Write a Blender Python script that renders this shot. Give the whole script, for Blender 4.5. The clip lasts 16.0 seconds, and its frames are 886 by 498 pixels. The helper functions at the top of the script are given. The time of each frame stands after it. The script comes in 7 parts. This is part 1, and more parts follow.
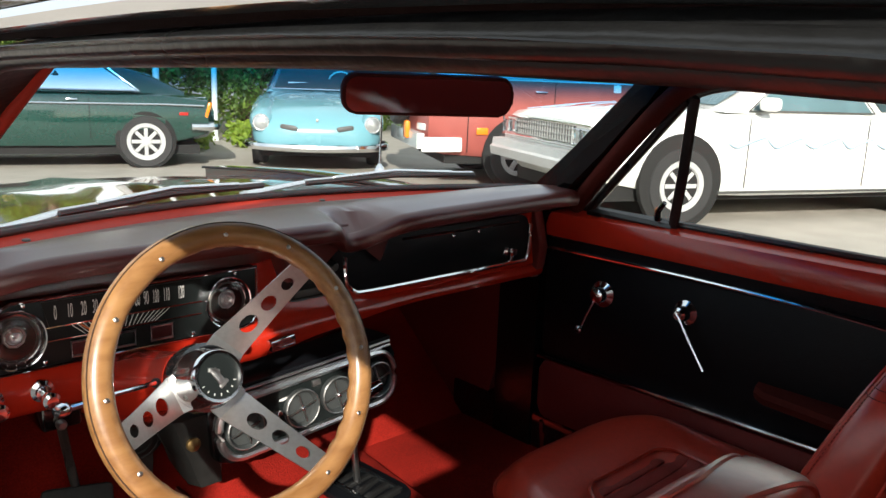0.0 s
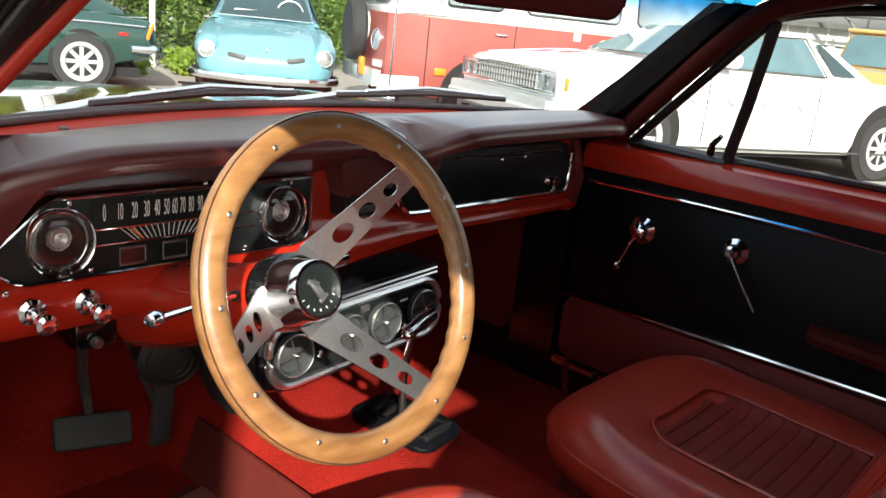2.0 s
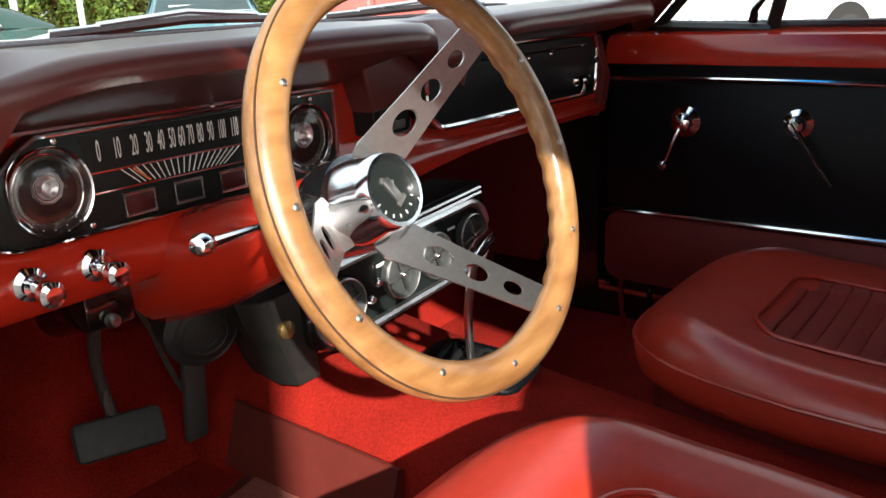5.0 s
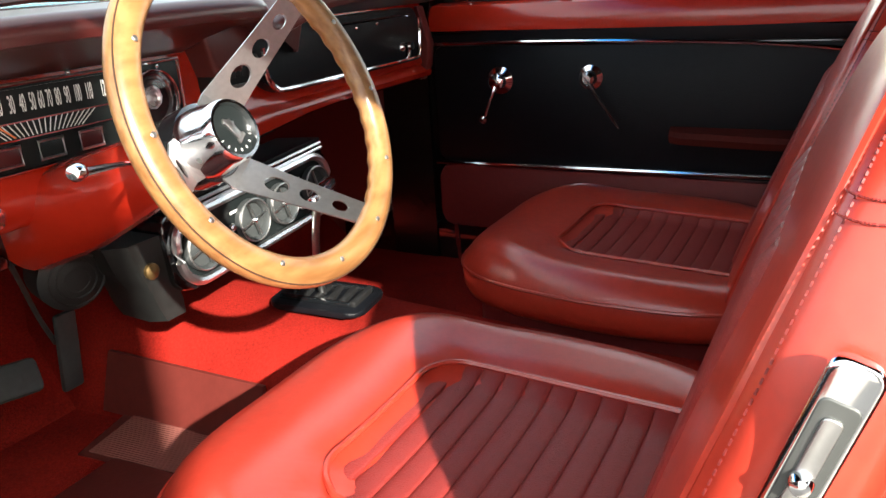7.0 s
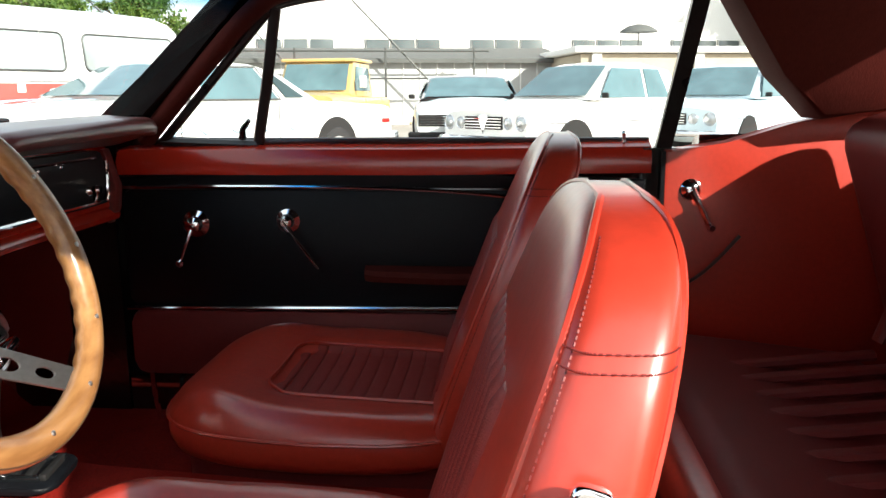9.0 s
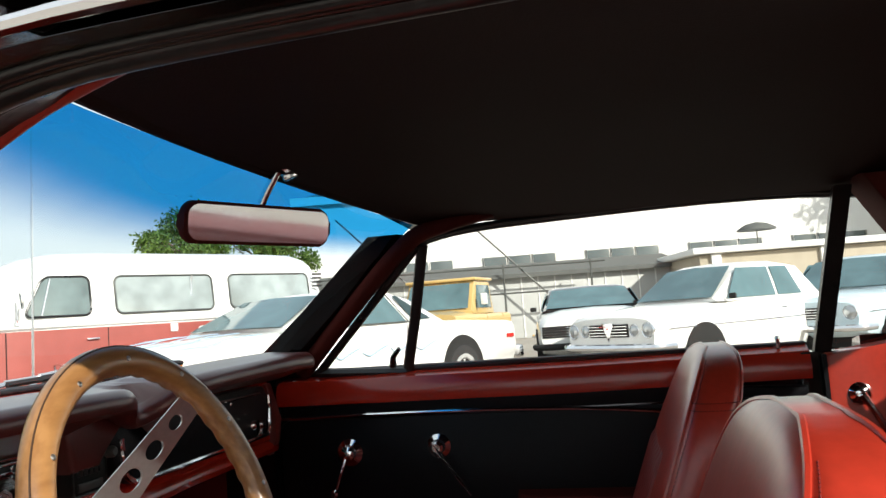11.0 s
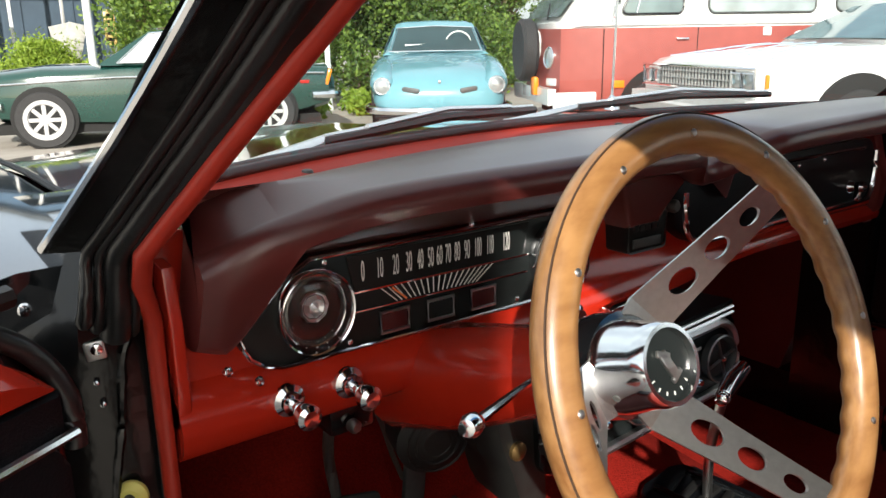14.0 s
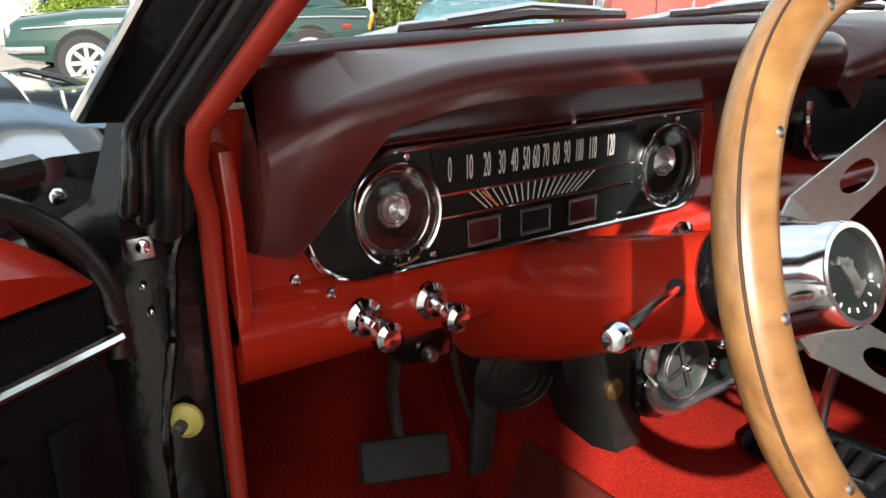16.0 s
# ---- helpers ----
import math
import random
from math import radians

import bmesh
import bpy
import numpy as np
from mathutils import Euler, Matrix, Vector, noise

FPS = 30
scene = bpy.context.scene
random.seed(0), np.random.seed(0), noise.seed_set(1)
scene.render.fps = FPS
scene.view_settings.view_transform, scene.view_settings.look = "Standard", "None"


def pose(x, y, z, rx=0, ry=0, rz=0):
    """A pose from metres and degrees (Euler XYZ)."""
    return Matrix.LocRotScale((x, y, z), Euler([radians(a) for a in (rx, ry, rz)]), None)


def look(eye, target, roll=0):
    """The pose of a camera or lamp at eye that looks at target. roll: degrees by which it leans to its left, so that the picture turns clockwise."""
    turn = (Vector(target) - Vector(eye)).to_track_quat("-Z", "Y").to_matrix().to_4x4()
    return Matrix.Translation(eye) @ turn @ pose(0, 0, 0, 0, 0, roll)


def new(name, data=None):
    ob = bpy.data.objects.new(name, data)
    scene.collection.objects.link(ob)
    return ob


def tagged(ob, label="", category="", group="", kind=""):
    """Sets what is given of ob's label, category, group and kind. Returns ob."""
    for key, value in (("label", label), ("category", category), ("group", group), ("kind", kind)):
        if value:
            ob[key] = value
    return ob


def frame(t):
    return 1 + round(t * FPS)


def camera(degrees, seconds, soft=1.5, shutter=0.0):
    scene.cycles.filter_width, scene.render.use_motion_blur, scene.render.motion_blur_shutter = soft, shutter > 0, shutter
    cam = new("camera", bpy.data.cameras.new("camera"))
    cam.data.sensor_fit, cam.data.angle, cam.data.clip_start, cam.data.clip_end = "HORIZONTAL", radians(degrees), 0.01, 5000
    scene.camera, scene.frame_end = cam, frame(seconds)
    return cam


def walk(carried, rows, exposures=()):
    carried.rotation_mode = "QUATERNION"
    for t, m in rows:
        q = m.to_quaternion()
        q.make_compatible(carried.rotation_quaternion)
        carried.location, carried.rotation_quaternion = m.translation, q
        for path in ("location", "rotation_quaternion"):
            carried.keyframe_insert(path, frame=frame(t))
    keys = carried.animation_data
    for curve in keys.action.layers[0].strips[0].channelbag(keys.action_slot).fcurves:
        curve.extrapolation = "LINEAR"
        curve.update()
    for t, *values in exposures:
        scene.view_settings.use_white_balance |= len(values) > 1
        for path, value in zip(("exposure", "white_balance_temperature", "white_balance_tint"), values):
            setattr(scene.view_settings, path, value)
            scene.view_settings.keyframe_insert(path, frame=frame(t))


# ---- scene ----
cam = camera(58.5, 16.0)
PATH = [
    (0, (-0.796, -0.858, 1.179), (0.552, 0.555, 0.748), 2.2),
    (0.5, (-0.81, -0.825, 1.163), (0.549, 0.598, 0.8), 2.7),
    (1, (-0.836, -0.763, 1.137), (0.552, 0.608, 0.694), 4.0),
    (1.5, (-0.869, -0.692, 1.111), (0.559, 0.612, 0.599), 5.1),
    (2, (-0.885, -0.631, 1.094), (0.572, 0.625, 0.547), 6.1),
    (2.5, (-0.859, -0.597, 1.072), (0.573, 0.687, 0.521), 5.8),
    (3, (-0.804, -0.568, 1.042), (0.552, 0.793, 0.487), 3.8),
    (3.2, (-0.79, -0.547, 1.028), (0.545, 0.83, 0.46), 2.9),
    (5.3, (-0.865, -0.436, 0.944), (0.649, 0.708, 0.312), -2.9),
    (5.5, (-0.881, -0.432, 0.937), (0.645, 0.68, 0.276), -3.0),
    (6, (-0.926, -0.448, 0.94), (0.61, 0.593, 0.193), -3.2),
    (6.5, (-0.962, -0.505, 0.946), (0.592, 0.513, 0.207), -3.8),
    (7, (-0.98, -0.583, 0.947), (0.677, 0.32, 0.284), -3.5),
    (7.5, (-0.987, -0.595, 0.956), (0.765, 0.114, 0.302), -3.3),
    (8, (-1.013, -0.575, 0.974), (0.811, -0.07, 0.327), -2.3),
    (8.2, (-1.022, -0.564, 0.977), (0.828, -0.156, 0.339), -1.7),
    (10.3, (-1.018, -0.511, 0.995), (0.982, -0.494, 1.031), -3.9),
    (10.5, (-1.024, -0.499, 0.999), (0.968, -0.356, 1.118), -4.8),
    (11, (-1.057, -0.499, 1.0), (0.886, -0.059, 1.168), -4.2),
    (11.5, (-1.067, -0.527, 0.989), (0.785, 0.225, 1.058), -2.7),
    (12, (-1.037, -0.551, 0.989), (0.655, 0.508, 0.864), -2.4),
    (12.5, (-0.99, -0.504, 0.989), (0.543, 0.729, 0.63), -2.4),
    (13, (-0.941, -0.435, 1.018), (0.472, 0.893, 0.528), -1.1),
    (13.5, (-0.878, -0.377, 1.039), (0.393, 1.083, 0.535), -1.0),
    (14, (-0.833, -0.358, 1.048), (0.315, 1.198, 0.538), -0.9),
    (14.5, (-0.799, -0.339, 1.04), (0.343, 1.206, 0.484), -0.6),
    (15, (-0.779, -0.311, 1.023), (0.421, 1.184, 0.453), -0.2),
    (15.5, (-0.787, -0.271, 1.003), (0.424, 1.219, 0.443), 0.6),
    (16, (-0.817, -0.245, 0.971), (0.236, 1.339, 0.352), -0.7),
]
walk(cam, [(t, look(eye, target, roll)) for t, eye, target, roll in PATH], [(0.0, 1.12), (1.0, 1.3), (3.0, 1.55), (5.3, 1.75), (6.0, 2.4), (6.5, 2.75), (7.0, 2.25), (7.5, 1.92), (8.2, 1.8), (10.5, 1.0), (12.0, 0.65), (12.5, 0.55), (13.0, 0.85), (14.0, 1.15), (15.0, 1.2), (16.0, 1.4)])

# ---- world, sun ----
world = bpy.data.worlds.new("world")
scene.world = world
world.use_nodes = True
wn = world.node_tree
sky = wn.nodes.new("ShaderNodeTexSky")
sky.sky_type = "NISHITA"
sky.sun_disc = False
SUN_EL, SUN_AZ = radians(27), radians(219)   # azimuth clockwise from +y
sky.sun_elevation, sky.sun_rotation = SUN_EL, SUN_AZ
sky.air_density, sky.dust_density, sky.ozone_density = 1.0, 2.5, 1.5
# thin bright cloud veil over the blue
wco, wno, wrp, wmx = wn.nodes.new("ShaderNodeTexCoord"), wn.nodes.new("ShaderNodeTexNoise"), wn.nodes.new("ShaderNodeMapRange"), wn.nodes.new("ShaderNodeMix")
wno.inputs["Scale"].default_value, wno.inputs["Detail"].default_value = 2.2, 5
wn.links.new(wco.outputs["Generated"], wno.inputs["Vector"])
wn.links.new(wno.outputs["Fac"], wrp.inputs["Value"])
wrp.inputs["From Min"].default_value, wrp.inputs["From Max"].default_value = 0.30, 0.65
wrp.inputs["To Min"].default_value, wrp.inputs["To Max"].default_value = 0.35, 0.80
wmx.data_type = "RGBA"
wmx.inputs["B"].default_value = (7.6, 8.0, 8.0, 1)
wn.links.new(wrp.outputs[0], wmx.inputs["Factor"])
wn.links.new(sky.outputs["Color"], wmx.inputs["A"])
wn.links.new(wmx.outputs["Result"], wn.nodes["Background"].inputs["Color"])
wn.nodes["Background"].inputs["Strength"].default_value = 0.087
sun = new("sun", bpy.data.lights.new("sun", "SUN"))
sun.data.energy, sun.data.angle, sun.data.color = 3.6, radians(0.8), (1.0, 0.94, 0.84)
SUN_DIR = Vector((math.sin(SUN_AZ) * math.cos(SUN_EL), math.cos(SUN_AZ) * math.cos(SUN_EL), math.sin(SUN_EL)))
sun.matrix_world = look(SUN_DIR * 20, (0, 0, 0))


# ---- materials ----
def material(name, color, rough=0.5, metal=0.0, vary=0.15, grain=40.0, bump=0.0, bump_scale=None, blotch=3.0, coat=0.0, spec=0.5, random_hue=0.0, coat_rough=0.04):
    """A surface with colour variation at two scales and fine relief."""
    m = bpy.data.materials.new(name)
    m.use_nodes = True
    nt, b = m.node_tree, m.node_tree.nodes["Principled BSDF"]
    co = nt.nodes.new("ShaderNodeTexCoord")
    fine, wide = nt.nodes.new("ShaderNodeTexNoise"), nt.nodes.new("ShaderNodeTexNoise")
    fine.inputs["Scale"].default_value, wide.inputs["Scale"].default_value = grain, blotch
    fine.inputs["Detail"].default_value = 4
    add = nt.nodes.new("ShaderNodeMath")
    add.operation = "ADD"
    for n in (fine, wide):
        nt.links.new(co.outputs["Object"], n.inputs["Vector"])
    nt.links.new(fine.outputs["Fac"], add.inputs[0])
    nt.links.new(wide.outputs["Fac"], add.inputs[1])
    ramp = nt.nodes.new("ShaderNodeMapRange")
    ramp.inputs["From Min"].default_value, ramp.inputs["From Max"].default_value = 0.6, 1.4
    ramp.inputs["To Min"].default_value, ramp.inputs["To Max"].default_value = 1 - vary, 1 + vary
    nt.links.new(add.outputs[0], ramp.inputs["Value"])
    mul = nt.nodes.new("ShaderNodeMix")
    mul.data_type, mul.blend_type = "RGBA", "MULTIPLY"
    mul.inputs["Factor"].default_value = 1
    mul.inputs["A"].default_value = (*color, 1)
    nt.links.new(ramp.outputs[0], mul.inputs["B"])
    out = mul.outputs["Result"]
    if random_hue:
        info = nt.nodes.new("ShaderNodeObjectInfo")
        rr = nt.nodes.new("ShaderNodeMapRange")
        rr.inputs["To Min"].default_value, rr.inputs["To Max"].default_value = 1 - random_hue, 1 + random_hue
        nt.links.new(info.outputs["Random"], rr.inputs["Value"])
        mul2 = nt.nodes.new("ShaderNodeMix")
        mul2.data_type, mul2.blend_type = "RGBA", "MULTIPLY"
        mul2.inputs["Factor"].default_value = 1
        nt.links.new(out, mul2.inputs["A"])
        nt.links.new(rr.outputs[0], mul2.inputs["B"])
        out = mul2.outputs["Result"]
    nt.links.new(out, b.inputs["Base Color"])
    b.inputs["Metallic"].default_value = metal
    b.inputs["Specular IOR Level"].default_value = spec
    b.inputs["Coat Weight"].default_value = coat
    b.inputs["Coat Roughness"].default_value = coat_rough
    rr = nt.nodes.new("ShaderNodeMapRange")
    rr.inputs["To Min"].default_value, rr.inputs["To Max"].default_value = max(rough - 0.08, 0.02), min(rough + 0.08, 1)
    nt.links.new(wide.outputs["Fac"], rr.inputs["Value"])
    nt.links.new(rr.outputs[0], b.inputs["Roughness"])
    if bump:
        bn = nt.nodes.new("ShaderNodeBump")
        bn.inputs["Strength"].default_value = bump
        bn.inputs["Distance"].default_value = 0.002
        tex = fine
        if bump_scale:
            tex = nt.nodes.new("ShaderNodeTexNoise")
            tex.inputs["Scale"].default_value, tex.inputs["Detail"].default_value = bump_scale, 3
            nt.links.new(co.outputs["Object"], tex.inputs["Vector"])
        nt.links.new(tex.outputs["Fac"], bn.inputs["Height"])
        nt.links.new(bn.outputs["Normal"], b.inputs["Normal"])
    return m


def glass_material(name, tint=(0.9, 0.96, 0.94), band=None, gloss=0.06):
    """A thin clear pane; band: (low, high, colour) of a tinted strip by height."""
    m = bpy.data.materials.new(name)
    m.use_nodes = True
    nt = m.node_tree
    nt.nodes.remove(nt.nodes["Principled BSDF"])
    tr, gl, mix = nt.nodes.new("ShaderNodeBsdfTransparent"), nt.nodes.new("ShaderNodeBsdfGlossy"), nt.nodes.new("ShaderNodeMixShader")
    gl.inputs["Roughness"].default_value = 0.02
    tr.inputs["Color"].default_value = (*tint, 1)
    lw, pw, ml = nt.nodes.new("ShaderNodeLayerWeight"), nt.nodes.new("ShaderNodeMath"), nt.nodes.new("ShaderNodeMath")
    pw.operation, pw.inputs[1].default_value = "POWER", 4.0
    ml.operation, ml.inputs[1].default_value, ml.inputs[2].default_value = "MULTIPLY_ADD", 0.3, gloss
    nt.links.new(lw.outputs["Facing"], pw.inputs[0])
    nt.links.new(pw.outputs[0], ml.inputs[0])
    nt.links.new(ml.outputs[0], mix.inputs[0])
    nt.links.new(tr.outputs[0], mix.inputs[1])
    nt.links.new(gl.outputs[0], mix.inputs[2])
    nt.links.new(mix.outputs[0], nt.nodes["Material Output"].inputs["Surface"])
    if band:
        co, sep, rp = nt.nodes.new("ShaderNodeTexCoord"), nt.nodes.new("ShaderNodeSeparateXYZ"), nt.nodes.new("ShaderNodeMapRange")
        rp.interpolation_type = "SMOOTHSTEP"
        nt.links.new(co.outputs["Object"], sep.inputs[0])
        nt.links.new(sep.outputs["Z"], rp.inputs["Value"])
        rp.inputs["From Min"].default_value, rp.inputs["From Max"].default_value = band[0], band[1]
        mx = nt.nodes.new("ShaderNodeMix")
        mx.data_type = "RGBA"
        mx.inputs["A"].default_value, mx.inputs["B"].default_value = (*tint, 1), (*band[2], 1)
        nt.links.new(rp.outputs[0], mx.inputs["Factor"])
        nt.links.new(mx.outputs["Result"], tr.inputs["Color"])
    return m


def wood_material(name, light, dark):
    m = bpy.data.materials.new(name)
    m.use_nodes = True
    nt, b = m.node_tree, m.node_tree.nodes["Principled BSDF"]
    co = nt.nodes.new("ShaderNodeTexCoord")
    no, no2 = nt.nodes.new("ShaderNodeTexNoise"), nt.nodes.new("ShaderNodeTexNoise")
    mp = nt.nodes.new("ShaderNodeMapping")
    mp.inputs["Scale"].default_value = (14, 70, 160)
    nt.links.new(co.outputs["Object"], mp.inputs["Vector"])
    nt.links.new(mp.outputs[0], no.inputs["Vector"])
    nt.links.new(co.outputs["Object"], no2.inputs["Vector"])
    no.inputs["Scale"].default_value, no.inputs["Detail"].default_value = 1.0, 5
    no2.inputs["Scale"].default_value = 7
    ad = nt.nodes.new("ShaderNodeMath")
    ad.operation = "ADD"
    nt.links.new(no.outputs["Fac"], ad.inputs[0])
    nt.links.new(no2.outputs["Fac"], ad.inputs[1])
    rp = nt.nodes.new("ShaderNodeValToRGB")
    rp.color_ramp.elements[0].position, rp.color_ramp.elements[1].position = 0.40, 0.62
    rp.color_ramp.elements[0].color, rp.color_ramp.elements[1].color = (*dark, 1), (*light, 1)
    hv = nt.nodes.new("ShaderNodeMath")
    hv.operation = "MULTIPLY"
    hv.inputs[1].default_value = 0.5
    nt.links.new(ad.outputs[0], hv.inputs[0])
    nt.links.new(hv.outputs[0], rp.inputs["Fac"])
    nt.links.new(rp.outputs["Color"], b.inputs["Base Color"])
    b.inputs["Roughness"].default_value = 0.38
    b.inputs["Coat Weight"].default_value, b.inputs["Coat Roughness"].default_value = 0.5, 0.2
    bn = nt.nodes.new("ShaderNodeBump")
    bn.inputs["Strength"].default_value, bn.inputs["Distance"].default_value = 0.2, 0.001
    nt.links.new(no.outputs["Fac"], bn.inputs["Height"])
    nt.links.new(bn.outputs["Normal"], b.inputs["Normal"])
    return m


RED_PAINT = material("red_enamel", (0.42, 0.020, 0.008), 0.24, vary=0.05, grain=60, blotch=2, coat=0.4)
RED_VINYL = material("red_vinyl", (0.43, 0.034, 0.017), 0.36, vary=0.14, grain=90, blotch=5, bump=0.35, bump_scale=22, coat=0.60, coat_rough=0.22)
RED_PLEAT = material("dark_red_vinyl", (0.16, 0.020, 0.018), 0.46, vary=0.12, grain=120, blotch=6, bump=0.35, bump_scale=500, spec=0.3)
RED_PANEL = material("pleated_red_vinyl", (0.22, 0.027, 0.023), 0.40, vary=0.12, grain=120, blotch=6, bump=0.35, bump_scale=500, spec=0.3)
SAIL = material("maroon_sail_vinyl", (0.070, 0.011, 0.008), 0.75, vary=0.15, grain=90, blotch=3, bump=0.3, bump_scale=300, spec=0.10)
RED_CARPET = material("red_carpet", (0.25, 0.013, 0.008), 0.95, vary=0.45, grain=260, blotch=6, bump=1.0, bump_scale=320, spec=0.1)
RED_PAD = material("maroon_dash_pad", (0.088, 0.0175, 0.0155), 0.36, vary=0.10, grain=80, blotch=3, bump=0.05, bump_scale=600, spec=0.45, coat=0.50, coat_rough=0.28)
MAT_VINYL = material("maroon_mat_vinyl", (0.12, 0.022, 0.017), 0.35, vary=0.15, grain=60, blotch=4, bump=0.1, bump_scale=200)
RIB_VINYL = material("maroon_ribbed_vinyl", (0.30, 0.11, 0.09), 0.4, vary=0.12, grain=60, blotch=4)
COWL_RED = material("satin_red_enamel", (0.40, 0.026, 0.012), 0.55, vary=0.08, grain=50, blotch=4, spec=0.15)
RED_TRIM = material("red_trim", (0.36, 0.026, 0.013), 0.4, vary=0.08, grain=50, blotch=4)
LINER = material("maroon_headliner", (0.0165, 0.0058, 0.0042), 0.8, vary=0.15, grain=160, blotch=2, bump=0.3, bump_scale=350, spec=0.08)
BLACK_VINYL = material("black_vinyl", (0.0048, 0.0054, 0.007), 0.40, vary=0.2, grain=60, blotch=4, bump=0.3, bump_scale=450, spec=0.16)
BLACK_PAINT = material("black_paint", (0.006, 0.007, 0.008), 0.10, vary=0.1, grain=30, blotch=2, coat=1.0)
# bonnet: red base colour paints in a reflection on black
BONNET_REFLECTION = material("paint_with_red_reflection", (0.10, 0.020, 0.015), 0.12, vary=0.1, grain=30, blotch=2, coat=1.0)
RUBBER = material("black_rubber", (0.0115, 0.0118, 0.012), 0.30, vary=0.5, grain=70, blotch=9, bump=0.45, spec=0.55)
POST_PAINT = material("dusty_black_paint", (0.0055, 0.0058, 0.006), 0.20, vary=0.35, grain=40, blotch=8, bump=0.5, bump_scale=45, spec=0.42)
PEDAL = material("pedal_rubber", (0.035, 0.04, 0.04), 0.7, vary=0.25, grain=90, blotch=9)
CHROME = material("chrome", (0.84, 0.85, 0.87), 0.10, 1.0, vary=0.05, grain=20)
STEEL = material("brushed_steel", (0.58, 0.58, 0.57), 0.36, 1.0, vary=0.12, grain=160, bump=0.05)
BRASS = material("dull_brass", (0.20, 0.13, 0.05), 0.45, 0.8, vary=0.2)
UNDER_BLACK = material("matt_black_metal", (0.012, 0.012, 0.012), 0.6, 0.2, vary=0.3, grain=50)
DUCT_METAL = material("dull_dark_metal", (0.020, 0.021, 0.020), 0.45, 0.3, vary=0.4, grain=60, blotch=12)
SILVER = material("silver_lacquer", (0.58, 0.59, 0.60), 0.35, 0.35, vary=0.06, grain=60)
ALU = material("bright_aluminium", (0.90, 0.91, 0.92), 0.30, 1.0, vary=0.04, grain=60)
CHASSIS = material("grey_metal", (0.10, 0.105, 0.10), 0.5, 0.6, vary=0.2)
WOOD = wood_material("varnished_wood", (0.35, 0.180, 0.066), (0.20, 0.088, 0.028))
GROOVE = material("dark_wood_groove", (0.05, 0.025, 0.012), 0.6, vary=0.2)
DIAL = material("dial_black", (0.010, 0.013, 0.013), 0.36, vary=0.15, grain=50, spec=0.25)
WHITE_MARK = material("white_marking", (0.75, 0.75, 0.72), 0.5, vary=0.03)
NEEDLE = material("orange_needle", (0.8, 0.20, 0.05), 0.5, vary=0.03)
WARN_RED = material("warning_red", (0.05, 0.008, 0.008), 0.3, vary=0.05)
LENS_CLEAR = material("clear_lens", (0.50, 0.52, 0.53), 0.08, 0.7, vary=0.1, grain=60)
VENT_GREY = material("vent_grey", (0.045, 0.05, 0.05), 0.40, vary=0.1)
YELLOW_PLASTIC = material("yellow_plastic", (0.70, 0.62, 0.16), 0.5, vary=0.08)
MIRROR = material("mirror_silver", (0.85, 0.85, 0.86), 0.02, 1.0, vary=0.0)
WINDSCREEN = glass_material("windscreen_glass", (0.90, 0.95, 0.95), (1.115, 1.175, (0.016, 0.25, 0.56)), 0.035)
PANE = glass_material("side_glass", (0.92, 0.95, 0.94))
GAUGE_GLASS = glass_material("gauge_glass", (0.97, 0.97, 0.97))


# ---- mesh builders ----
def part(name, bm, mat, parent=None, label="", smooth=True, kind=""):
    """Links a bmesh as one mesh object, under a thing where one is given."""
    bmesh.ops.recalc_face_normals(bm, faces=bm.faces)
    data = bpy.data.meshes.new(name)
    bm.to_mesh(data)
    bm.free()
    data.materials.append(mat)
    if smooth:
        for p in data.polygons:
            p.use_smooth = True
        data.set_sharp_from_angle(angle=radians(38))
    ob = new(name, data)
    if parent:
        ob.parent = parent
    return tagged(ob, label, kind=kind)


def thing(name, label, category, m=None, group="", kind=""):
    ob = new(name)
    ob.empty_display_size = 0.05
    if m is not None:
        ob.matrix_world = m
    return tagged(ob, label, category, group, kind)


def box(bm, size, at, rot=(0, 0, 0), bevel=0.0, seg=2):
    r = bmesh.ops.create_cube(bm, size=1)
    vs = r["verts"]
    if bevel:
        bmesh.ops.scale(bm, vec=size, verts=vs)
        es = list({e for v in vs for e in v.link_edges})
        r2 = bmesh.ops.bevel(bm, geom=es, offset=bevel, segments=seg, affect="EDGES", profile=0.5)
        vs = list({v for f in r2["faces"] for v in f.verts} | {v for v in vs if v.is_valid})
        m = pose(*at, *rot)
    else:
        m = pose(*at, *rot) @ Matrix.Diagonal((*size, 1))
    bmesh.ops.transform(bm, matrix=m, verts=vs)
    return bm


def boxed(size, at, rot=(0, 0, 0), bevel=0.0, seg=2):
    return box(bmesh.new(), size, at, rot, bevel, seg)


def loft(sections, closed=True, caps=True, bm=None):
    """A skin over rings of points."""
    bm = bm or bmesh.new()
    rings = [[bm.verts.new(p) for p in s] for s in sections]
    n = len(rings[0])
    for a, b in zip(rings, rings[1:]):
        for i in range(n if closed else n - 1):
            bm.faces.new((a[i], a[(i + 1) % n], b[(i + 1) % n], b[i]))
    if caps and closed:
        bm.faces.new(rings[0][::-1])
        bm.faces.new(rings[-1])
    return bm


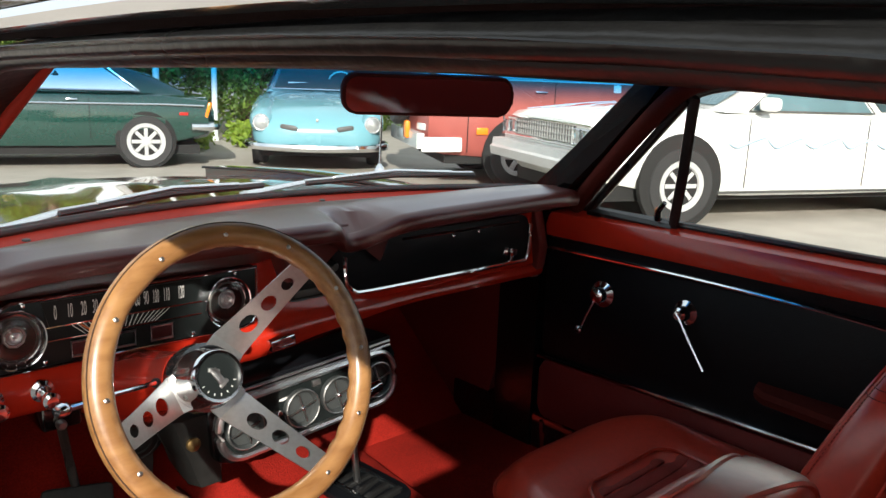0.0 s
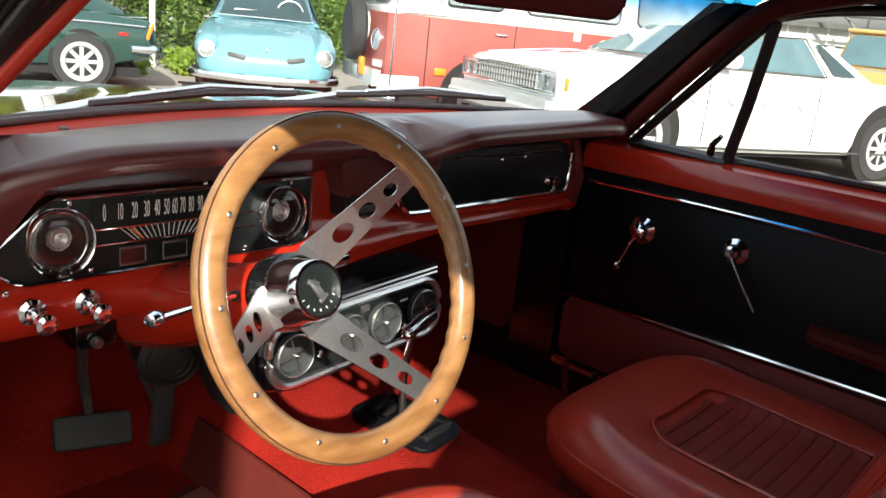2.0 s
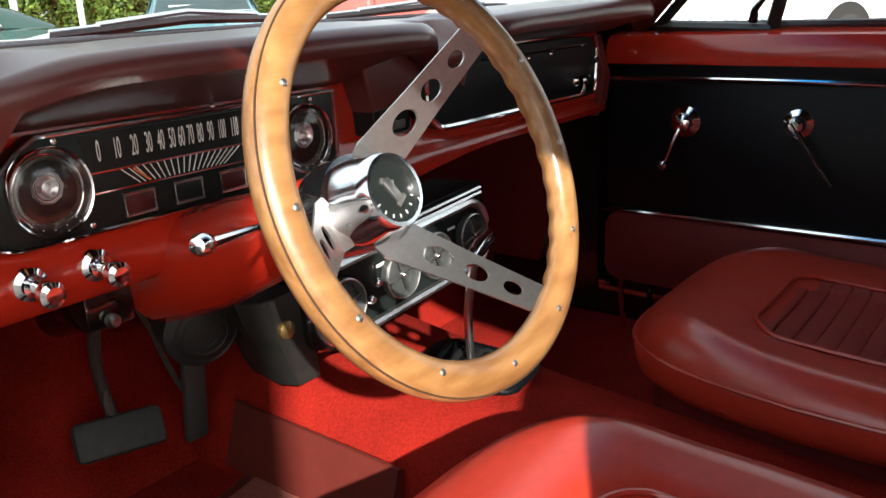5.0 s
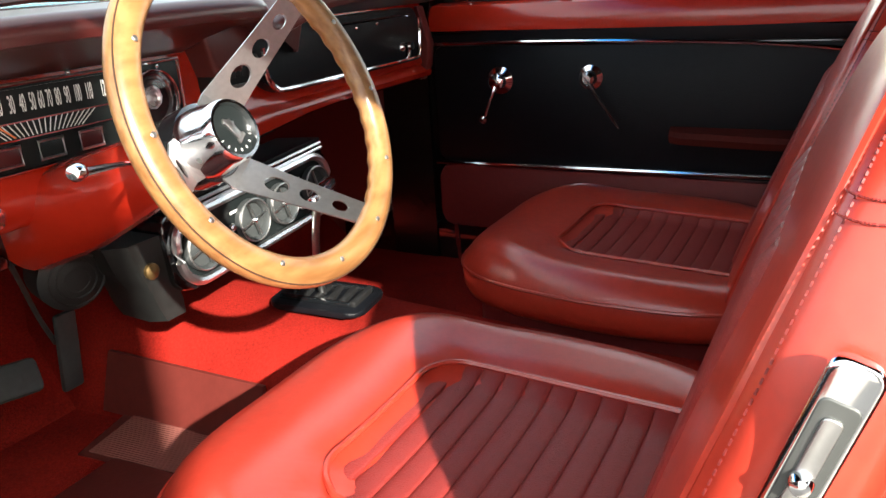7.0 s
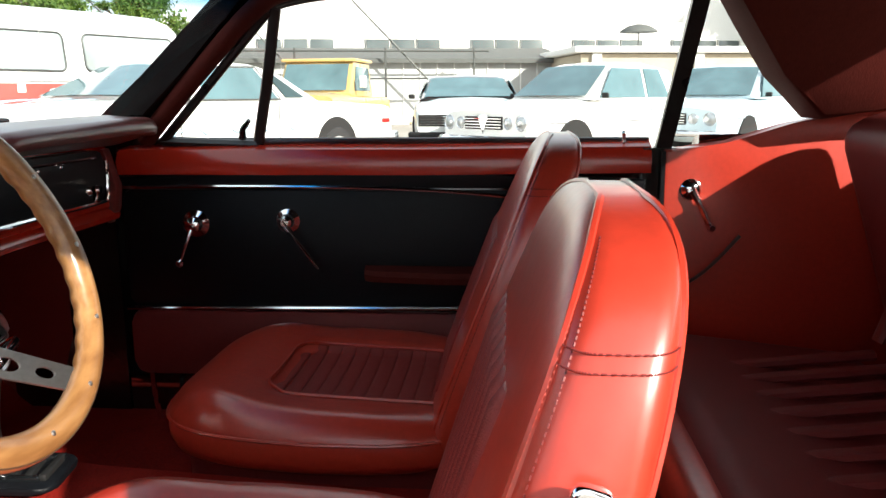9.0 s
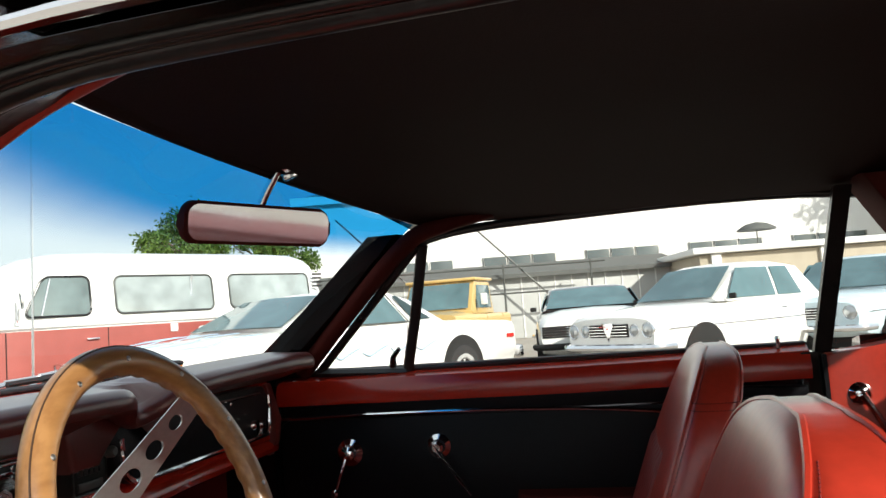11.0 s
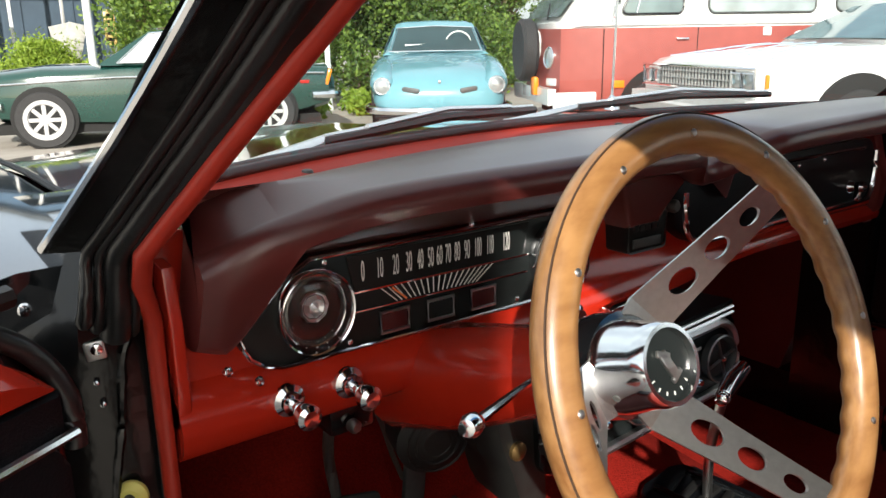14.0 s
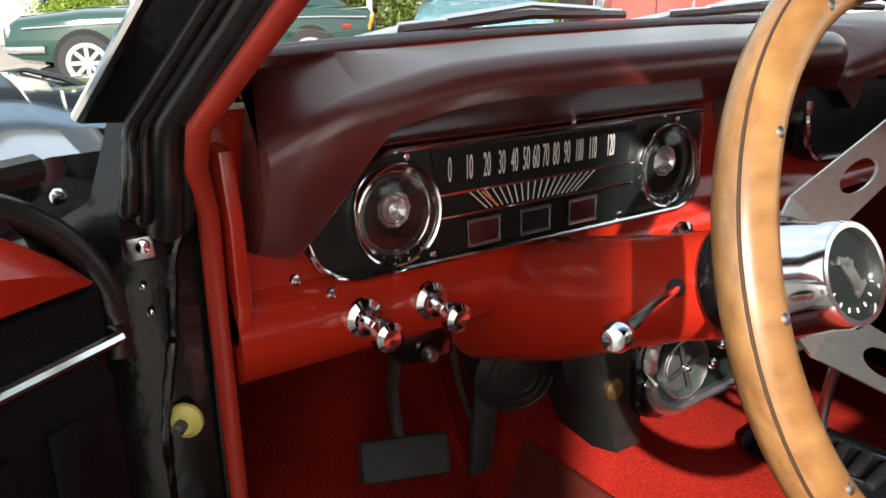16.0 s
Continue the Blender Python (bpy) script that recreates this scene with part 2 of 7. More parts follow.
def smooth_line(pts, steps=6):
    """A Catmull-Rom line through the points."""
    pts = [Vector(p) for p in pts]
    out = []
    for i in range(len(pts) - 1):
        p0, p1, p2, p3 = pts[max(i - 1, 0)], pts[i], pts[i + 1], pts[min(i + 2, len(pts) - 1)]
        for k in range(steps):
            t = k / steps
            out.append(0.5 * (2 * p1 + (p2 - p0) * t + (2 * p0 - 5 * p1 + 4 * p2 - p3) * t * t + (3 * p1 - p0 - 3 * p2 + p3) * t ** 3))
    return out + [pts[-1]]


def tube(pts, r, seg=10, closed=False, bm=None, flat=1.0, up=(0, 0, 1)):
    """A round or flattened bar along a line."""
    pts = [Vector(p) for p in pts]
    n = len(pts)
    rings = []
    for i, p in enumerate(pts):
        a = pts[i - 1] if (i > 0 or closed) else p
        b = pts[(i + 1) % n] if (i < n - 1 or closed) else p
        d = (b - a).normalized()
        s = d.cross(Vector(up))
        if s.length < 1e-4:
            s = d.cross(Vector((1, 0, 0)))
        s.normalize()
        u = s.cross(d).normalized()
        rr = r[i] if isinstance(r, (list, tuple)) else r
        rings.append([p + s * (rr * math.cos(2 * math.pi * k / seg)) + u * (rr * flat * math.sin(2 * math.pi * k / seg)) for k in range(seg)])
    if closed:
        rings.append(rings[0])
        bm = loft(rings, caps=False, bm=bm)
        bmesh.ops.remove_doubles(bm, verts=bm.verts, dist=1e-6)
        return bm
    return loft(rings, bm=bm)


def lathe(profile, m=None, seg=28, bm=None):
    """A body of revolution about local z from (radius, height) pairs."""
    bm = bm or bmesh.new()
    m = m or Matrix()
    rings = [[m @ Vector((r * math.cos(2 * math.pi * k / seg), r * math.sin(2 * math.pi * k / seg), h)) for k in range(seg)] for r, h in profile]
    return loft(rings, caps=True, bm=bm)


def aim(at, way, spin=0.0):
    """A pose at a place whose z axis points along way."""
    return Matrix.Translation(at) @ Vector(way).to_track_quat("Z", "Y").to_matrix().to_4x4() @ Matrix.Rotation(spin, 4, "Z")


def prism(poly, a, b, axis="y", bevel=0.0, bm=None, seg=2):
    """A polygon in the plane across axis, drawn out from a to b. For y the polygon is (x, z); for x (y, z); for z (x, y)."""
    bm = bm or bmesh.new()
    put = {"y": lambda p, d: (p[0], d, p[1]), "x": lambda p, d: (d, p[0], p[1]), "z": lambda p, d: (p[0], p[1], d)}[axis]
    va, vb = [bm.verts.new(put(p, a)) for p in poly], [bm.verts.new(put(p, b)) for p in poly]
    n = len(poly)
    fs = [bm.faces.new(va), bm.faces.new(vb[::-1])]
    for i in range(n):
        fs.append(bm.faces.new((va[i], vb[i], vb[(i + 1) % n], va[(i + 1) % n])))
    if bevel:
        es = list({e for f in fs[:2] for e in f.edges})
        bmesh.ops.bevel(bm, geom=es, offset=bevel, segments=seg, affect="EDGES", profile=0.5)
    return bm


def rounded(x0, z0, x1, z1, r, n=6):
    """A rectangle with round corners as a polygon."""
    out = []
    for cx, cz, a0 in ((x1 - r, z1 - r, 0), (x0 + r, z1 - r, 90), (x0 + r, z0 + r, 180), (x1 - r, z0 + r, 270)):
        for k in range(n + 1):
            a = radians(a0 + 90 * k / n)
            out.append((cx + r * math.cos(a), cz + r * math.sin(a)))
    return out


def ring_of(r, n, m):
    return [m @ Vector((r * math.cos(2 * math.pi * k / n), r * math.sin(2 * math.pi * k / n), 0)) for k in range(n)]


def merge(bms):
    """Several bmeshes as one."""
    out = bmesh.new()
    for b in bms:
        tmp = bpy.data.meshes.new("tmp")
        b.to_mesh(tmp)
        b.free()
        out.from_mesh(tmp)
        bpy.data.meshes.remove(tmp)
    return out


# ================= the car that the camera looks into =================
# ---- shell: floor, roof, pillars ----
floor = part("floor", boxed((1.36, 2.2, 0.02), (0, -0.35, 0.265)), RED_CARPET, None, kind="structure")
tagged(floor, "worn red carpet over the car floor", "floor")
toe = loft([[(x, 0.56, 0.275), (x, 0.86, 0.52), (x, 0.90, 0.80), (x, 0.93, 0.80), (x, 0.89, 0.50), (x, 0.57, 0.255)] for x in (-0.72, -0.2, 0.2, 0.72)])
tagged(part("toe_board", toe, RED_CARPET, None, kind="structure"), "red carpeted toe board under the dash", "wall")
tun = [(-0.20, 0.272), (-0.165, 0.36), (-0.12, 0.405), (-0.04, 0.42), (0.04, 0.42), (0.12, 0.405), (0.165, 0.36), (0.20, 0.272)]
rings = []
for y, k in ((0.74, 1.28), (0.55, 1.22), (0.35, 1.08), (0.1, 0.95), (-0.3, 0.8), (-1.3, 0.75)):
    rings.append([(x * (1 + 0.3 * max(y, 0)), y, 0.27 + (z - 0.27) * k) for x, z in tun])
tagged(part("transmission_tunnel", loft(rings), RED_CARPET, None, kind="structure"), "red carpeted hump along the car floor", "floor")
hp = thing("heel_mat", "smooth maroon vinyl floor mat with a ribbed heel strip", "floor mat", pose(-0.46, 0.16, 0.277))
part("mat", boxed((0.30, 0.42, 0.006), (0, 0, 0), bevel=0.002), MAT_VINYL, hp)
part("strip", boxed((0.105, 0.34, 0.006), (0.195, 0.11, 0.003), (0, -7, 4), bevel=0.002), MAT_VINYL, hp)
for i in range(22):
    part("rib", boxed((0.0022, 0.30, 0.003), (0.152 + i * 0.0042, 0.11, 0.003 + i * 0.0005), (0, 0, 4)), RIB_VINYL, hp)
side = loft([[(0.235 - 0.002 * i, y, 0.010), (0.246, y, 0.060), (0.262, y, 0.105), (0.268, y, 0.105), (0.26, y, 0.0)] for i, y in enumerate((0.0, 0.1, 0.22, 0.33))])
part("tunnel_side", side, MAT_VINYL, hp, "glossy maroon vinyl piece up the hump")
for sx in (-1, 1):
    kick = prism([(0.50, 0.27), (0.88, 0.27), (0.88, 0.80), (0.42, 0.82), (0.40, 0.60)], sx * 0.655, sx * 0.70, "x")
    # passenger's panel takes a darker red that paints in its shade
    tagged(part("kick_panel", kick, RED_VINYL if sx < 0 else RED_PLEAT, None, kind="structure"), "red kick panel beside the footwell, passenger's with shade in its colour", "wall")
    sill = boxed((0.10, 1.9, 0.12), (sx * 0.70, -0.35, 0.31), bevel=0.012)
    tagged(part("door_sill", sill, BLACK_PAINT, None, kind="structure"), "black painted door sill", "trim")

# roof skin, headliner, rails
def roof_ring(y, w, z0, crown, thick):
    xs = [w * math.sin(math.pi / 2 * k / 6) for k in range(-6, 7)]
    top = [(x, y, z0 + crown * (1 - (x / w) ** 2) + thick) for x in xs]
    low = [(x, y, z0 + crown * (1 - (x / w) ** 2)) for x in xs[::-1]]
    return top + low
def header_y(x):
    return -0.005 - 0.07 * (x / 0.54) ** 2
rings = []
for i, y in enumerate((-0.1, -0.2, -0.4, -0.7, -1.1, -1.48)):
    r = roof_ring(y, 0.60, 1.198 - 0.003 * i, 0.048 + 0.004 * min(i, 3), 0.014)
    if i == 0:
        r = [(x, header_y(x), 1.192 + (z - 1.198) * 0.55) for x, _, z in r]
    rings.append(r)
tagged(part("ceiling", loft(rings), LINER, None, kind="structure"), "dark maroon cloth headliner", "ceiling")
rings = []
for y, z in ((0.04, 1.215), (-0.08, 1.235), (-0.43, 1.25), (-0.93, 1.25), (-1.5, 1.21)):
    rings.append([(x, y - (0.07 * (x / 0.6) ** 2 if y > 0.0 else 0), zz) for x, _, zz in roof_ring(y, 0.668, z - 0.022, 0.07, 0.012)])
tagged(part("roof_skin", loft(rings), BLACK_PAINT, None, kind="structure"), "glossy black painted steel roof", "roof")
for sx in (-1, 1):
    line = smooth_line([(sx * 0.733, 0.285, 0.90), (sx * 0.684, 0.155, 1.02), (sx * 0.658, 0.0, 1.135), (sx * 0.668, -0.10, 1.182), (sx * 0.668, -0.33, 1.197), (sx * 0.668, -0.83, 1.197), (sx * 0.68, -1.3, 1.14)])
    tagged(part("drip_rail", tube(line, [0.0042 + 0.0023 * min(1, max(0, (i - 14) / 8)) for i in range(len(line))], 8), CHROME, None, kind="structure"), "bright chrome drip rail along the roof edge", "trim")
    def inset(dx, back=0.0):
        return [Vector((p.x - sx * dx, p.y - 0.5 * (dx - 0.016) + back, p.z - 0.007 * (1 if p.z > 1.1 else 0.7) - (0.006 * min(1, max(0, (p.z - 1.10) / 0.08)) if sx < 0 else 0))) for p in line]
    face = loft([[a_, b_, c_, d_] for a_, b_, c_, d_ in zip(inset(0.002), inset(0.029), inset(0.029, 0.014), inset(0.002, 0.014))])
    tagged(part("pillar_face", face, POST_PAINT, None, kind="structure"), "glossy black painted windscreen pillar face", "pillar")
    for dx, r in ((0.030, 0.0050), (0.038, 0.0040), (0.050, 0.0095), (0.061, 0.0040)):
        run, rad = inset(dx), r
        if sx < 0:
            q = min(1, max(0, (dx - 0.030) / 0.020))
            end = Vector((-0.712 + 0.026 * q + 0.014 * (dx > 0.055), 0.287 + 0.016 * q, 0.832 - 0.020 * q))
            foot_ = smooth_line([end, end.lerp(run[0], 0.35) + Vector((0, -0.003, 0)), run[0], run[2]], 4)
            run = foot_[:-4] + run[1:]
            rad = [r * (1.35 if k < 3 else 1.2 if k < 6 else 1.0) for k in range(len(run))]
            rad[0] = r * 0.8
        tagged(part("door_seal", tube(run, rad, 12), RUBBER, None, kind="structure"), "black rubber seal along the door opening", "trim")
# inner pillar trims
def pillar(sx, mat, name):
    o = 0.012 if sx < 0 else 0.0
    line = smooth_line([(sx * 0.572, -0.24, 1.215), (sx * 0.560, -0.13, 1.190), (sx * 0.562, -0.05, 1.155), (sx * (0.62 - 0.4 * o), 0.11, 1.02), (sx * (0.682 - o), 0.25, 0.892)], 5)
    low = [Vector((sx * 0.668, 0.272, 0.862)), Vector((sx * 0.656, 0.296, 0.825)), Vector((sx * 0.655, 0.302, 0.74)), Vector((sx * 0.652, 0.302, 0.28))]
    if sx > 0:
        low = []
    return part(name, tube(line + low, 0.0080 if sx < 0 else 0.021, 12, flat=0.9), mat, None, kind="structure")
def at_height(pts, z):
    """The point of a falling line at one height."""
    for p, q in zip(pts, pts[1:]):
        if min(p[2], q[2]) <= z <= max(p[2], q[2]) and abs(p[2] - q[2]) > 1e-6:
            return Vector(p).lerp(Vector(q), (z - p[2]) / (q[2] - p[2]))
    return Vector(pts[-1])
outer = [(-0.680, 0.26, 0.89), (-0.632, 0.130, 1.012), (-0.606, -0.022, 1.128), (-0.612, -0.115, 1.172), (-0.612, -0.26, 1.20)]
inner = [(-0.670, 0.25, 0.892), (-0.615, 0.11, 1.02), (-0.562, -0.05, 1.155), (-0.560, -0.13, 1.190), (-0.572, -0.24, 1.215)]
web = []
for k in range(12):
    z = 0.893 + 0.300 * k / 11
    p, q = at_height(outer, z), at_height(inner, z)
    web.append([p, q, q + Vector((0.004, 0.016, 0)), p + Vector((0.004, 0.016, 0))])
tagged(part("pillar_web", loft(web), RUBBER, None, kind="structure"), "black rubber channel beside the pillar trim", "trim")
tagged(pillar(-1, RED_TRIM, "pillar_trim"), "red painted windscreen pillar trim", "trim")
# passenger's trim: shade painted in with the darker maroon
tagged(pillar(1, SAIL, "pillar_trim"), "windscreen pillar trim with shade put into its dark maroon colour", "trim")
for sx in (-1, 1):
    fw = 0.030 if sx < 0 else 0.0
    body = loft([[(sx * (0.555 + a), fw + b, 1.18) for a, b in ((0.0, 0.03), (0.05, 0.0), (0.075, -0.03), (0.03, -0.05), (0.0, -0.03))],
                 [(sx * (0.60 + a), 0.16 + fw + b, 1.03) for a, b in ((0.0, 0.05), (0.06, 0.02), (0.085, -0.03), (0.03, -0.05), (0.0, -0.03))],
                 [(sx * (0.655 + a), 0.34 + 0.8 * fw + b, 0.89) for a, b in ((0.0, 0.06), (0.035, 0.02), (0.052, -0.030), (0.03, -0.06), (0.0, -0.04))],
                 [(sx * x, y, 0.835) for x, y in ((0.650, 0.44), (0.70, 0.40), (0.726, 0.335), (0.712, 0.308), (0.650, 0.318))],
                 [(sx * x, y, 0.79) for x, y in ((0.646, 0.44), (0.77, 0.42), (0.805, 0.365), (0.715, 0.312), (0.646, 0.316))],
                 [(sx * x, y, 0.25) for x, y in ((0.646, 0.44), (0.77, 0.42), (0.805, 0.365), (0.715, 0.312), (0.646, 0.316))]])
    tagged(part("windscreen_pillar", body, POST_PAINT, None, kind="structure"), "black painted windscreen pillar with hinge post", "pillar")
# screws and the yellow door switch on the hinge post
but = thing("door_switch", "yellow plastic door switch on the black hinge post", "switch", aim((-0.686, 0.308, 0.664), (-0.6, -0.8, 0)))
part("collar", lathe([(0.014, 0), (0.014, 0.004), (0.009, 0.009), (0.006, 0.009)], seg=20), YELLOW_PLASTIC, but)
part("plunger", lathe([(0.005, 0.008), (0.005, 0.018), (0.003, 0.02)], seg=12), CHASSIS, but, "dull metal plunger")
for at, r in (((-0.745, 0.333, 0.842), 0.006), ((-0.700, 0.310, 0.755), 0.003), ((-0.703, 0.310, 0.775), 0.0025)):
    tagged(part("screw", lathe([(r, 0), (r * 0.85, 0.003), (r * 0.3, 0.004)], aim(at, (-0.4, -0.9, 0)), 10), CHROME), "small bright screw in the black hinge post", "screw", "hinge post screws")
clip = thing("seal_clip", "small bright metal clip with a screw below the door seals", "clip", pose(-0.7015, 0.3085, 0.8035, 0, 0, -12))
part("plate", boxed((0.017, 0.005, 0.017), (0, 0, 0), (0, -6, 0), 0.002), STEEL, clip)
part("screw", lathe([(0.0055, 0), (0.0048, 0.003), (0.001, 0.004)], aim((0.001, -0.002, 0.002), (0, -1, 0)), 12), CHROME, clip)
rng_ = random.Random(5)
for name, line_, r in (("flange", [(-0.657, 0.314, 0.834), (-0.666, 0.312, 0.818), (-0.679, 0.310, 0.797), (-0.684, 0.309, 0.765), (-0.687, 0.309, 0.731)], 0.0042),
                       ("flange", [(-0.688, 0.309, 0.728), (-0.700, 0.308, 0.666), (-0.702, 0.308, 0.602), (-0.700, 0.308, 0.45), (-0.700, 0.308, 0.28)], 0.0036),
                       ("flange", [(-0.6505, 0.312, 0.828), (-0.652, 0.309, 0.81), (-0.658, 0.308, 0.732)], 0.0042),
                       ("flange", [(-0.659, 0.309, 0.725), (-0.660, 0.310, 0.66), (-0.660, 0.310, 0.28)], 0.0022)):
    pts_ = smooth_line(line_, 7)
    tagged(part(name, tube(pts_, [r * rng_.uniform(0.75, 1.2) for _ in pts_], 8), POST_PAINT, None, kind="structure"), "black welded seam along the hinge post", "trim")

# windscreen and its seal
ws = []
for k in range(13):
    x = -0.60 + 1.2 * k / 12
    b = 1 - (x / 0.60) ** 2
    ws.append([(x * 1.13, 0.33 + 0.22 * b, 0.895), (x * 1.03, 0.17 + 0.18 * b, 1.03), (x * 0.91, -0.075 + 0.07 * b, 1.195 + 0.025 * b)])
wsb = loft(ws, closed=False)
wob = tagged(part("windscreen", wsb, WINDSCREEN, None, kind="structure"), "clear windscreen with a blue tinted top band", "window")
wob.visible_shadow = False
foot = []
for k in range(25):
    x = -0.648 + 0.054 * k
    b = 1 - ((x - 0.02) / 0.665) ** 2
    foot.append((x, 0.330 + 0.205 * b, 0.923))
tagged(part("windscreen_seal", merge([tube(foot, 0.0075, 10), tube([(x, y + 0.012, z + 0.004) for x, y, z in foot], 0.005, 8)]), POST_PAINT, None, kind="structure"), "dark rubber seal at the windscreen foot", "trim")
tagged(part("header_trim", tube([Vector(r[2]) + Vector((0, -0.012, 0.018)) for r in ws], 0.020, 8), LINER, None, kind="structure"), "dark maroon trim above the windscreen", "trim")

# body side behind the doors: quarter panels, sail panels, rear shelf
for sx in (-1, 1):
    q = prism([(-0.87, 0.30), (-0.87, 0.872), (-1.0, 0.882), (-1.12, 0.925), (-1.30, 0.96), (-1.55, 0.96), (-1.55, 0.30)], sx * 0.645, sx * 0.70, "x", 0.006)
    qp = thing("quarter_trim", "red vinyl rear side panel below the small window", "panel", kind="structure")
    part("panel", q, RED_VINYL, qp)
    if sx > 0:
        part("seam", boxed((0.012, 0.008, 0.56), (0.642, -0.866, 0.59)), BLACK_VINYL, qp)
        part("lock_pillar", boxed((0.05, 0.07, 0.60), (0.682, -0.862, 0.575)), POST_PAINT, qp, "black lock pillar")
        cr = thing("window_crank", "small chrome crank of the rear side window", "window crank", pose(0.655, -0.925, 0.79))
        part("escutcheon", lathe([(0.026, 0), (0.026, 0.006), (0.016, 0.018), (0.010, 0.022)], aim((0, 0, 0), (-1, 0, 0))), CHROME, cr)
        part("arm", tube(smooth_line([(-0.022, 0, 0), (-0.026, -0.02, -0.035), (-0.03, -0.038, -0.075)]), [0.009, 0.008, 0.008, 0.007, 0.007, 0.007, 0.007, 0.007, 0.007, 0.007, 0.007, 0.007, 0.007], 8), CHROME, cr)
        part("knob", lathe([(0.007, 0), (0.009, 0.01), (0.006, 0.022)], aim((-0.03, -0.038, -0.075), (-1, 0, 0)), 14), CHROME, cr)
    sail = prism([(-0.925, 1.20), (-0.985, 1.12), (-1.06, 1.02), (-1.15, 0.935), (-1.3, 0.96), (-1.55, 0.96), (-1.55, 1.20)], sx * 0.53, sx * 0.66, "x", 0.008)
    for v in sail.verts:
        v.co.x -= sx * 0.36 * max(v.co.z - 0.9, 0)
        v.co.x += sx * 0.05
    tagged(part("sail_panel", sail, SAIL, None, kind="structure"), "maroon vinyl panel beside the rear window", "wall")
    post = loft([[(sx * (x + a), y + b, z) for a, b in ((0, 0.016), (0.02, 0.016), (0.02, -0.016), (0, -0.016))] for x, y, z in ((0.668, -0.868, 0.86), (0.612, -0.89, 1.02), (0.548, -0.912, 1.19))])
    if sx > 0:
        tagged(part("window_post", post, RUBBER, None, kind="structure"), "dark upright post between the side windows", "trim")
        qg = loft([[(0.675, -0.87, 0.88), (0.555, -0.92, 1.175)], [(0.66, -1.11, 0.93), (0.60, -1.03, 1.07)]], closed=False)
        g = tagged(part("quarter_window", qg, PANE, None, kind="structure"), "clear rear side window", "window")
        g.visible_shadow = False
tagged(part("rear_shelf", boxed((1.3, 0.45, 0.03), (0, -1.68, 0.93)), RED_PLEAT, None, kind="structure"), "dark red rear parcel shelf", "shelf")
tagged(part("rear_wall", boxed((1.36, 0.04, 0.66), (0, -1.64, 0.60)), BLACK_VINYL, None, kind="structure"), "dark wall behind the rear seat", "wall")
rw = loft([[(-0.5, -1.48, 1.19), (-0.58, -1.90, 0.93)], [(0.5, -1.48, 1.19), (0.58, -1.90, 0.93)]], closed=False)
rg = tagged(part("rear_window", rw, PANE, None, kind="structure"), "clear rear window", "window")
rg.visible_shadow = False

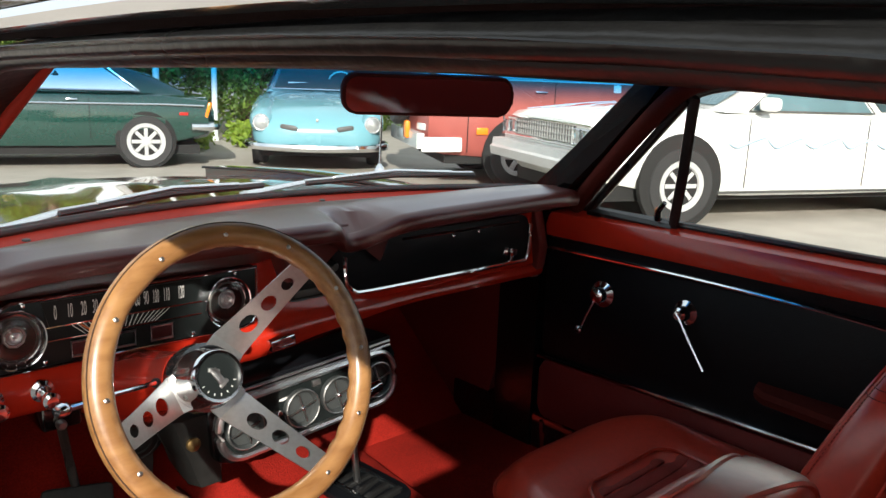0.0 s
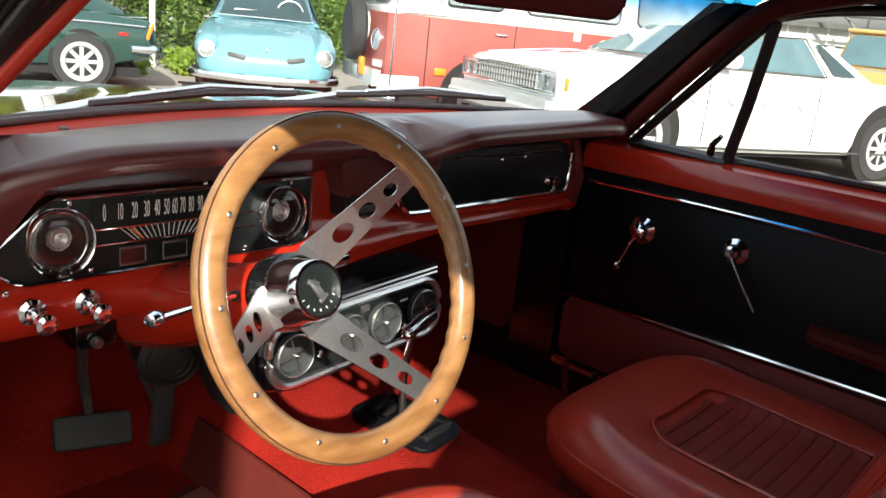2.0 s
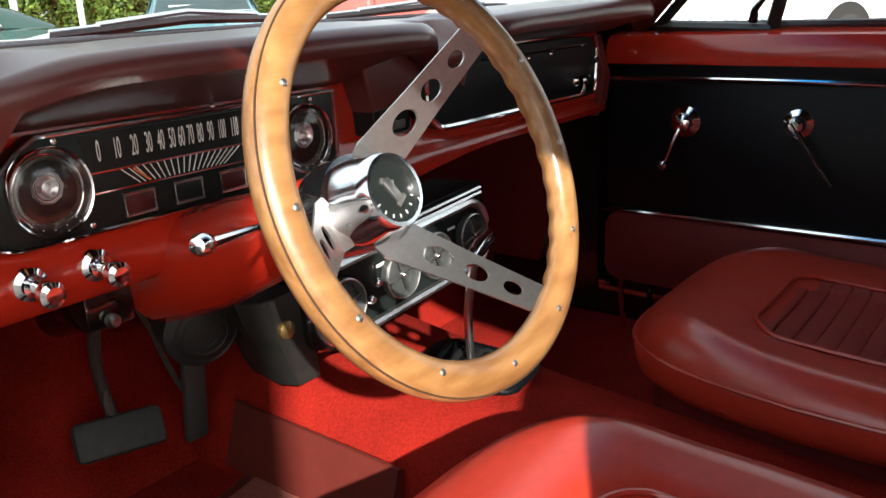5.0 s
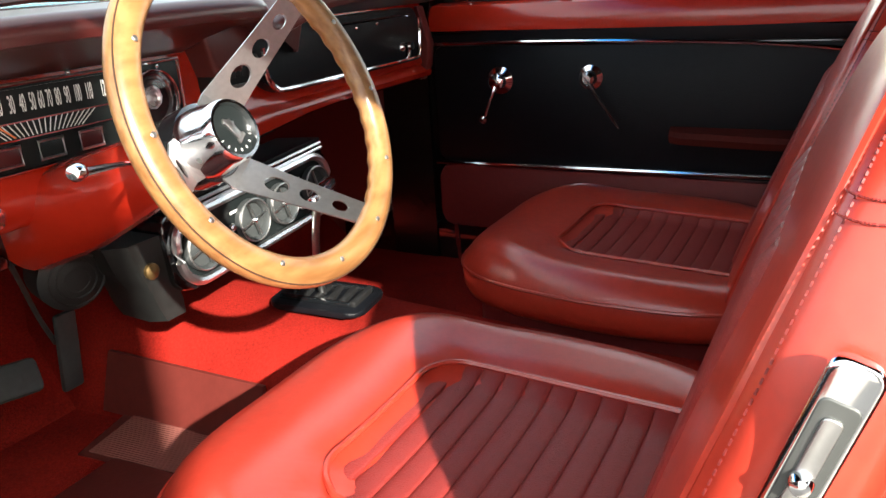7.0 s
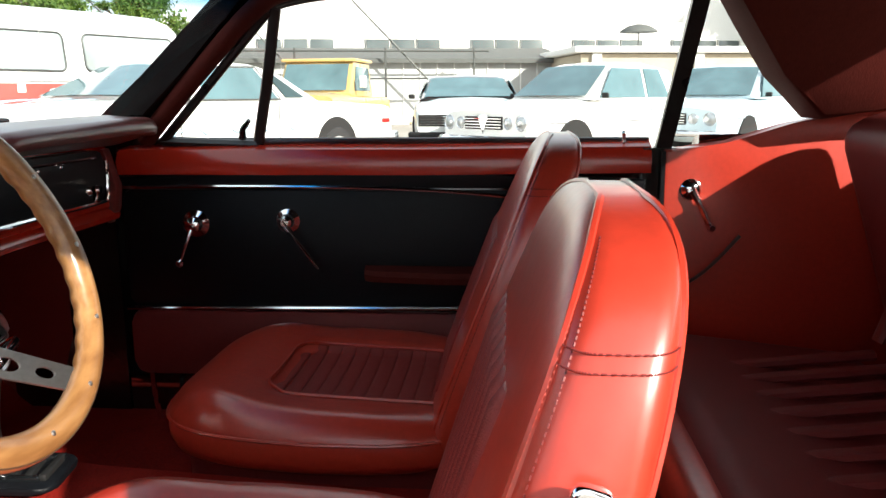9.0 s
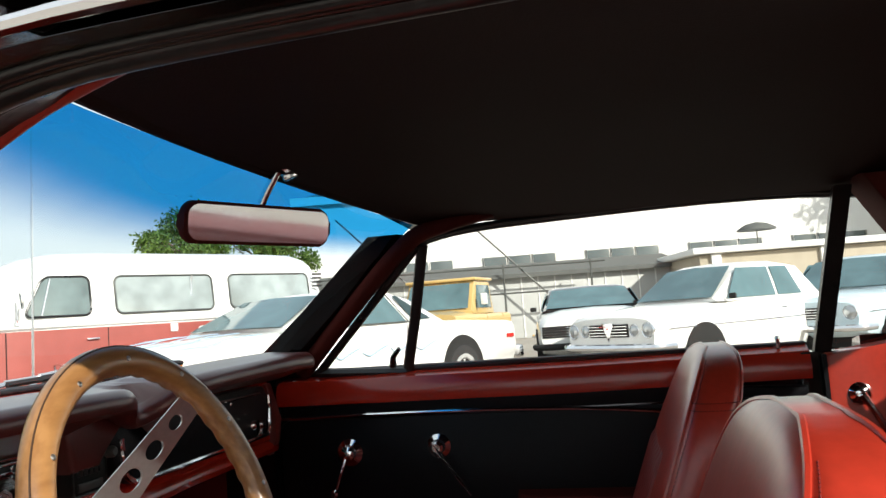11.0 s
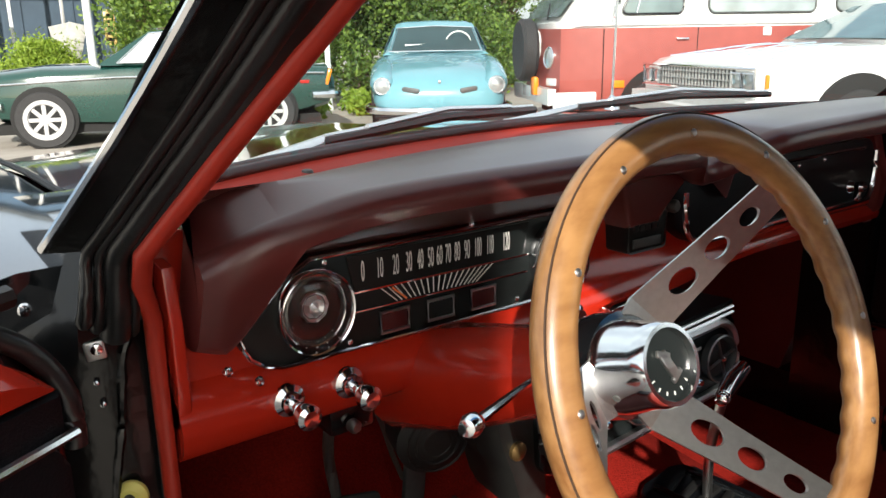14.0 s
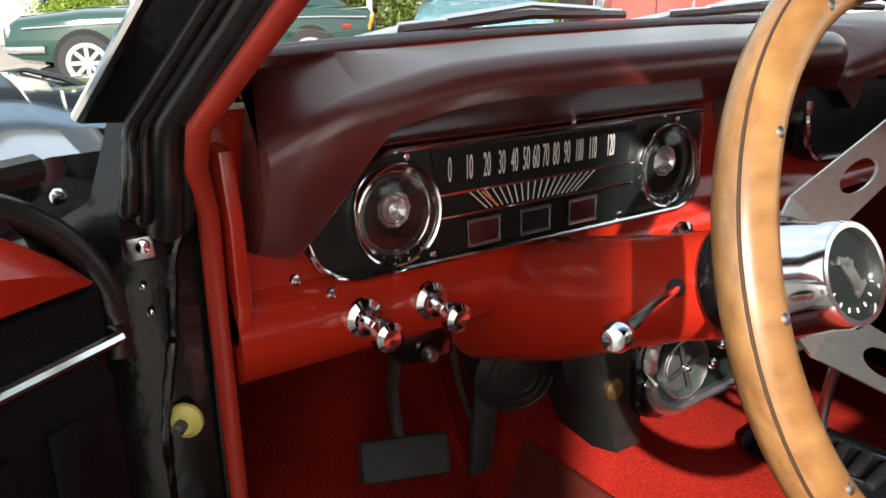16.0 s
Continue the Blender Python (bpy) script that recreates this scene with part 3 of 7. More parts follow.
# ---- doors ----
def door(m, side, red, bare=False):
    """A door in its own frame: x to the inside of the car, y back from the hinge, z up. side: +1 where the inside is at +x."""
    d = thing("door_1" if side < 0 else "door_2", "", "car door", m, kind="structure")
    s = side
    rise = 0.012 if s > 0 else 0.0
    shell = prism(rounded(-1.19, 0.34, -0.022 if s > 0 else 0.0, 0.87, 0.05), -s * 0.10, -s * 0.012, "x", 0.012)
    part("shell", shell, BLACK_PAINT, d, "glossy black outer shell")
    part("lower_panel", prism(rounded(-1.17, 0.36, -0.035, 0.512, 0.03), -s * 0.012, s * 0.010, "x", 0.006), red, d, "red lower panel, passenger's with shade in its colour")
    part("inset_panel", prism(rounded(-1.17, 0.522, -0.035, 0.785, 0.02), -s * 0.012, s * 0.006, "x", 0.005), BLACK_VINYL, d, "black vinyl inset panel")
    part("upper_band", prism([(-1.17, 0.79), (-0.035, 0.79), (-0.035, 0.812 + rise), (-0.5, 0.83 + rise), (-1.17, 0.81 + rise)], -s * 0.012, s * 0.008, "x", 0.004), BLACK_VINYL, d)
    prof_ = ((-0.012, 0.815), (0.010, 0.818), (0.014, 0.845), (0.002, 0.872), (-0.03, 0.884), (-0.06, 0.882), (-0.06, 0.815))
    ends = ((-0.03, 1.0), (-0.35, 1.0), (-0.7, 1.0), (-1.18, 1.0)) if s < 0 else ((-0.045, 0.10), (-0.055, 0.30), (-0.075, 0.55), (-0.10, 0.76), (-0.14, 0.92), (-0.22, 1.0), (-0.7, 1.0), (-1.18, 1.0))
    cap = [[(s * a, y, 0.815 + rise + (z - 0.815) * k + (0.006 if y < -0.9 else 0)) for a, z in prof_] for y, k in ends]
    part("window_ledge", loft(cap), RED_PAINT, d, "red enamelled window ledge")
    if s > 0:
        part("ledge_seal", tube(smooth_line([(0.002, -0.024, 0.775), (0.002, -0.026, 0.815), (-0.008, -0.042, 0.852), (-0.020, -0.075, 0.878), (-0.032, -0.13, 0.894), (-0.042, -0.25, 0.902), (-0.046, -0.7, 0.904)], 5), 0.0085, 10), RUBBER, d, "black rubber seal round the ledge")
    part("trim_strip", tube(smooth_line([(s * 0.011, -0.03, 0.790), (s * 0.012, -0.3, 0.793), (s * 0.012, -0.6, 0.790), (s * 0.012, -0.85, 0.776), (s * 0.012, -1.16, 0.735)]), 0.0042, 8), CHROME, d, "thin chrome strip")
    part("lower_strip", tube([(s * 0.012, -0.03, 0.517), (s * 0.012, -1.16, 0.532)], 0.0055, 8), CHROME, d, "thin chrome strip")
    part("window_seal", tube([(s * -0.035, -0.03, 0.887), (s * -0.035, -1.18, 0.887)], 0.009, 8), RUBBER, d)
    # crank and handle
    cy, hy = -0.20, -0.407
    part("escutcheon", lathe([(0.030, 0), (0.030, 0.004), (0.018, 0.012), (0.017, 0.028), (0.010, 0.033)], aim((s * 0.006, cy, 0.710), (s, 0, 0))), CHROME, d)
    part("crank_arm", tube(smooth_line([(s * 0.035, cy, 0.704), (s * 0.042, cy + 0.012, 0.67), (s * 0.045, cy + 0.024, 0.635)], 4), 0.0035, 8), CHROME, d, "chrome window crank arm")
    part("crank_knob", lathe([(0.006, 0), (0.009, 0.006), (0.009, 0.016), (0.005, 0.021)], aim((s * 0.043, cy + 0.024, 0.630), (s, 0, 0)), 16), CHROME, d)
    part("handle_boss", lathe([(0.026, 0), (0.026, 0.004), (0.016, 0.012), (0.014, 0.03), (0.009, 0.035)], aim((s * 0.006, hy, 0.718), (s, 0, 0))), CHROME, d)
    part("door_handle", tube(smooth_line([(s * 0.034, hy + 0.005, 0.724), (s * 0.04, hy - 0.03, 0.675), (s * 0.045, hy - 0.072, 0.620)], 5), [0.0075, 0.007, 0.0066, 0.0062, 0.006, 0.0058, 0.0056, 0.0054, 0.0052, 0.005, 0.005], 8, flat=0.6), CHROME, d, "chrome door handle lever")
    arm = loft([[(s * (0.008 + a), y, z) for a, z in ((0, 0.584), (w, 0.590), (w + 0.006, 0.604), (w, 0.614), (0, 0.620))] for y, w in ((-0.575, 0.012), (-0.60, 0.032), (-0.75, 0.05), (-0.90, 0.05), (-0.93, 0.02))])
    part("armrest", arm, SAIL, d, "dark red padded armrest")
    if bare:
        for k in range(4):
            part("rib", boxed((0.006, 0.022, 0.20), (s * 0.008, -0.075 - 0.045 * k, 0.655), bevel=0.003), BLACK_VINYL, d)
    return d


# darker red than the driver's door: shade painted into the lower panel
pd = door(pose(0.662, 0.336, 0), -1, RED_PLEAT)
tagged(pd, "closed passenger door with black inset and red ledge")
dd = door(pose(-0.720, 0.242, -0.010, 0, 0, -57), 1, RED_VINYL, True)
tagged(dd, "open driver's door with black inset and red ledge")
# vent window and door glass of the passenger door
vent = thing("vent_window", "small triangular vent window with dark metal frame", "window", kind="structure")
part("post", tube([(0.691, 0.0, 0.878), (0.640, -0.04, 1.0), (0.575, -0.085, 1.155)], 0.0125, 8, flat=0.55, up=(1, 0, 0)), RUBBER, vent, "dark upright division bar")
part("sill_frame", tube([(0.682, 0.21, 0.888), (0.691, 0.0, 0.880)], 0.012, 8), RUBBER, vent)
part("raked_frame", tube([(0.682, 0.21, 0.888), (0.577, -0.07, 1.150)], 0.010, 8), RUBBER, vent)
pane = part("pane", loft([[(0.682, 0.20, 0.892), (0.691, 0.005, 0.885)], [(0.578, -0.07, 1.148), (0.577, -0.085, 1.15)]], closed=False), PANE, vent)
pane.visible_shadow = False
part("catch", tube([(0.680, 0.03, 0.895), (0.670, 0.026, 0.915), (0.664, 0.008, 0.935)], [0.009, 0.007, 0.005], 8), BLACK_PAINT, vent, "dark catch lever")
dg = loft([[(0.692, -0.005, 0.88), (0.577, -0.09, 1.16)], [(0.684, -0.86, 0.88), (0.555, -0.90, 1.185)]], closed=False)
g = tagged(part("door_glass", dg, PANE, None, kind="structure"), "clear passenger door window", "window")
g.visible_shadow = False
lock = thing("lock_knob", "small chrome lock knob on the door ledge", "knob", pose(0.680, -0.79, 0.885))
part("stem", lathe([(0.004, 0), (0.004, 0.015), (0.006, 0.018), (0.005, 0.025)], seg=12), CHROME, lock)

# ---- dashboard ----
dash = thing("dashboard", "red and maroon car dashboard with padded top and chrome trim", "dashboard", pose(0.02, -0.022, 0.016) @ Matrix.Diagonal((0.95, 1, 1, 1)))
def lip(x):
    """Front edge (y, z) of the padded top: two brows with a dip between."""
    keys = [(-0.72, 0.30, 0.835), (-0.685, 0.275, 0.848), (-0.66, 0.255, 0.864), (-0.62, 0.242, 0.880), (-0.53, 0.228, 0.898), (-0.30, 0.222, 0.902), (-0.08, 0.222, 0.902), (-0.03, 0.238, 0.896), (0.0, 0.26, 0.872), (0.04, 0.26, 0.872), (0.07, 0.235, 0.889), (0.11, 0.212, 0.905), (0.30, 0.205, 0.912), (0.55, 0.19, 0.918), (0.62, 0.215, 0.912)]
    for i in range(len(keys) - 1):
        a, b = keys[i], keys[i + 1]
        if a[0] <= x <= b[0]:
            p, q = keys[max(i - 1, 0)], keys[min(i + 2, len(keys) - 1)]
            t, h = (x - a[0]) / (b[0] - a[0]), b[0] - a[0]
            out = []
            for n in (1, 2):
                m0, m1 = (b[n] - p[n]) / (b[0] - p[0]) * h, (q[n] - a[n]) / (q[0] - a[0]) * h
                out.append((2 * t ** 3 - 3 * t * t + 1) * a[n] + (t ** 3 - 2 * t * t + t) * m0 + (3 * t * t - 2 * t ** 3) * b[n] + (t ** 3 - t * t) * m1)
            return out
    return keys[-1][1:]
rings = []
for k in range(171):
    x = -0.680 + 0.165 * k / 68 if k <= 68 else -0.515 + 1.145 * (k - 68) / 102
    y, z = lip(x)
    b = 1 - (x / 0.7) ** 2
    back = 0.30 + 0.175 * b
    # the left brow runs down into a deep padded end
    f = max(0.0, min(1.0, (-0.598 - x) / 0.058))
    f = f * f * (3 - 2 * f) * 0.25 + f * 0.75
    zb = z - 0.023
    zb += (0.760 + 0.016 * max(0, (-0.63 - x) / 0.07) - zb) * f
    yl = y + 0.45 * (z - 0.023 - zb)
    q = max(0.0, min(1.0, (x + 0.15) / 0.10))
    zt = (0.842 + 0.026 * q) * (1 - f) + zb * f
    low = [(x, 0.345, zt), (x, 0.314 + 0.026 * f, zt), (x, yl + 0.022, zb), (x, yl + 0.010, zb + 0.003 * f), (x, yl + 0.002, zb + 0.004 + 0.008 * f)]
    face = [(x, yl + 0.002 + (y - yl - 0.002) * t, zb + 0.004 + 0.008 * f + (z - 0.010 - zb - 0.004 - 0.008 * f) * t) for t in (0.33, 0.66)]
    nose = [(x, y + 0.020 + 0.020 * math.cos(radians(a)), z - 0.009 + 0.020 * math.sin(radians(a))) for a in range(180, 69, -16)]
    crest = max(z, 0.9) + 0.012
    rings.append(low + face + nose + [(x, y + 0.06, crest), (x, (y + back) / 2 + 0.01, crest + 0.003), (x, back - 0.02, 0.908), (x, back, 0.898), (x, back, 0.876), (x, 0.345, min(0.866, max(zb, 0.8)))])
part("padded_top", loft(rings), RED_PAD, dash, "maroon padded dash top with two brows")
wing2 = prism([(-0.13, 0.895), (-0.10, 0.80), (-0.04, 0.80), (0.0, 0.86), (0.06, 0.86), (0.115, 0.82), (0.115, 0.815), (0.150, 0.895)], 0.295, 0.36, "y", 0.010, seg=3)
part("centre_pad", wing2, RED_PAD, dash, "maroon padded centre piece")
# fascia: upper face and rolled lower lip
fas = []
for x in (-0.70, -0.66, -0.4, -0.16, -0.08, 0.0, 0.08, 0.16, 0.25, 0.60, 0.65):
    # the rolled lip grows shallower towards the passenger's end
    q = max(0.0, min(1.0, (x + 0.14) / 0.34))
    prof = ((0.345, 0.875), (0.335, 0.765), (0.330, 0.738), (0.318, 0.728), (0.309, 0.716), (0.305, 0.700), (0.309, 0.680), (0.322, 0.668), (0.34, 0.668), (0.38, 0.70), (0.38, 0.875))
    fas.append([(x, y + (0.016 * q if z < 0.735 and y < 0.33 else 0), 0.738 - (0.738 - z) * (1 - 0.48 * q) if z < 0.738 and y < 0.36 else z) for y, z in prof])
part("fascia", loft(fas), RED_PAINT, dash, "bright red enamelled metal fascia")
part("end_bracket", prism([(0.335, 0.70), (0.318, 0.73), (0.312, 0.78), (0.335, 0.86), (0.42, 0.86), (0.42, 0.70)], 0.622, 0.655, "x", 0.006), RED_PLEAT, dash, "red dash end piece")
part("end_flange", prism([(0.312, 0.70), (0.308, 0.74), (0.308, 0.80), (0.318, 0.850), (0.36, 0.855), (0.36, 0.70)], -0.700, -0.688, "x", 0.002), RED_PAINT, dash, "red dash end flange")
# glovebox panel
gpoly = rounded(0.0, 0.752, 0.575, 0.862, 0.03)
gpoly = [(x + max(0, (0.80 - z)) * 1.0 * (1 if x < 0.1 else 0), z) for x, z in gpoly]
part("glovebox_door", prism(gpoly, 0.310, 0.35, "y", 0.004), BLACK_VINYL, dash, "black glovebox front")
part("glovebox_trim", tube(smooth_line([(0.03, 0.309, 0.83), (0.033, 0.308, 0.785), (0.05, 0.307, 0.763), (0.09, 0.307, 0.757), (0.30, 0.307, 0.757), (0.53, 0.307, 0.757), (0.565, 0.307, 0.765), (0.575, 0.307, 0.80), (0.575, 0.307, 0.84)], 4), 0.005, 8), CHROME, dash, "chrome edge strip")
part("glovebox_top_trim", tube([(0.17, 0.307, 0.848), (0.53, 0.307, 0.848)], 0.003, 6), CHROME, dash, "thin chrome strip")
lockm = aim((0.495, 0.311, 0.785), (0, -1, 0.1))
part("glovebox_knob", merge([lathe([(0.012, 0), (0.012, 0.004), (0.006, 0.012), (0.010, 0.022), (0.008, 0.028)], lockm, 18), boxed((0.007, 0.012, 0.032), (0.495, 0.294, 0.779), bevel=0.003)]), CHROME, dash, "chrome latch knob")
for x, z in ((0.322, 0.838), (0.40, 0.84)):
    part("screw", lathe([(0.004, 0), (0.003, 0.002), (0.001, 0.003)], aim((x, 0.309, z), (0, -1, 0)), 10), CHROME, dash)
# instrument cluster
CL = 0.318
cpoly = [(-0.634, 0.776), (-0.632, 0.762), (-0.625, 0.750), (-0.612, 0.741), (-0.592, 0.735), (-0.19, 0.734), (-0.168, 0.740), (-0.158, 0.756), (-0.158, 0.835), (-0.556, 0.835), (-0.575, 0.825)]
clus = part("instrument_panel", prism(cpoly, CL, 0.345, "y", 0.003), DIAL, dash, "black instrument cluster in a chrome frame")
loop = [(x, CL - 0.002, z) for x, z in cpoly]
part("bezel", tube(loop, 0.0026, 8, closed=True), CHROME, clus, "chrome frame")
for x in (-0.555, -0.218):
    m = aim((x, CL, 0.784), (0, -1, 0))
    part("gauge_ring", lathe([(0.042, 0), (0.0435, 0.010), (0.0422, 0.0135), (0.0405, 0.0125), (0.0400, 0.006), (0.0385, 0.0)], m, 40), CHROME, clus, "chrome gauge ring")
    part("inner_ring", tube(ring_of(0.0350, 32, m @ Matrix.Translation((0, 0, 0.005))), 0.0012, 6, closed=True), CHROME, clus)
    part("gauge_face", lathe([(0.041, 0.001), (0.041, 0.002), (0.02, 0.004), (0.0005, 0.004)], m, 32), DIAL, clus)
    boss = lathe([(0.019, 0.001), (0.015, 0.0065), (0.0125, 0.0035), (0.0085, 0.0095), (0.005, 0.0065), (0.0005, 0.0100)], m @ Matrix.Translation((0, 0.004, 0)), 9)
    part("gauge_boss", boss, ALU, clus, "bright faceted silver boss", smooth=False)
    part("gauge_shoulder", lathe([(0.0335, 0.002), (0.0335, 0.007), (0.0315, 0.008), (0.030, 0.003)], m, 32), CHASSIS, clus)
    for k in range(5):
        a = radians(-130 + 20 * k)
        part("tick", boxed((0.0012, 0.0012, 0.007), (x + 0.032 * math.cos(a), CL - 0.005, 0.782 + 0.032 * math.sin(a)), (0, -math.degrees(a) + 90, 0)), WHITE_MARK, clus)
    dome = part("gauge_glass", lathe([(0.0405, 0.010), (0.030, 0.0145), (0.015, 0.0165), (0.0005, 0.017)], m, 32), GAUGE_GLASS, clus)
    dome.visible_shadow = False
part("speed_window", prism([(-0.505, 0.787), (-0.275, 0.787), (-0.262, 0.830), (-0.515, 0.830)], CL - 0.002, CL + 0.002, "y"), DIAL, clus)
part("scale_line", boxed((0.250, 0.0015, 0.0018), (-0.388, CL - 0.003, 0.792)), CHROME, clus)
part("scale_line", boxed((0.245, 0.0015, 0.0016), (-0.388, CL - 0.003, 0.772)), CHROME, clus)
def words(body, name, size, m, mat, parent, squeeze=1.0):
    cu = bpy.data.curves.new(name, "FONT")
    cu.body, cu.size, cu.align_x, cu.align_y, cu.extrude = body, size, "CENTER", "CENTER", 0.0003
    cu.materials.append(mat)
    ob = new(name, cu)
    ob.parent = parent
    ob.matrix_local = m @ Matrix.Diagonal((squeeze, 1, 1, 1))
    return ob
xs = [-0.497, -0.476, -0.456, -0.439, -0.424, -0.410, -0.398, -0.386, -0.373, -0.359, -0.343, -0.325, -0.300]
for k, x in enumerate(xs):
    words(str(k * 10), "speed_figure", 0.030, pose(x, CL - 0.004, 0.812, 90), WHITE_MARK, clus, 0.28 if k < 10 else 0.24)
for k in range(19):
    f = k / 18
    x0, x1 = -0.475 + 0.155 * f, -0.455 + 0.100 * f
    part("fan_line", tube([(x0, CL - 0.003, 0.791), (x1 + 0.01 * f, CL - 0.003, 0.774)], 0.0007, 5), WHITE_MARK, clus)
part("needle", tube([(-0.462, CL - 0.005, 0.790), (-0.444, CL - 0.005, 0.775)], 0.0012, 6), NEEDLE, clus, "orange speed needle")
for x in (-0.459, -0.397, -0.335):
    part("warning_lamp", boxed((0.034, 0.002, 0.020), (x, CL - 0.002, 0.754), bevel=0.0008), WARN_RED if x != -0.397 else DIAL, clus, "dark red warning lamp window")
    part("lamp_frame", tube([(x + a, CL - 0.004, 0.754 + b) for a, b in ((-0.018, -0.011), (0.018, -0.011), (0.018, 0.011), (-0.018, 0.011))], 0.0019, 6, closed=True), ALU, clus, "thin chrome frame")
for x, z in ((-0.515, 0.742), (-0.28, 0.741), (-0.54, 0.829), (-0.35, 0.8385), (-0.20, 0.829)):
    part("screw", lathe([(0.0035, 0), (0.003, 0.002), (0.001, 0.003)], aim((x, CL - 0.001, z), (0, -1, 0)), 10), CHROME, clus)
# pull knobs
for x in (-0.594, -0.526):
    m = aim((x, 0.307, 0.706), (0, -1, -0.05))
    k = part("pull_knob", lathe([(0.0165, 0), (0.0165, 0.005), (0.011, 0.008), (0.011, 0.014), (0.006, 0.015), (0.006, 0.026), (0.010, 0.030), (0.0125, 0.036), (0.0125, 0.046), (0.008, 0.049), (0.0005, 0.048)], m, 24), CHROME, dash, "chrome pull knob")
part("trim_screw", lathe([(0.005, 0), (0.004, 0.003), (0.001, 0.004)], aim((-0.655, 0.30, 0.752), (0, -1, 0)), 10), CHROME, dash)
part("trim_screw", lathe([(0.005, 0), (0.004, 0.003), (0.001, 0.004)], aim((-0.625, 0.30, 0.735), (0, -1, 0)), 10), CHROME, dash)
# radio and choke slot in the centre
rad = part("radio", prism(rounded(-0.100, 0.766, -0.022, 0.818, 0.006), 0.302, 0.36, "y", 0.003), DIAL, dash, "black radio with chrome edge")
part("radio_trim", tube([(x, 0.300, z) for x, z in rounded(-0.099, 0.767, -0.023, 0.817, 0.006, 3)], 0.0014, 6, closed=True), CHASSIS, rad)
part("radio_knob", lathe([(0.009, 0), (0.009, 0.012), (0.006, 0.016)], aim((0.004, 0.318, 0.815), (0, -1, 0)), 14), CHASSIS, rad)
part("dial_window", boxed((0.056, 0.003, 0.012), (-0.061, 0.3005, 0.778), bevel=0.001), CHASSIS, rad)
for k in range(5):
    part("radio_key", boxed((0.009, 0.004, 0.012), (-0.085 + 0.012 * k, 0.300, 0.800), bevel=0.001), UNDER_BLACK, rad)
part("ash_tray", boxed((0.052, 0.02, 0.020), (-0.128, 0.286, 0.704), (0, -6, 0), bevel=0.004), CHROME, dash, "bright ash tray front")
part("ignition_lock", lathe([(0.014, 0), (0.014, 0.006), (0.008, 0.01), (0.008, 0.016)], aim((-0.205, 0.296, 0.712), (0, -1, 0)), 16), CHROME, dash)
rings = []
for i in range(25):
    x = -0.66 + 0.055 * i
    b = 1 - (x / 0.7) ** 2
    rings.append([(x, 0.29 + 0.175 * b, 0.893), (x, 0.315 + 0.18 * b, 0.898), (x, 0.345 + 0.205 * b, 0.904), (x, 0.350 + 0.21 * b, 0.88), (x, 0.29 + 0.175 * b, 0.87)])
part("cowl_panel", loft(rings), COWL_RED, dash, "red enamelled strip below the windscreen")
for x in (-0.50, 0.12, 0.42):
    part("cowl_screw", lathe([(0.007, 0), (0.006, 0.003), (0.002, 0.004)], aim((x, 0.325 + 0.185 * (1 - (x / 0.7) ** 2), 0.899), (0, 0, 1)), 12), CHASSIS, dash)

# ---- under-dash air vents ----
ac = thing("vent_unit", "black under-dash vent unit with four round vents in a chrome frame", "air vent", pose(-0.038, 0.262, 0.595, -4, -4, 0))
HW, HH = 0.185, 0.050
part("case", prism(rounded(-HW - 0.012, -HH - 0.008, HW + 0.012, HH + 0.018, 0.03), 0.004, 0.16, "y", 0.006), BLACK_PAINT, ac, "dark case")
part("face", prism(rounded(-HW, -HH, HW, HH, 0.042), -0.002, 0.006, "y", 0.002), DIAL, ac)
part("frame", tube([(x, -0.004, z) for x, z in rounded(-HW, -HH, HW, HH, 0.042, 8)], 0.0072, 8, closed=True), ALU, ac, "chrome frame")
for dz in (0.058, 0.066):
    part("top_strip", tube([(-HW + 0.01, -0.006, dz), (HW - 0.005, -0.006, dz)], 0.0030, 6), ALU, ac, "chrome strip")
part("top_shelf", boxed((2 * HW, 0.10, 0.008), (0, 0.045, 0.072), bevel=0.003), BLACK_VINYL, ac)
for x in (-0.142, -0.030, 0.047, 0.140):
    m = aim((x, -0.004, 0.0), (0, -1, 0))
    v = part("round_vent", lathe([(0.034, 0), (0.035, 0.010), (0.032, 0.013), (0.0285, 0.008), (0.0285, 0.001), (0.0005, 0.001)], m, 32), VENT_GREY, ac, "grey round air vent")
    part("vent_ring", tube(ring_of(0.0335, 32, m @ Matrix.Translation((0, 0, 0.012))), 0.0014, 6, closed=True), STEEL, v)
    for a in (0, 90):
        part("vane", box(bmesh.new(), (0.057, 0.0018, 0.004), (0, 0, 0)), STEEL, v).matrix_local = m @ pose(0, 0, 0.010, 0, 0, a + 12)
    part("hub", lathe([(0.004, 0.008), (0.004, 0.014), (0.002, 0.016)], m, 12), CHROME, v)
for x, z in ((-0.092, -0.014), (-0.075, 0.004), (0.095, -0.022)):
    part("control_knob", lathe([(0.007, 0), (0.007, 0.008), (0.004, 0.012)], aim((x, -0.002, z), (0, -1, 0)), 14), CHROME, ac)
part("control_slide", boxed((0.018, 0.006, 0.012), (0.008, -0.005, 0.034), bevel=0.002), STEEL, ac)
for x in (-0.06, 0.10):
    part("lettering_bar", boxed((0.018, 0.001, 0.004), (x, -0.0035, 0.024)), WHITE_MARK, ac)

# ---- steering wheel and column ----
TILT = 21.3
WM = pose(-0.348, -0.050, 0.8215) @ Matrix.Rotation(radians(90 - TILT), 4, "X")
sw = thing("steering_wheel", "three-spoke steering wheel with varnished wooden rim and drilled steel spokes", "steering wheel", WM)
R0, RT = 0.1685, 0.0162
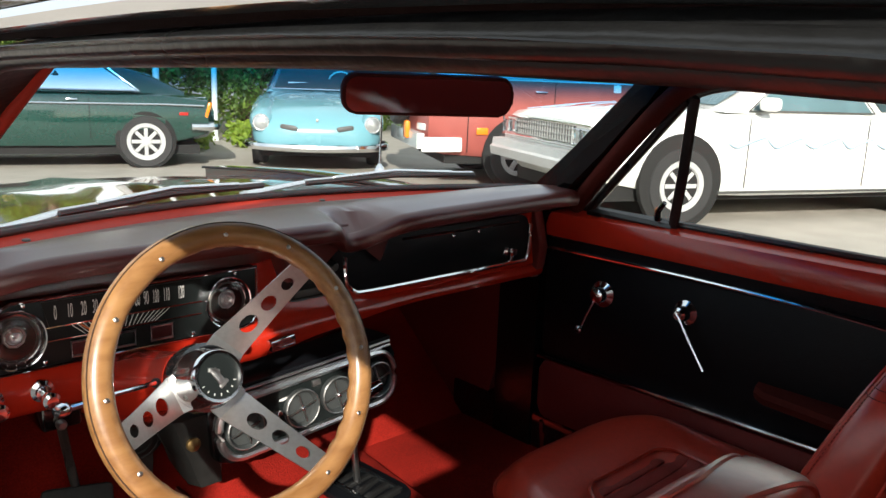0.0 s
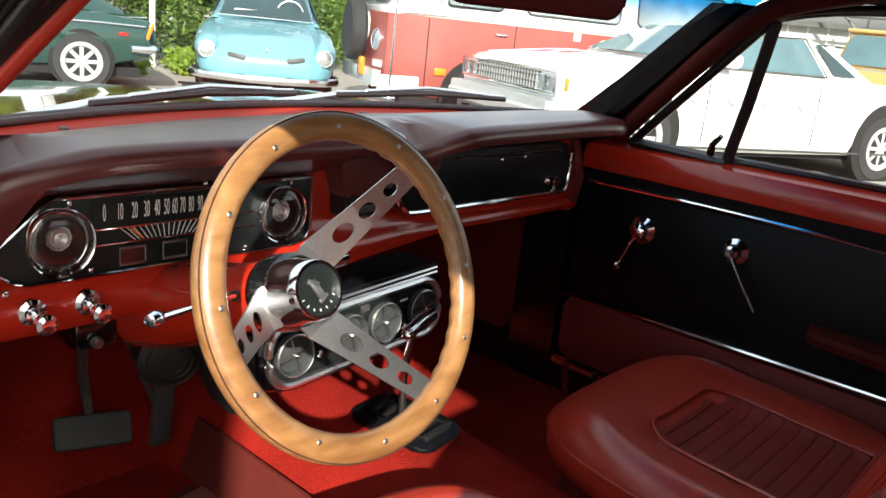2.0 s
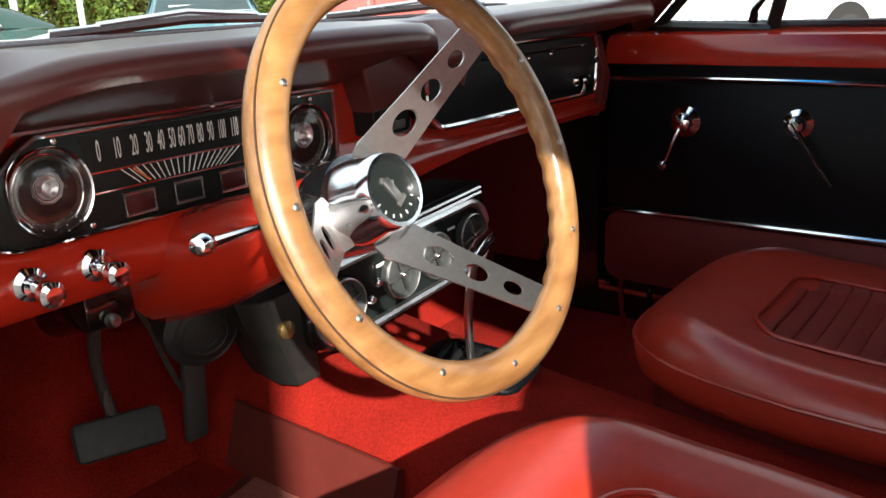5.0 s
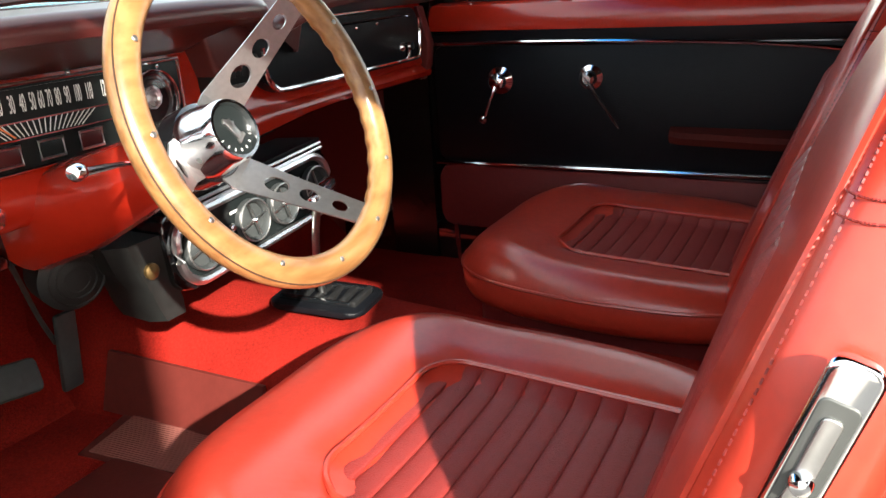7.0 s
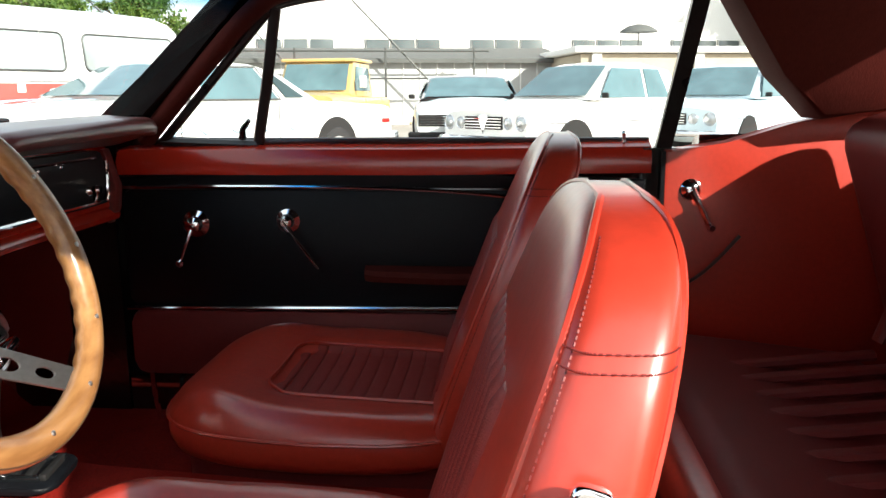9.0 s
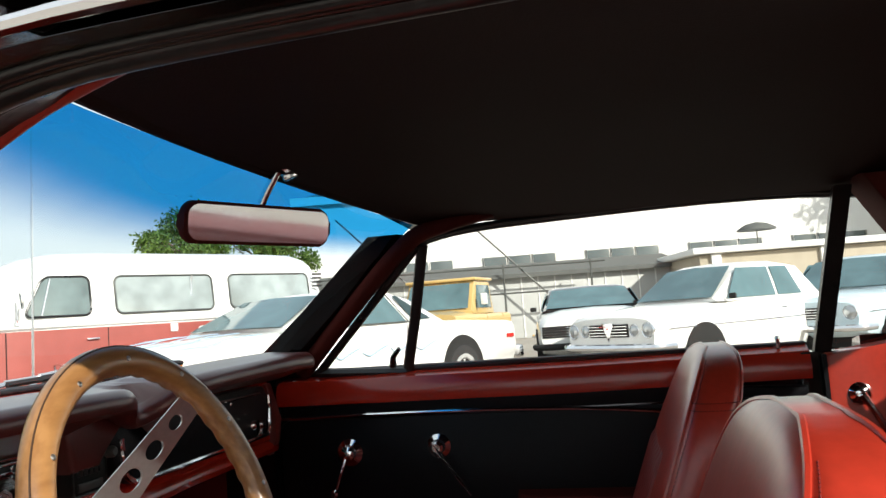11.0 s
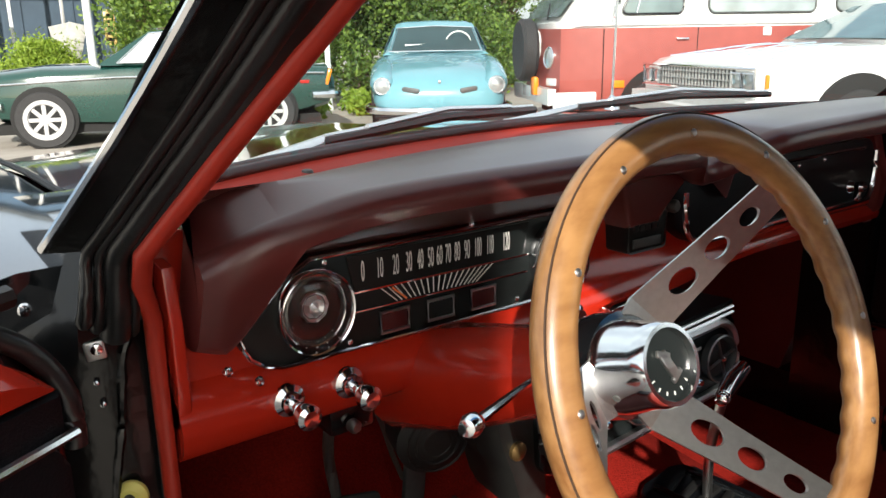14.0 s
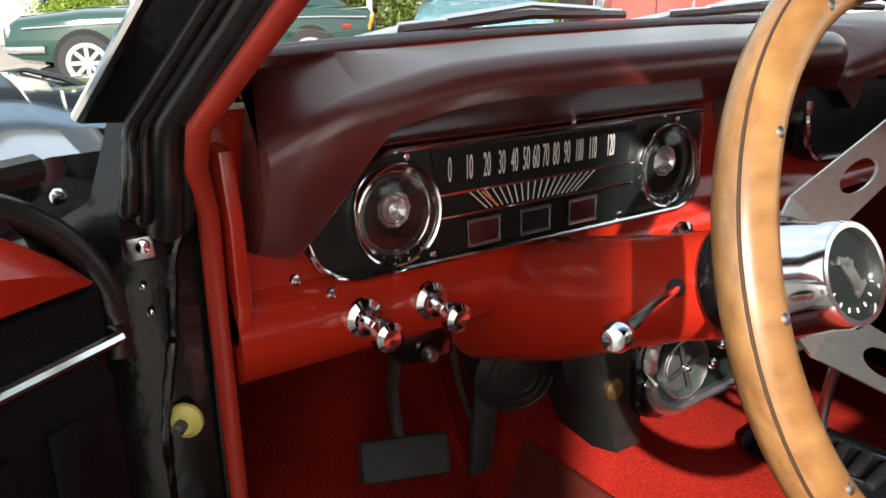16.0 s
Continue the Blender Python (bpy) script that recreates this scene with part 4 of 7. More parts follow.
# rim: round outside, finger grips on the inner back side over part of the turn
rings = []
N = 320
for k in range(N):
    a = 2 * math.pi * k / N
    deg = math.degrees(a)
    ring = []
    for j in range(14):
        b = 2 * math.pi * j / 14
        rr = RT
        inner = max(0, -math.cos(b))
        if not (100 < deg < 160 or 240 < deg < 300):
            rr -= 0.0034 * inner * max(0, 0.30 - 0.70 * math.sin(b)) * (0.5 + 0.5 * math.cos(a * 40))
        ring.append(((R0 + rr * 1.0 * math.cos(b)) * math.cos(a), (R0 + rr * math.cos(b)) * math.sin(a), rr * 0.86 * math.sin(b)))
    rings.append(ring)
rings.append(rings[0])
rim = loft(rings, caps=False)
bmesh.ops.remove_doubles(rim, verts=rim.verts, dist=1e-6)
part("rim", rim, WOOD, sw, "varnished light brown wooden rim")
part("rim_groove", tube(ring_of(R0 + RT * 0.84, 96, Matrix.Translation((0, 0, RT * 0.86 * 0.53))), 0.0009, 6, closed=True), GROOVE, sw, "dark groove round the rim")
TURN = 43.0
for k in range(12):
    a = radians(TURN + 15 + 30 * k)
    part("rivet", lathe([(0.0029, 0.0), (0.0029, 0.0012), (0.0016, 0.0020)], Matrix.Translation(((R0 - 0.003) * math.cos(a), (R0 - 0.003) * math.sin(a), RT * 0.86 - 0.001)), 10), STEEL, sw)
def spoke():
    """A drilled flat spoke along +x, dished towards the hub."""
    pts, holes = [], ((0.080, 0.0110), (0.109, 0.0092), (0.136, 0.0074))
    cur = bpy.data.curves.new("spoke_outline", "CURVE")
    cur.dimensions, cur.fill_mode, cur.extrude = "2D", "BOTH", 0.0013
    cur.bevel_depth = 0.0
    def ring(points):
        sp = cur.splines.new("POLY")
        sp.points.add(len(points) - 1)
        for p, (x, y) in zip(sp.points, points):
            p.co = (x, y, 0, 1)
        sp.use_cyclic_u = True
    top = [(0.028, 0.027), (0.050, 0.0245), (0.070, 0.0225), (0.10, 0.0195), (0.135, 0.0170), (0.158, 0.0155)]
    fine = []
    for (x0, y0), (x1, y1) in zip(top, top[1:]):
        for i in range(4):
            fine.append((x0 + (x1 - x0) * i / 4, y0 + (y1 - y0) * i / 4))
    fine.append(top[-1])
    ring(fine + [(x, -y) for x, y in fine[::-1]])
    for x, r in holes:
        ring([(x + r * math.cos(2 * math.pi * i / 20), r * math.sin(2 * math.pi * i / 20)) for i in range(20)])
    tmp = new("spoke_outline", cur)
    dg_ = bpy.context.evaluated_depsgraph_get()
    me = bpy.data.meshes.new_from_object(tmp.evaluated_get(dg_))
    bpy.data.objects.remove(tmp)
    bpy.data.curves.remove(cur)
    bm = bmesh.new()
    bm.from_mesh(me)
    bpy.data.meshes.remove(me)
    for cut in (0.050, 0.066):
        bmesh.ops.bisect_plane(bm, geom=bm.verts[:] + bm.edges[:] + bm.faces[:], plane_co=(cut, 0, 0), plane_no=(1, 0, 0))
    for v in bm.verts:
        x = v.co.x
        v.co.z += -0.0970 + (x - 0.050) * 0.880 if x > 0.050 else -0.0970
    return bm
for a in (45, -60, 195):
    s = part("spoke", spoke(), STEEL, sw, "brushed steel spoke with three holes", smooth=False)
    s.matrix_local = Matrix.Rotation(radians(a), 4, "Z")
hub = part("hub", lathe([(0.038, -0.098), (0.0395, -0.094), (0.0385, -0.086), (0.0365, -0.072), (0.0345, -0.058), (0.034, -0.048), (0.032, -0.044), (0.0285, -0.044), (0.0275, -0.050)], seg=48), CHROME, sw, "polished chrome hub")
hub.location = (-0.010, 0, -0.001)
part("badge", lathe([(0.0275, -0.052), (0.0275, -0.0495), (0.0005, -0.0485)], seg=36), DIAL, hub, "black round badge")
badge = merge([boxed((0.009, 0.023, 0.003), (0.0, 0.0, -0.0475), (0, 0, 28), 0.001), boxed((0.015, 0.006, 0.003), (-0.004, 0.008, -0.0475), (0, 0, -20), 0.001), boxed((0.014, 0.005, 0.003), (0.006, -0.010, -0.0475), (0, 0, 35), 0.001)])
part("badge_emblem", badge, STEEL, hub, "plain metal emblem")
for k in range(16):
    a = 2 * math.pi * k / 16
    if 8 < k < 16:
        part("lettering_bar", boxed((0.0030, 0.0008, 0.001), (0.0225 * math.cos(a), 0.0225 * math.sin(a), -0.0482), (0, 0, math.degrees(a))), WHITE_MARK, hub)
for k in range(3):
    a = radians(TURN + 45 + 120 * k)
    part("hub_screw", lathe([(0.004, 0), (0.003, 0.002)], aim((0.036 * math.cos(a), 0.036 * math.sin(a), -0.078), (math.cos(a), math.sin(a), 0.2)), 10), CHASSIS, hub)
col = thing("steering_column", "black steering column shroud behind the wheel", "steering column", WM)
part("shroud", lathe([(0.040, -0.094), (0.0450, -0.099), (0.0460, -0.125), (0.0445, -0.137), (0.040, -0.142)], seg=36), BLACK_PAINT, col, "glossy black adapter behind the hub")
part("column_tube", lathe([(0.038, -0.138), (0.040, -0.146), (0.042, -0.20), (0.050, -0.27), (0.058, -0.34), (0.058, -0.46)], seg=36), RED_PAINT, col, "red enamelled column tube")
part("lower_tube", lathe([(0.036, -0.44), (0.036, -0.78)], seg=24), BLACK_PAINT, col)
WI = WM.inverted()
def wl(p):
    return WI @ Vector(p)
part("indicator_stalk", tube([wl((-0.392, 0.096, 0.772)), wl((-0.460, 0.059, 0.786)), wl((-0.530, 0.021, 0.798))], [0.0030, 0.003, 0.0042], 8), CHROME, col, "thin chrome stalk")
part("stalk_slot", lathe([(0.0065, 0), (0.0065, 0.004), (0.003, 0.005)], aim(wl((-0.392, 0.098, 0.771)), wl((-0.530, 0.021, 0.798)) - wl((-0.404, 0.089, 0.774))), 14), UNDER_BLACK, col, "black stalk socket")
part("stalk_knob", lathe([(0.005, 0), (0.008, 0.004), (0.0085, 0.012), (0.006, 0.018), (0.0005, 0.019)], aim(wl((-0.526, 0.023, 0.798)), wl((-0.547, 0.011, 0.802)) - wl((-0.526, 0.023, 0.798))), 18), CHROME, col, "chrome stalk knob")

# ---- pedals ----
def pedal_arm(pts, r=0.009):
    return tube(smooth_line(pts, 4), r, 8)
brake = thing("brake_pedal", "dark rubber brake pedal on a metal arm", "pedal")
part("pad", boxed((0.122, 0.020, 0.056), (-0.366, 0.528, 0.396), (-30, 4, -14), 0.010), PEDAL, brake)
part("arm", pedal_arm([(-0.362, 0.545, 0.41), (-0.372, 0.545, 0.48), (-0.392, 0.50, 0.55), (-0.42, 0.42, 0.63)], 0.008), CHASSIS, brake)
gas = thing("accelerator_pedal", "long dark rubber accelerator pedal", "pedal")
part("pad", boxed((0.038, 0.012, 0.140), (-0.2525, 0.512, 0.404), (8, 0, 0), 0.005), PEDAL, gas)
part("arm", pedal_arm([(-0.262, 0.525, 0.42), (-0.29, 0.51, 0.48), (-0.335, 0.46, 0.56), (-0.385, 0.40, 0.63)], 0.004), CHASSIS, gas)
br = thing("pedal_bracket", "black metal pedal bracket under the dash", "bracket")
part("plate", boxed((0.06, 0.08, 0.05), (-0.432, 0.40, 0.645), bevel=0.006), BLACK_PAINT, br)
part("bolt", lathe([(0.008, 0), (0.008, 0.008), (0.005, 0.012)], aim((-0.437, 0.356, 0.632), (0, -1, 0)), 12), STEEL, br)
duct = loft([[(-0.262 + x * w, y, z) for x, y in ((-1, 0.30), (-0.6, 0.275), (0.6, 0.275), (1, 0.30), (0.8, 0.36), (-0.8, 0.36))] for w, z in ((0.052, 0.62), (0.050, 0.58), (0.040, 0.545), (0.038, 0.515), (0.030, 0.492))])
for v in duct.verts:
    v.co.x += 0.03 * (0.62 - v.co.z) / 0.12
cb = thing("column_bracket", "dull dark metal bracket below the steering column", "bracket")
part("duct", duct, DUCT_METAL, cb)
part("motor", lathe([(0.040, 0), (0.048, 0.006), (0.048, 0.05), (0.035, 0.058), (0.018, 0.062)], aim((-0.315, 0.40, 0.585), (-0.25, -0.95, -0.1)), 24), UNDER_BLACK, cb, "dark round motor")
for k in range(3):
    part("motor_ring", tube(ring_of(0.018 + 0.010 * k, 24, aim((-0.330, 0.341, 0.579), (-0.25, -0.95, -0.1))), 0.0018, 6, closed=True), UNDER_BLACK, cb)
part("bolt", lathe([(0.012, 0), (0.012, 0.006), (0.006, 0.010)], aim((-0.262, 0.276, 0.575), (0, -1, 0)), 12), BRASS, cb, "dull brass bolt")

# ---- shifter ----
sh = thing("gear_selector", "chrome T-handle gear selector on a black floor plate", "gear lever")
base = prism(rounded(-0.060, -0.085, 0.060, 0.085, 0.025), 0.0, 0.010, "z", 0.004)
bmesh.ops.transform(base, matrix=pose(0.018, 0.190, 0.430, 3, 0, 8), verts=base.verts)
part("base_plate", base, BLACK_VINYL, sh)
for i in range(6):
    part("gate_rib", boxed((0.074 - 0.006 * (i % 2), 0.012, 0.012), (0.030 - 0.0035 * i, 0.128 + 0.024 * i, 0.440), (0, 0, 8 + 5 * (i % 3)), bevel=0.003), UNDER_BLACK, sh)
for dx in (-0.034, 0.036):
    part("gate_rail", boxed((0.010, 0.130, 0.014), (0.018 + dx, 0.190, 0.441), (3, 0, 8), bevel=0.003), BLACK_PAINT, sh)
part("lever", tube(smooth_line([(0.020, 0.200, 0.432), (0.002, 0.190, 0.52), (-0.004, 0.176, 0.59), (-0.006, 0.168, 0.622)], 5), 0.0065, 10), STEEL, sh, "thin bent steel lever")
part("grip", tube([(-0.040, 0.150, 0.625), (0.000, 0.165, 0.629), (0.048, 0.182, 0.628)], [0.010, 0.0125, 0.011], 12), CHROME, sh, "chrome T-shaped grip")
part("button", lathe([(0.008, 0), (0.008, 0.008), (0.005, 0.010)], aim((-0.042, 0.149, 0.625), (-0.95, -0.3, 0)), 12), CHROME, sh)

# ---- bucket seats ----
def superring(hw, hd, z, p=3.2, n=36, cx=0.0, cy=0.0):
    out = []
    for k in range(n):
        a = 2 * math.pi * k / n
        c, s = math.cos(a), math.sin(a)
        out.append((cx + hw * math.copysign(abs(c) ** (2 / p), c), cy + hd * math.copysign(abs(s) ** (2 / p), s), z))
    return out


def bucket_seat(m, label, levered, tall=1.0, lean=0.349):
    """A seat in its own frame: origin on the floor below the cushion's middle, y ahead."""
    st = thing("bucket_seat", label, "seat", m, "bucket seats")
    # cushion: rounded slab with a raised roll round a sunk pleated middle
    def arch_end(x):
        return 0.105 - 1.6 * max(0, abs(x) - 0.10) ** 1.2
    def top(x, y):
        d = min(0.142 - abs(x), arch_end(x) - y) / 0.035
        d = max(0.0, min(1.0, d + 0.4))
        return 0.194 + 0.012 * (y / 0.285) + 0.016 * (abs(x) / 0.26) ** 2 + 0.014 * math.exp(-((y - 0.17) / 0.07) ** 2) - 0.016 * d * d * (3 - 2 * d)
    rings = []
    for z, k in ((0.100, 0.80), (0.106, 0.90), (0.118, 0.97), (0.134, 0.995), (0.150, 1.0)):
        rings.append(superring(0.275 * k, 0.285 * k, z, 3.6, 72))
    for k in (0.995, 0.975, 0.94, 0.89, 0.83, 0.77, 0.71, 0.65, 0.58, 0.50, 0.40, 0.28, 0.15, 0.04):
        rings.append([(x, y, max(top(x, y), 0.16) - (top(x, y) - 0.165) * max(0, (k - 0.80) / 0.20) ** 2.6) for x, y, _ in superring(0.275 * k, 0.285 * k, 0, 3.6 - 0.6 * (k < 0.6), 72)])
    rings = [[(x * (1 - 0.10 * max(0, y) / 0.285), y, z) for x, y, z in r] for r in rings]
    part("cushion", loft(rings), RED_VINYL, st, "red vinyl seat cushion")
    part("cushion_piping", tube([(x * 1.006, y * 1.006, z) for x, y, z in rings[5]], 0.0030, 6, closed=True), RED_VINYL, st)
    # pleats running across inside an arched welt
    for i in range(13):
        y = 0.096 - 0.0290 * i
        hw = 0.1405
        while hw > 0.03 and arch_end(hw) < y + 0.005:
            hw -= 0.001
        secs = []
        for k in range(15):
            x = -hw + 2 * hw * k / 14
            drop = -0.0002 if k in (0, 14) else -0.0014
            secs.append([(x, y + 0.0148 * math.cos(b), top(x, min(y, arch_end(x) - 0.014)) - drop + 0.0030 * math.sin(b)) for b in [math.pi * j / 8 for j in range(9)]] + [(x, y - 0.0149, 0.16), (x, y + 0.0149, 0.16)])
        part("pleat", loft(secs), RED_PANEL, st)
    welt = [(-0.141, -0.25), (-0.141, -0.1), (-0.141, arch_end(0.141) - 0.02)] + [(xx * 0.01, arch_end(xx * 0.01) + 0.002) for xx in range(-13, 14, 2)] + [(0.141, arch_end(0.141) - 0.02), (0.141, -0.1), (0.141, -0.25)]
    part("welt", tube(smooth_line([(x, y, top(x, y) + 0.004) for x, y in welt], 3), 0.0036, 6), RED_VINYL, st)
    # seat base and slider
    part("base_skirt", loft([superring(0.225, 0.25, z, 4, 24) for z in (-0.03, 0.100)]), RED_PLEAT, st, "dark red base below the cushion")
    # backrest, leaning back: boxed sections with rounded edges
    prof = ((0.05, 0.240, 0.046), (0.10, 0.256, 0.053), (0.17, 0.266, 0.055), (0.25, 0.270, 0.054), (0.33, 0.266, 0.051), (0.40, 0.254, 0.047), (0.455, 0.235, 0.042), (0.495, 0.206, 0.038), (0.522, 0.166, 0.033), (0.538, 0.110, 0.026), (0.545, 0.045, 0.016))
    def spine(h):
        return -0.207 - lean * h
    prof = smooth_line([(h * tall, w_, d_) for h, w_, d_ in prof], 3)
    def section(h, hw, hd):
        fat = 0.0042 * max(0.0, min(1.0, (h - 0.18) / 0.16))
        y0 = spine(h) - fat
        return [(x, y0 + y, 0.09 + h) for x, y, _ in superring(hw, hd + fat, 0, 4.2, 64)]
    rings = [section(*p) for p in prof]
    part("backrest", loft(rings), RED_VINYL, st, "red vinyl backrest with rounded top")
    def run(i, scale=1.0):
        """A line up the backrest at one place round its sections."""
        return [Vector((r[i][0] * scale, r[i][1], r[i][2])) for r in rings]
    for a_, b_ in ((6, 26), (58, 38)):
        part("piping", tube(run(a_)[:-1] + run(b_)[:-1][::-1], 0.0032, 6), RED_VINYL, st)
    for i in (4, 28):
        ln = run(i, 1.002)
        marks = []
        for p, q in zip(ln[3:-6], ln[4:-5]):
            for f in (0.0, 0.25, 0.5, 0.75):
                marks.append(tube([p.lerp(q, f), p.lerp(q, f + 0.15)], 0.0008, 4))
        part("topstitch", merge(marks), RED_PLEAT, st, "fine row of stitches")
    for sgn in (-1, 1):
        for h, hw, hd in ((0.462 * tall, 0.2325, 0.0422), (0.472 * tall, 0.2265, 0.0412)):
            sec = section(h, hw * 1.001, hd * 1.001)
            ids = [(k if sgn > 0 else 32 - k) % 64 for k in range(6, -7, -1)]
            ln = smooth_line([sec[j] for j in ids], 3)
            marks = [tube([p, p.lerp(q, 0.6)], 0.0007, 4) for p, q in zip(ln, ln[1:])]
            part("seam", merge(marks), RED_PLEAT, st, "stitched shoulder seam")
    for i in range(8):
        x = -0.130 + 0.037 * i
        pl = []
        for h in (0.12, 0.18, 0.26, 0.32, 0.375, 0.39):
            y0 = spine(h)
            hd = 0.055 - 0.03 * max(0, h - 0.20)
            f = y0 + hd - 0.006 * (h > 0.38)
            pl.append([(x + 0.0185 * math.cos(b), f - 0.006 + 0.010 * math.sin(b), 0.09 + h) for b in [math.pi * j / 6 for j in range(7)]] + [(x - 0.0185, f - 0.02, 0.09 + h), (x + 0.0185, f - 0.02, 0.09 + h)])
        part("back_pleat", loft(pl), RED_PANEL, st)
    # hinge cover on the outer side
    for sgn in ((-1,) if levered else (1,)):
        a = Vector((sgn * 0.263, spine(0.10) - 0.004, 0.20))
        b = Vector((sgn * 0.263, spine(0.408) - 0.004, 0.498))
        d = (b - a).normalized()
        w = Vector((0, d.z, -d.y))
        L = (b - a).length * 0.93
        mm = Matrix(((0, d.x, sgn, a.x), (w.y, d.y, 0, a.y), (w.z, d.z, 0, a.z), (0, 0, 0, 1)))
        def plate(x0, y0, x1, y1, r, z0, z1, bev):
            bm = prism(rounded(x0, y0, x1, y1, r, 4), z0, z1, "z", bev, seg=3)
            bmesh.ops.transform(bm, matrix=mm, verts=bm.verts)
            return bm
        hc = part("hinge_cover", plate(-0.0125, 0, 0.0125, L, 0.008, 0.0, 0.011, 0.003), CHROME, st, "chrome hinge cover with a grey inset")
        part("hinge_inset", plate(-0.0092, 0.006, 0.0092, L - 0.020, 0.004, 0.009, 0.0122, 0.0008), CHASSIS, hc, "grey inset strip")
        part("hinge_ridge", plate(-0.0045, 0.012, 0.0045, L - 0.028, 0.003, 0.0115, 0.0140, 0.0008), STEEL, hc)
        part("hinge_knob", lathe([(0.006, 0.013), (0.006, 0.016), (0.0045, 0.020), (0.002, 0.021)], mm @ Matrix.Translation((0, 0.78 * L, 0)), 16), CHROME, hc)
    return st


bucket_seat(pose(-0.365, -0.268, 0.303), "red vinyl driver's bucket seat with pleated middle", True, 0.945, 0.30)
bucket_seat(pose(0.380, -0.236, 0.284), "red vinyl passenger bucket seat with pleated middle", False)
lev = thing("seat_lever", "small chrome seat lever near the passenger footwell", "lever", pose(0.60, 0.225, 0.275))
part("stem", tube(smooth_line([(0, 0, 0), (-0.006, 0.006, 0.06), (-0.016, 0.004, 0.115)], 4), 0.006, 8), CHROME, lev)

# ---- rear seat ----
rs = thing("rear_bench", "dark red vinyl rear bench seat with pleats", "seat")
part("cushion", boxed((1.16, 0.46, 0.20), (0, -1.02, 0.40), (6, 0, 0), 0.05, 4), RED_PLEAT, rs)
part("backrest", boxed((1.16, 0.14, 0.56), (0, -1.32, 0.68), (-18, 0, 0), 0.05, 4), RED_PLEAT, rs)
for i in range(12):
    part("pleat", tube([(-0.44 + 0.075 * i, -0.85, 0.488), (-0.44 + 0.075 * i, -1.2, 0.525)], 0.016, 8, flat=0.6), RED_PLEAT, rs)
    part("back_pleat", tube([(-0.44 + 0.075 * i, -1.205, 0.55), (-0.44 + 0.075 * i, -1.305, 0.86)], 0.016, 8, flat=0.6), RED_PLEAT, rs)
part("bolster", tube([(-0.57, -0.80, 0.46), (0.57, -0.80, 0.46)], 0.045, 12), RED_VINYL, rs, "red front roll")
belt = thing("seat_belt", "grey lap belt strap at the rear side panel", "seat belt")
part("strap", tube(smooth_line([(0.625, -0.86, 0.56), (0.615, -0.95, 0.62), (0.61, -1.02, 0.70)]), 0.012, 6, flat=0.2), CHASSIS, belt)

# ---- interior mirror ----
mir = thing("rear_view_mirror", "rear-view mirror with maroon casing on a chrome bracket", "mirror", pose(0, 0, 0))
mcase = prism(rounded(-0.1275, -0.029, 0.1275, 0.029, 0.020, 8), -0.008, 0.010, "y", 0.006, seg=4)
mo = part("casing", mcase, SAIL, mir, "dark rounded casing")
mf = part("glass", prism(rounded(-0.1225, -0.0245, 0.1225, 0.0245, 0.017, 8), -0.0095, -0.007, "y"), MIRROR, mir, "mirror glass")
MIRM = pose(-0.013, 0.004, 1.149, 8.8, 0, -26.7)
mo.matrix_local = MIRM
mf.matrix_local = MIRM
part("stalk", tube(smooth_line([(-0.01, 0.008, 1.165), (-0.01, -0.004, 1.19), (-0.01, -0.026, 1.224)], 4), 0.006, 10), CHROME, mir)
part("bracket", merge([boxed((0.034, 0.030, 0.012), (-0.01, -0.032, 1.230), (10, 0, 0), 0.004), boxed((0.012, 0.022, 0.020), (-0.004, -0.040, 1.222), (-25, 0, 20), 0.004)]), CHROME, mir, "chrome roof bracket")

# ---- bonnet, wings, wipers outside the windscreen ----
bonnet = thing("car_bonnet", "glossy dark bonnet with a red reflection painted in and a centre crease", "bonnet")
rings = []
for y, z, w in ((0.62, 0.866, 0.61), (0.9, 0.858, 0.62), (1.15, 0.845, 0.63), (1.4, 0.822, 0.635), (1.75, 0.785, 0.635), (1.98, 0.745, 0.62)):
    rings.append([(w * k / 8, y + 0.06 * (1 - (k / 8) ** 2) * (1 if y < 0.9 else -1.5 if y > 1.9 else 0), z + 0.026 * (1 - (k / 8) ** 2) + (0.010 if k == 0 else 0)) for k in range(-8, 9)])
# the panel's red is a painted reflection
part("panel", loft(rings, closed=False), BONNET_REFLECTION, bonnet)
for sx in (-1, 1):
    wing_ = thing("front_wing", "glossy black front wing", "car wing")
    crest = ((0.385, 0.848), (0.7, 0.852), (1.0, 0.848), (1.4, 0.832), (2.0, 0.782))
    part("top_panel", loft([[(sx * a, y, z) for a, z in ((0.640, zz + 0.008), (0.69, zz + 0.013), (0.74, zz + 0.012), (0.79, zz), (0.815, zz - 0.025), (0.80, zz - 0.04), (0.64, zz - 0.03))] for y, zz in crest]), BLACK_PAINT, wing_)
    part("side_panel", loft([[(sx * a, y, z) for a, z in ((0.80, zz - 0.028), (0.816, zz - 0.028), (0.845, zz - 0.10), (0.85, zz - 0.3), (0.84, 0.35), (0.80, 0.35))] for y, zz in crest]), BLACK_PAINT, wing_)
    part("shut_gap", tube([(sx * 0.628, y, zz + 0.012) for y, zz in crest], 0.005, 6), UNDER_BLACK, wing_, "dark shut line beside the bonnet")
cowl = []
for k in range(13):
    x = -0.70 + 1.4 * k / 12
    b = 1 - (x / 0.7) ** 2
    cowl.append([(x, 0.335 + 0.225 * b, 0.893), (x, 0.44 + 0.16 * b, 0.897), (x, 0.64 + 0.04 * b, 0.884)])
tagged(part("cowl_top", loft(cowl, closed=False), BLACK_PAINT, None, kind="structure"), "glossy black cowl below the windscreen", "trim")
wlip = [(c[0][0], c[0][1] + 0.012, 0.906) for c in cowl]
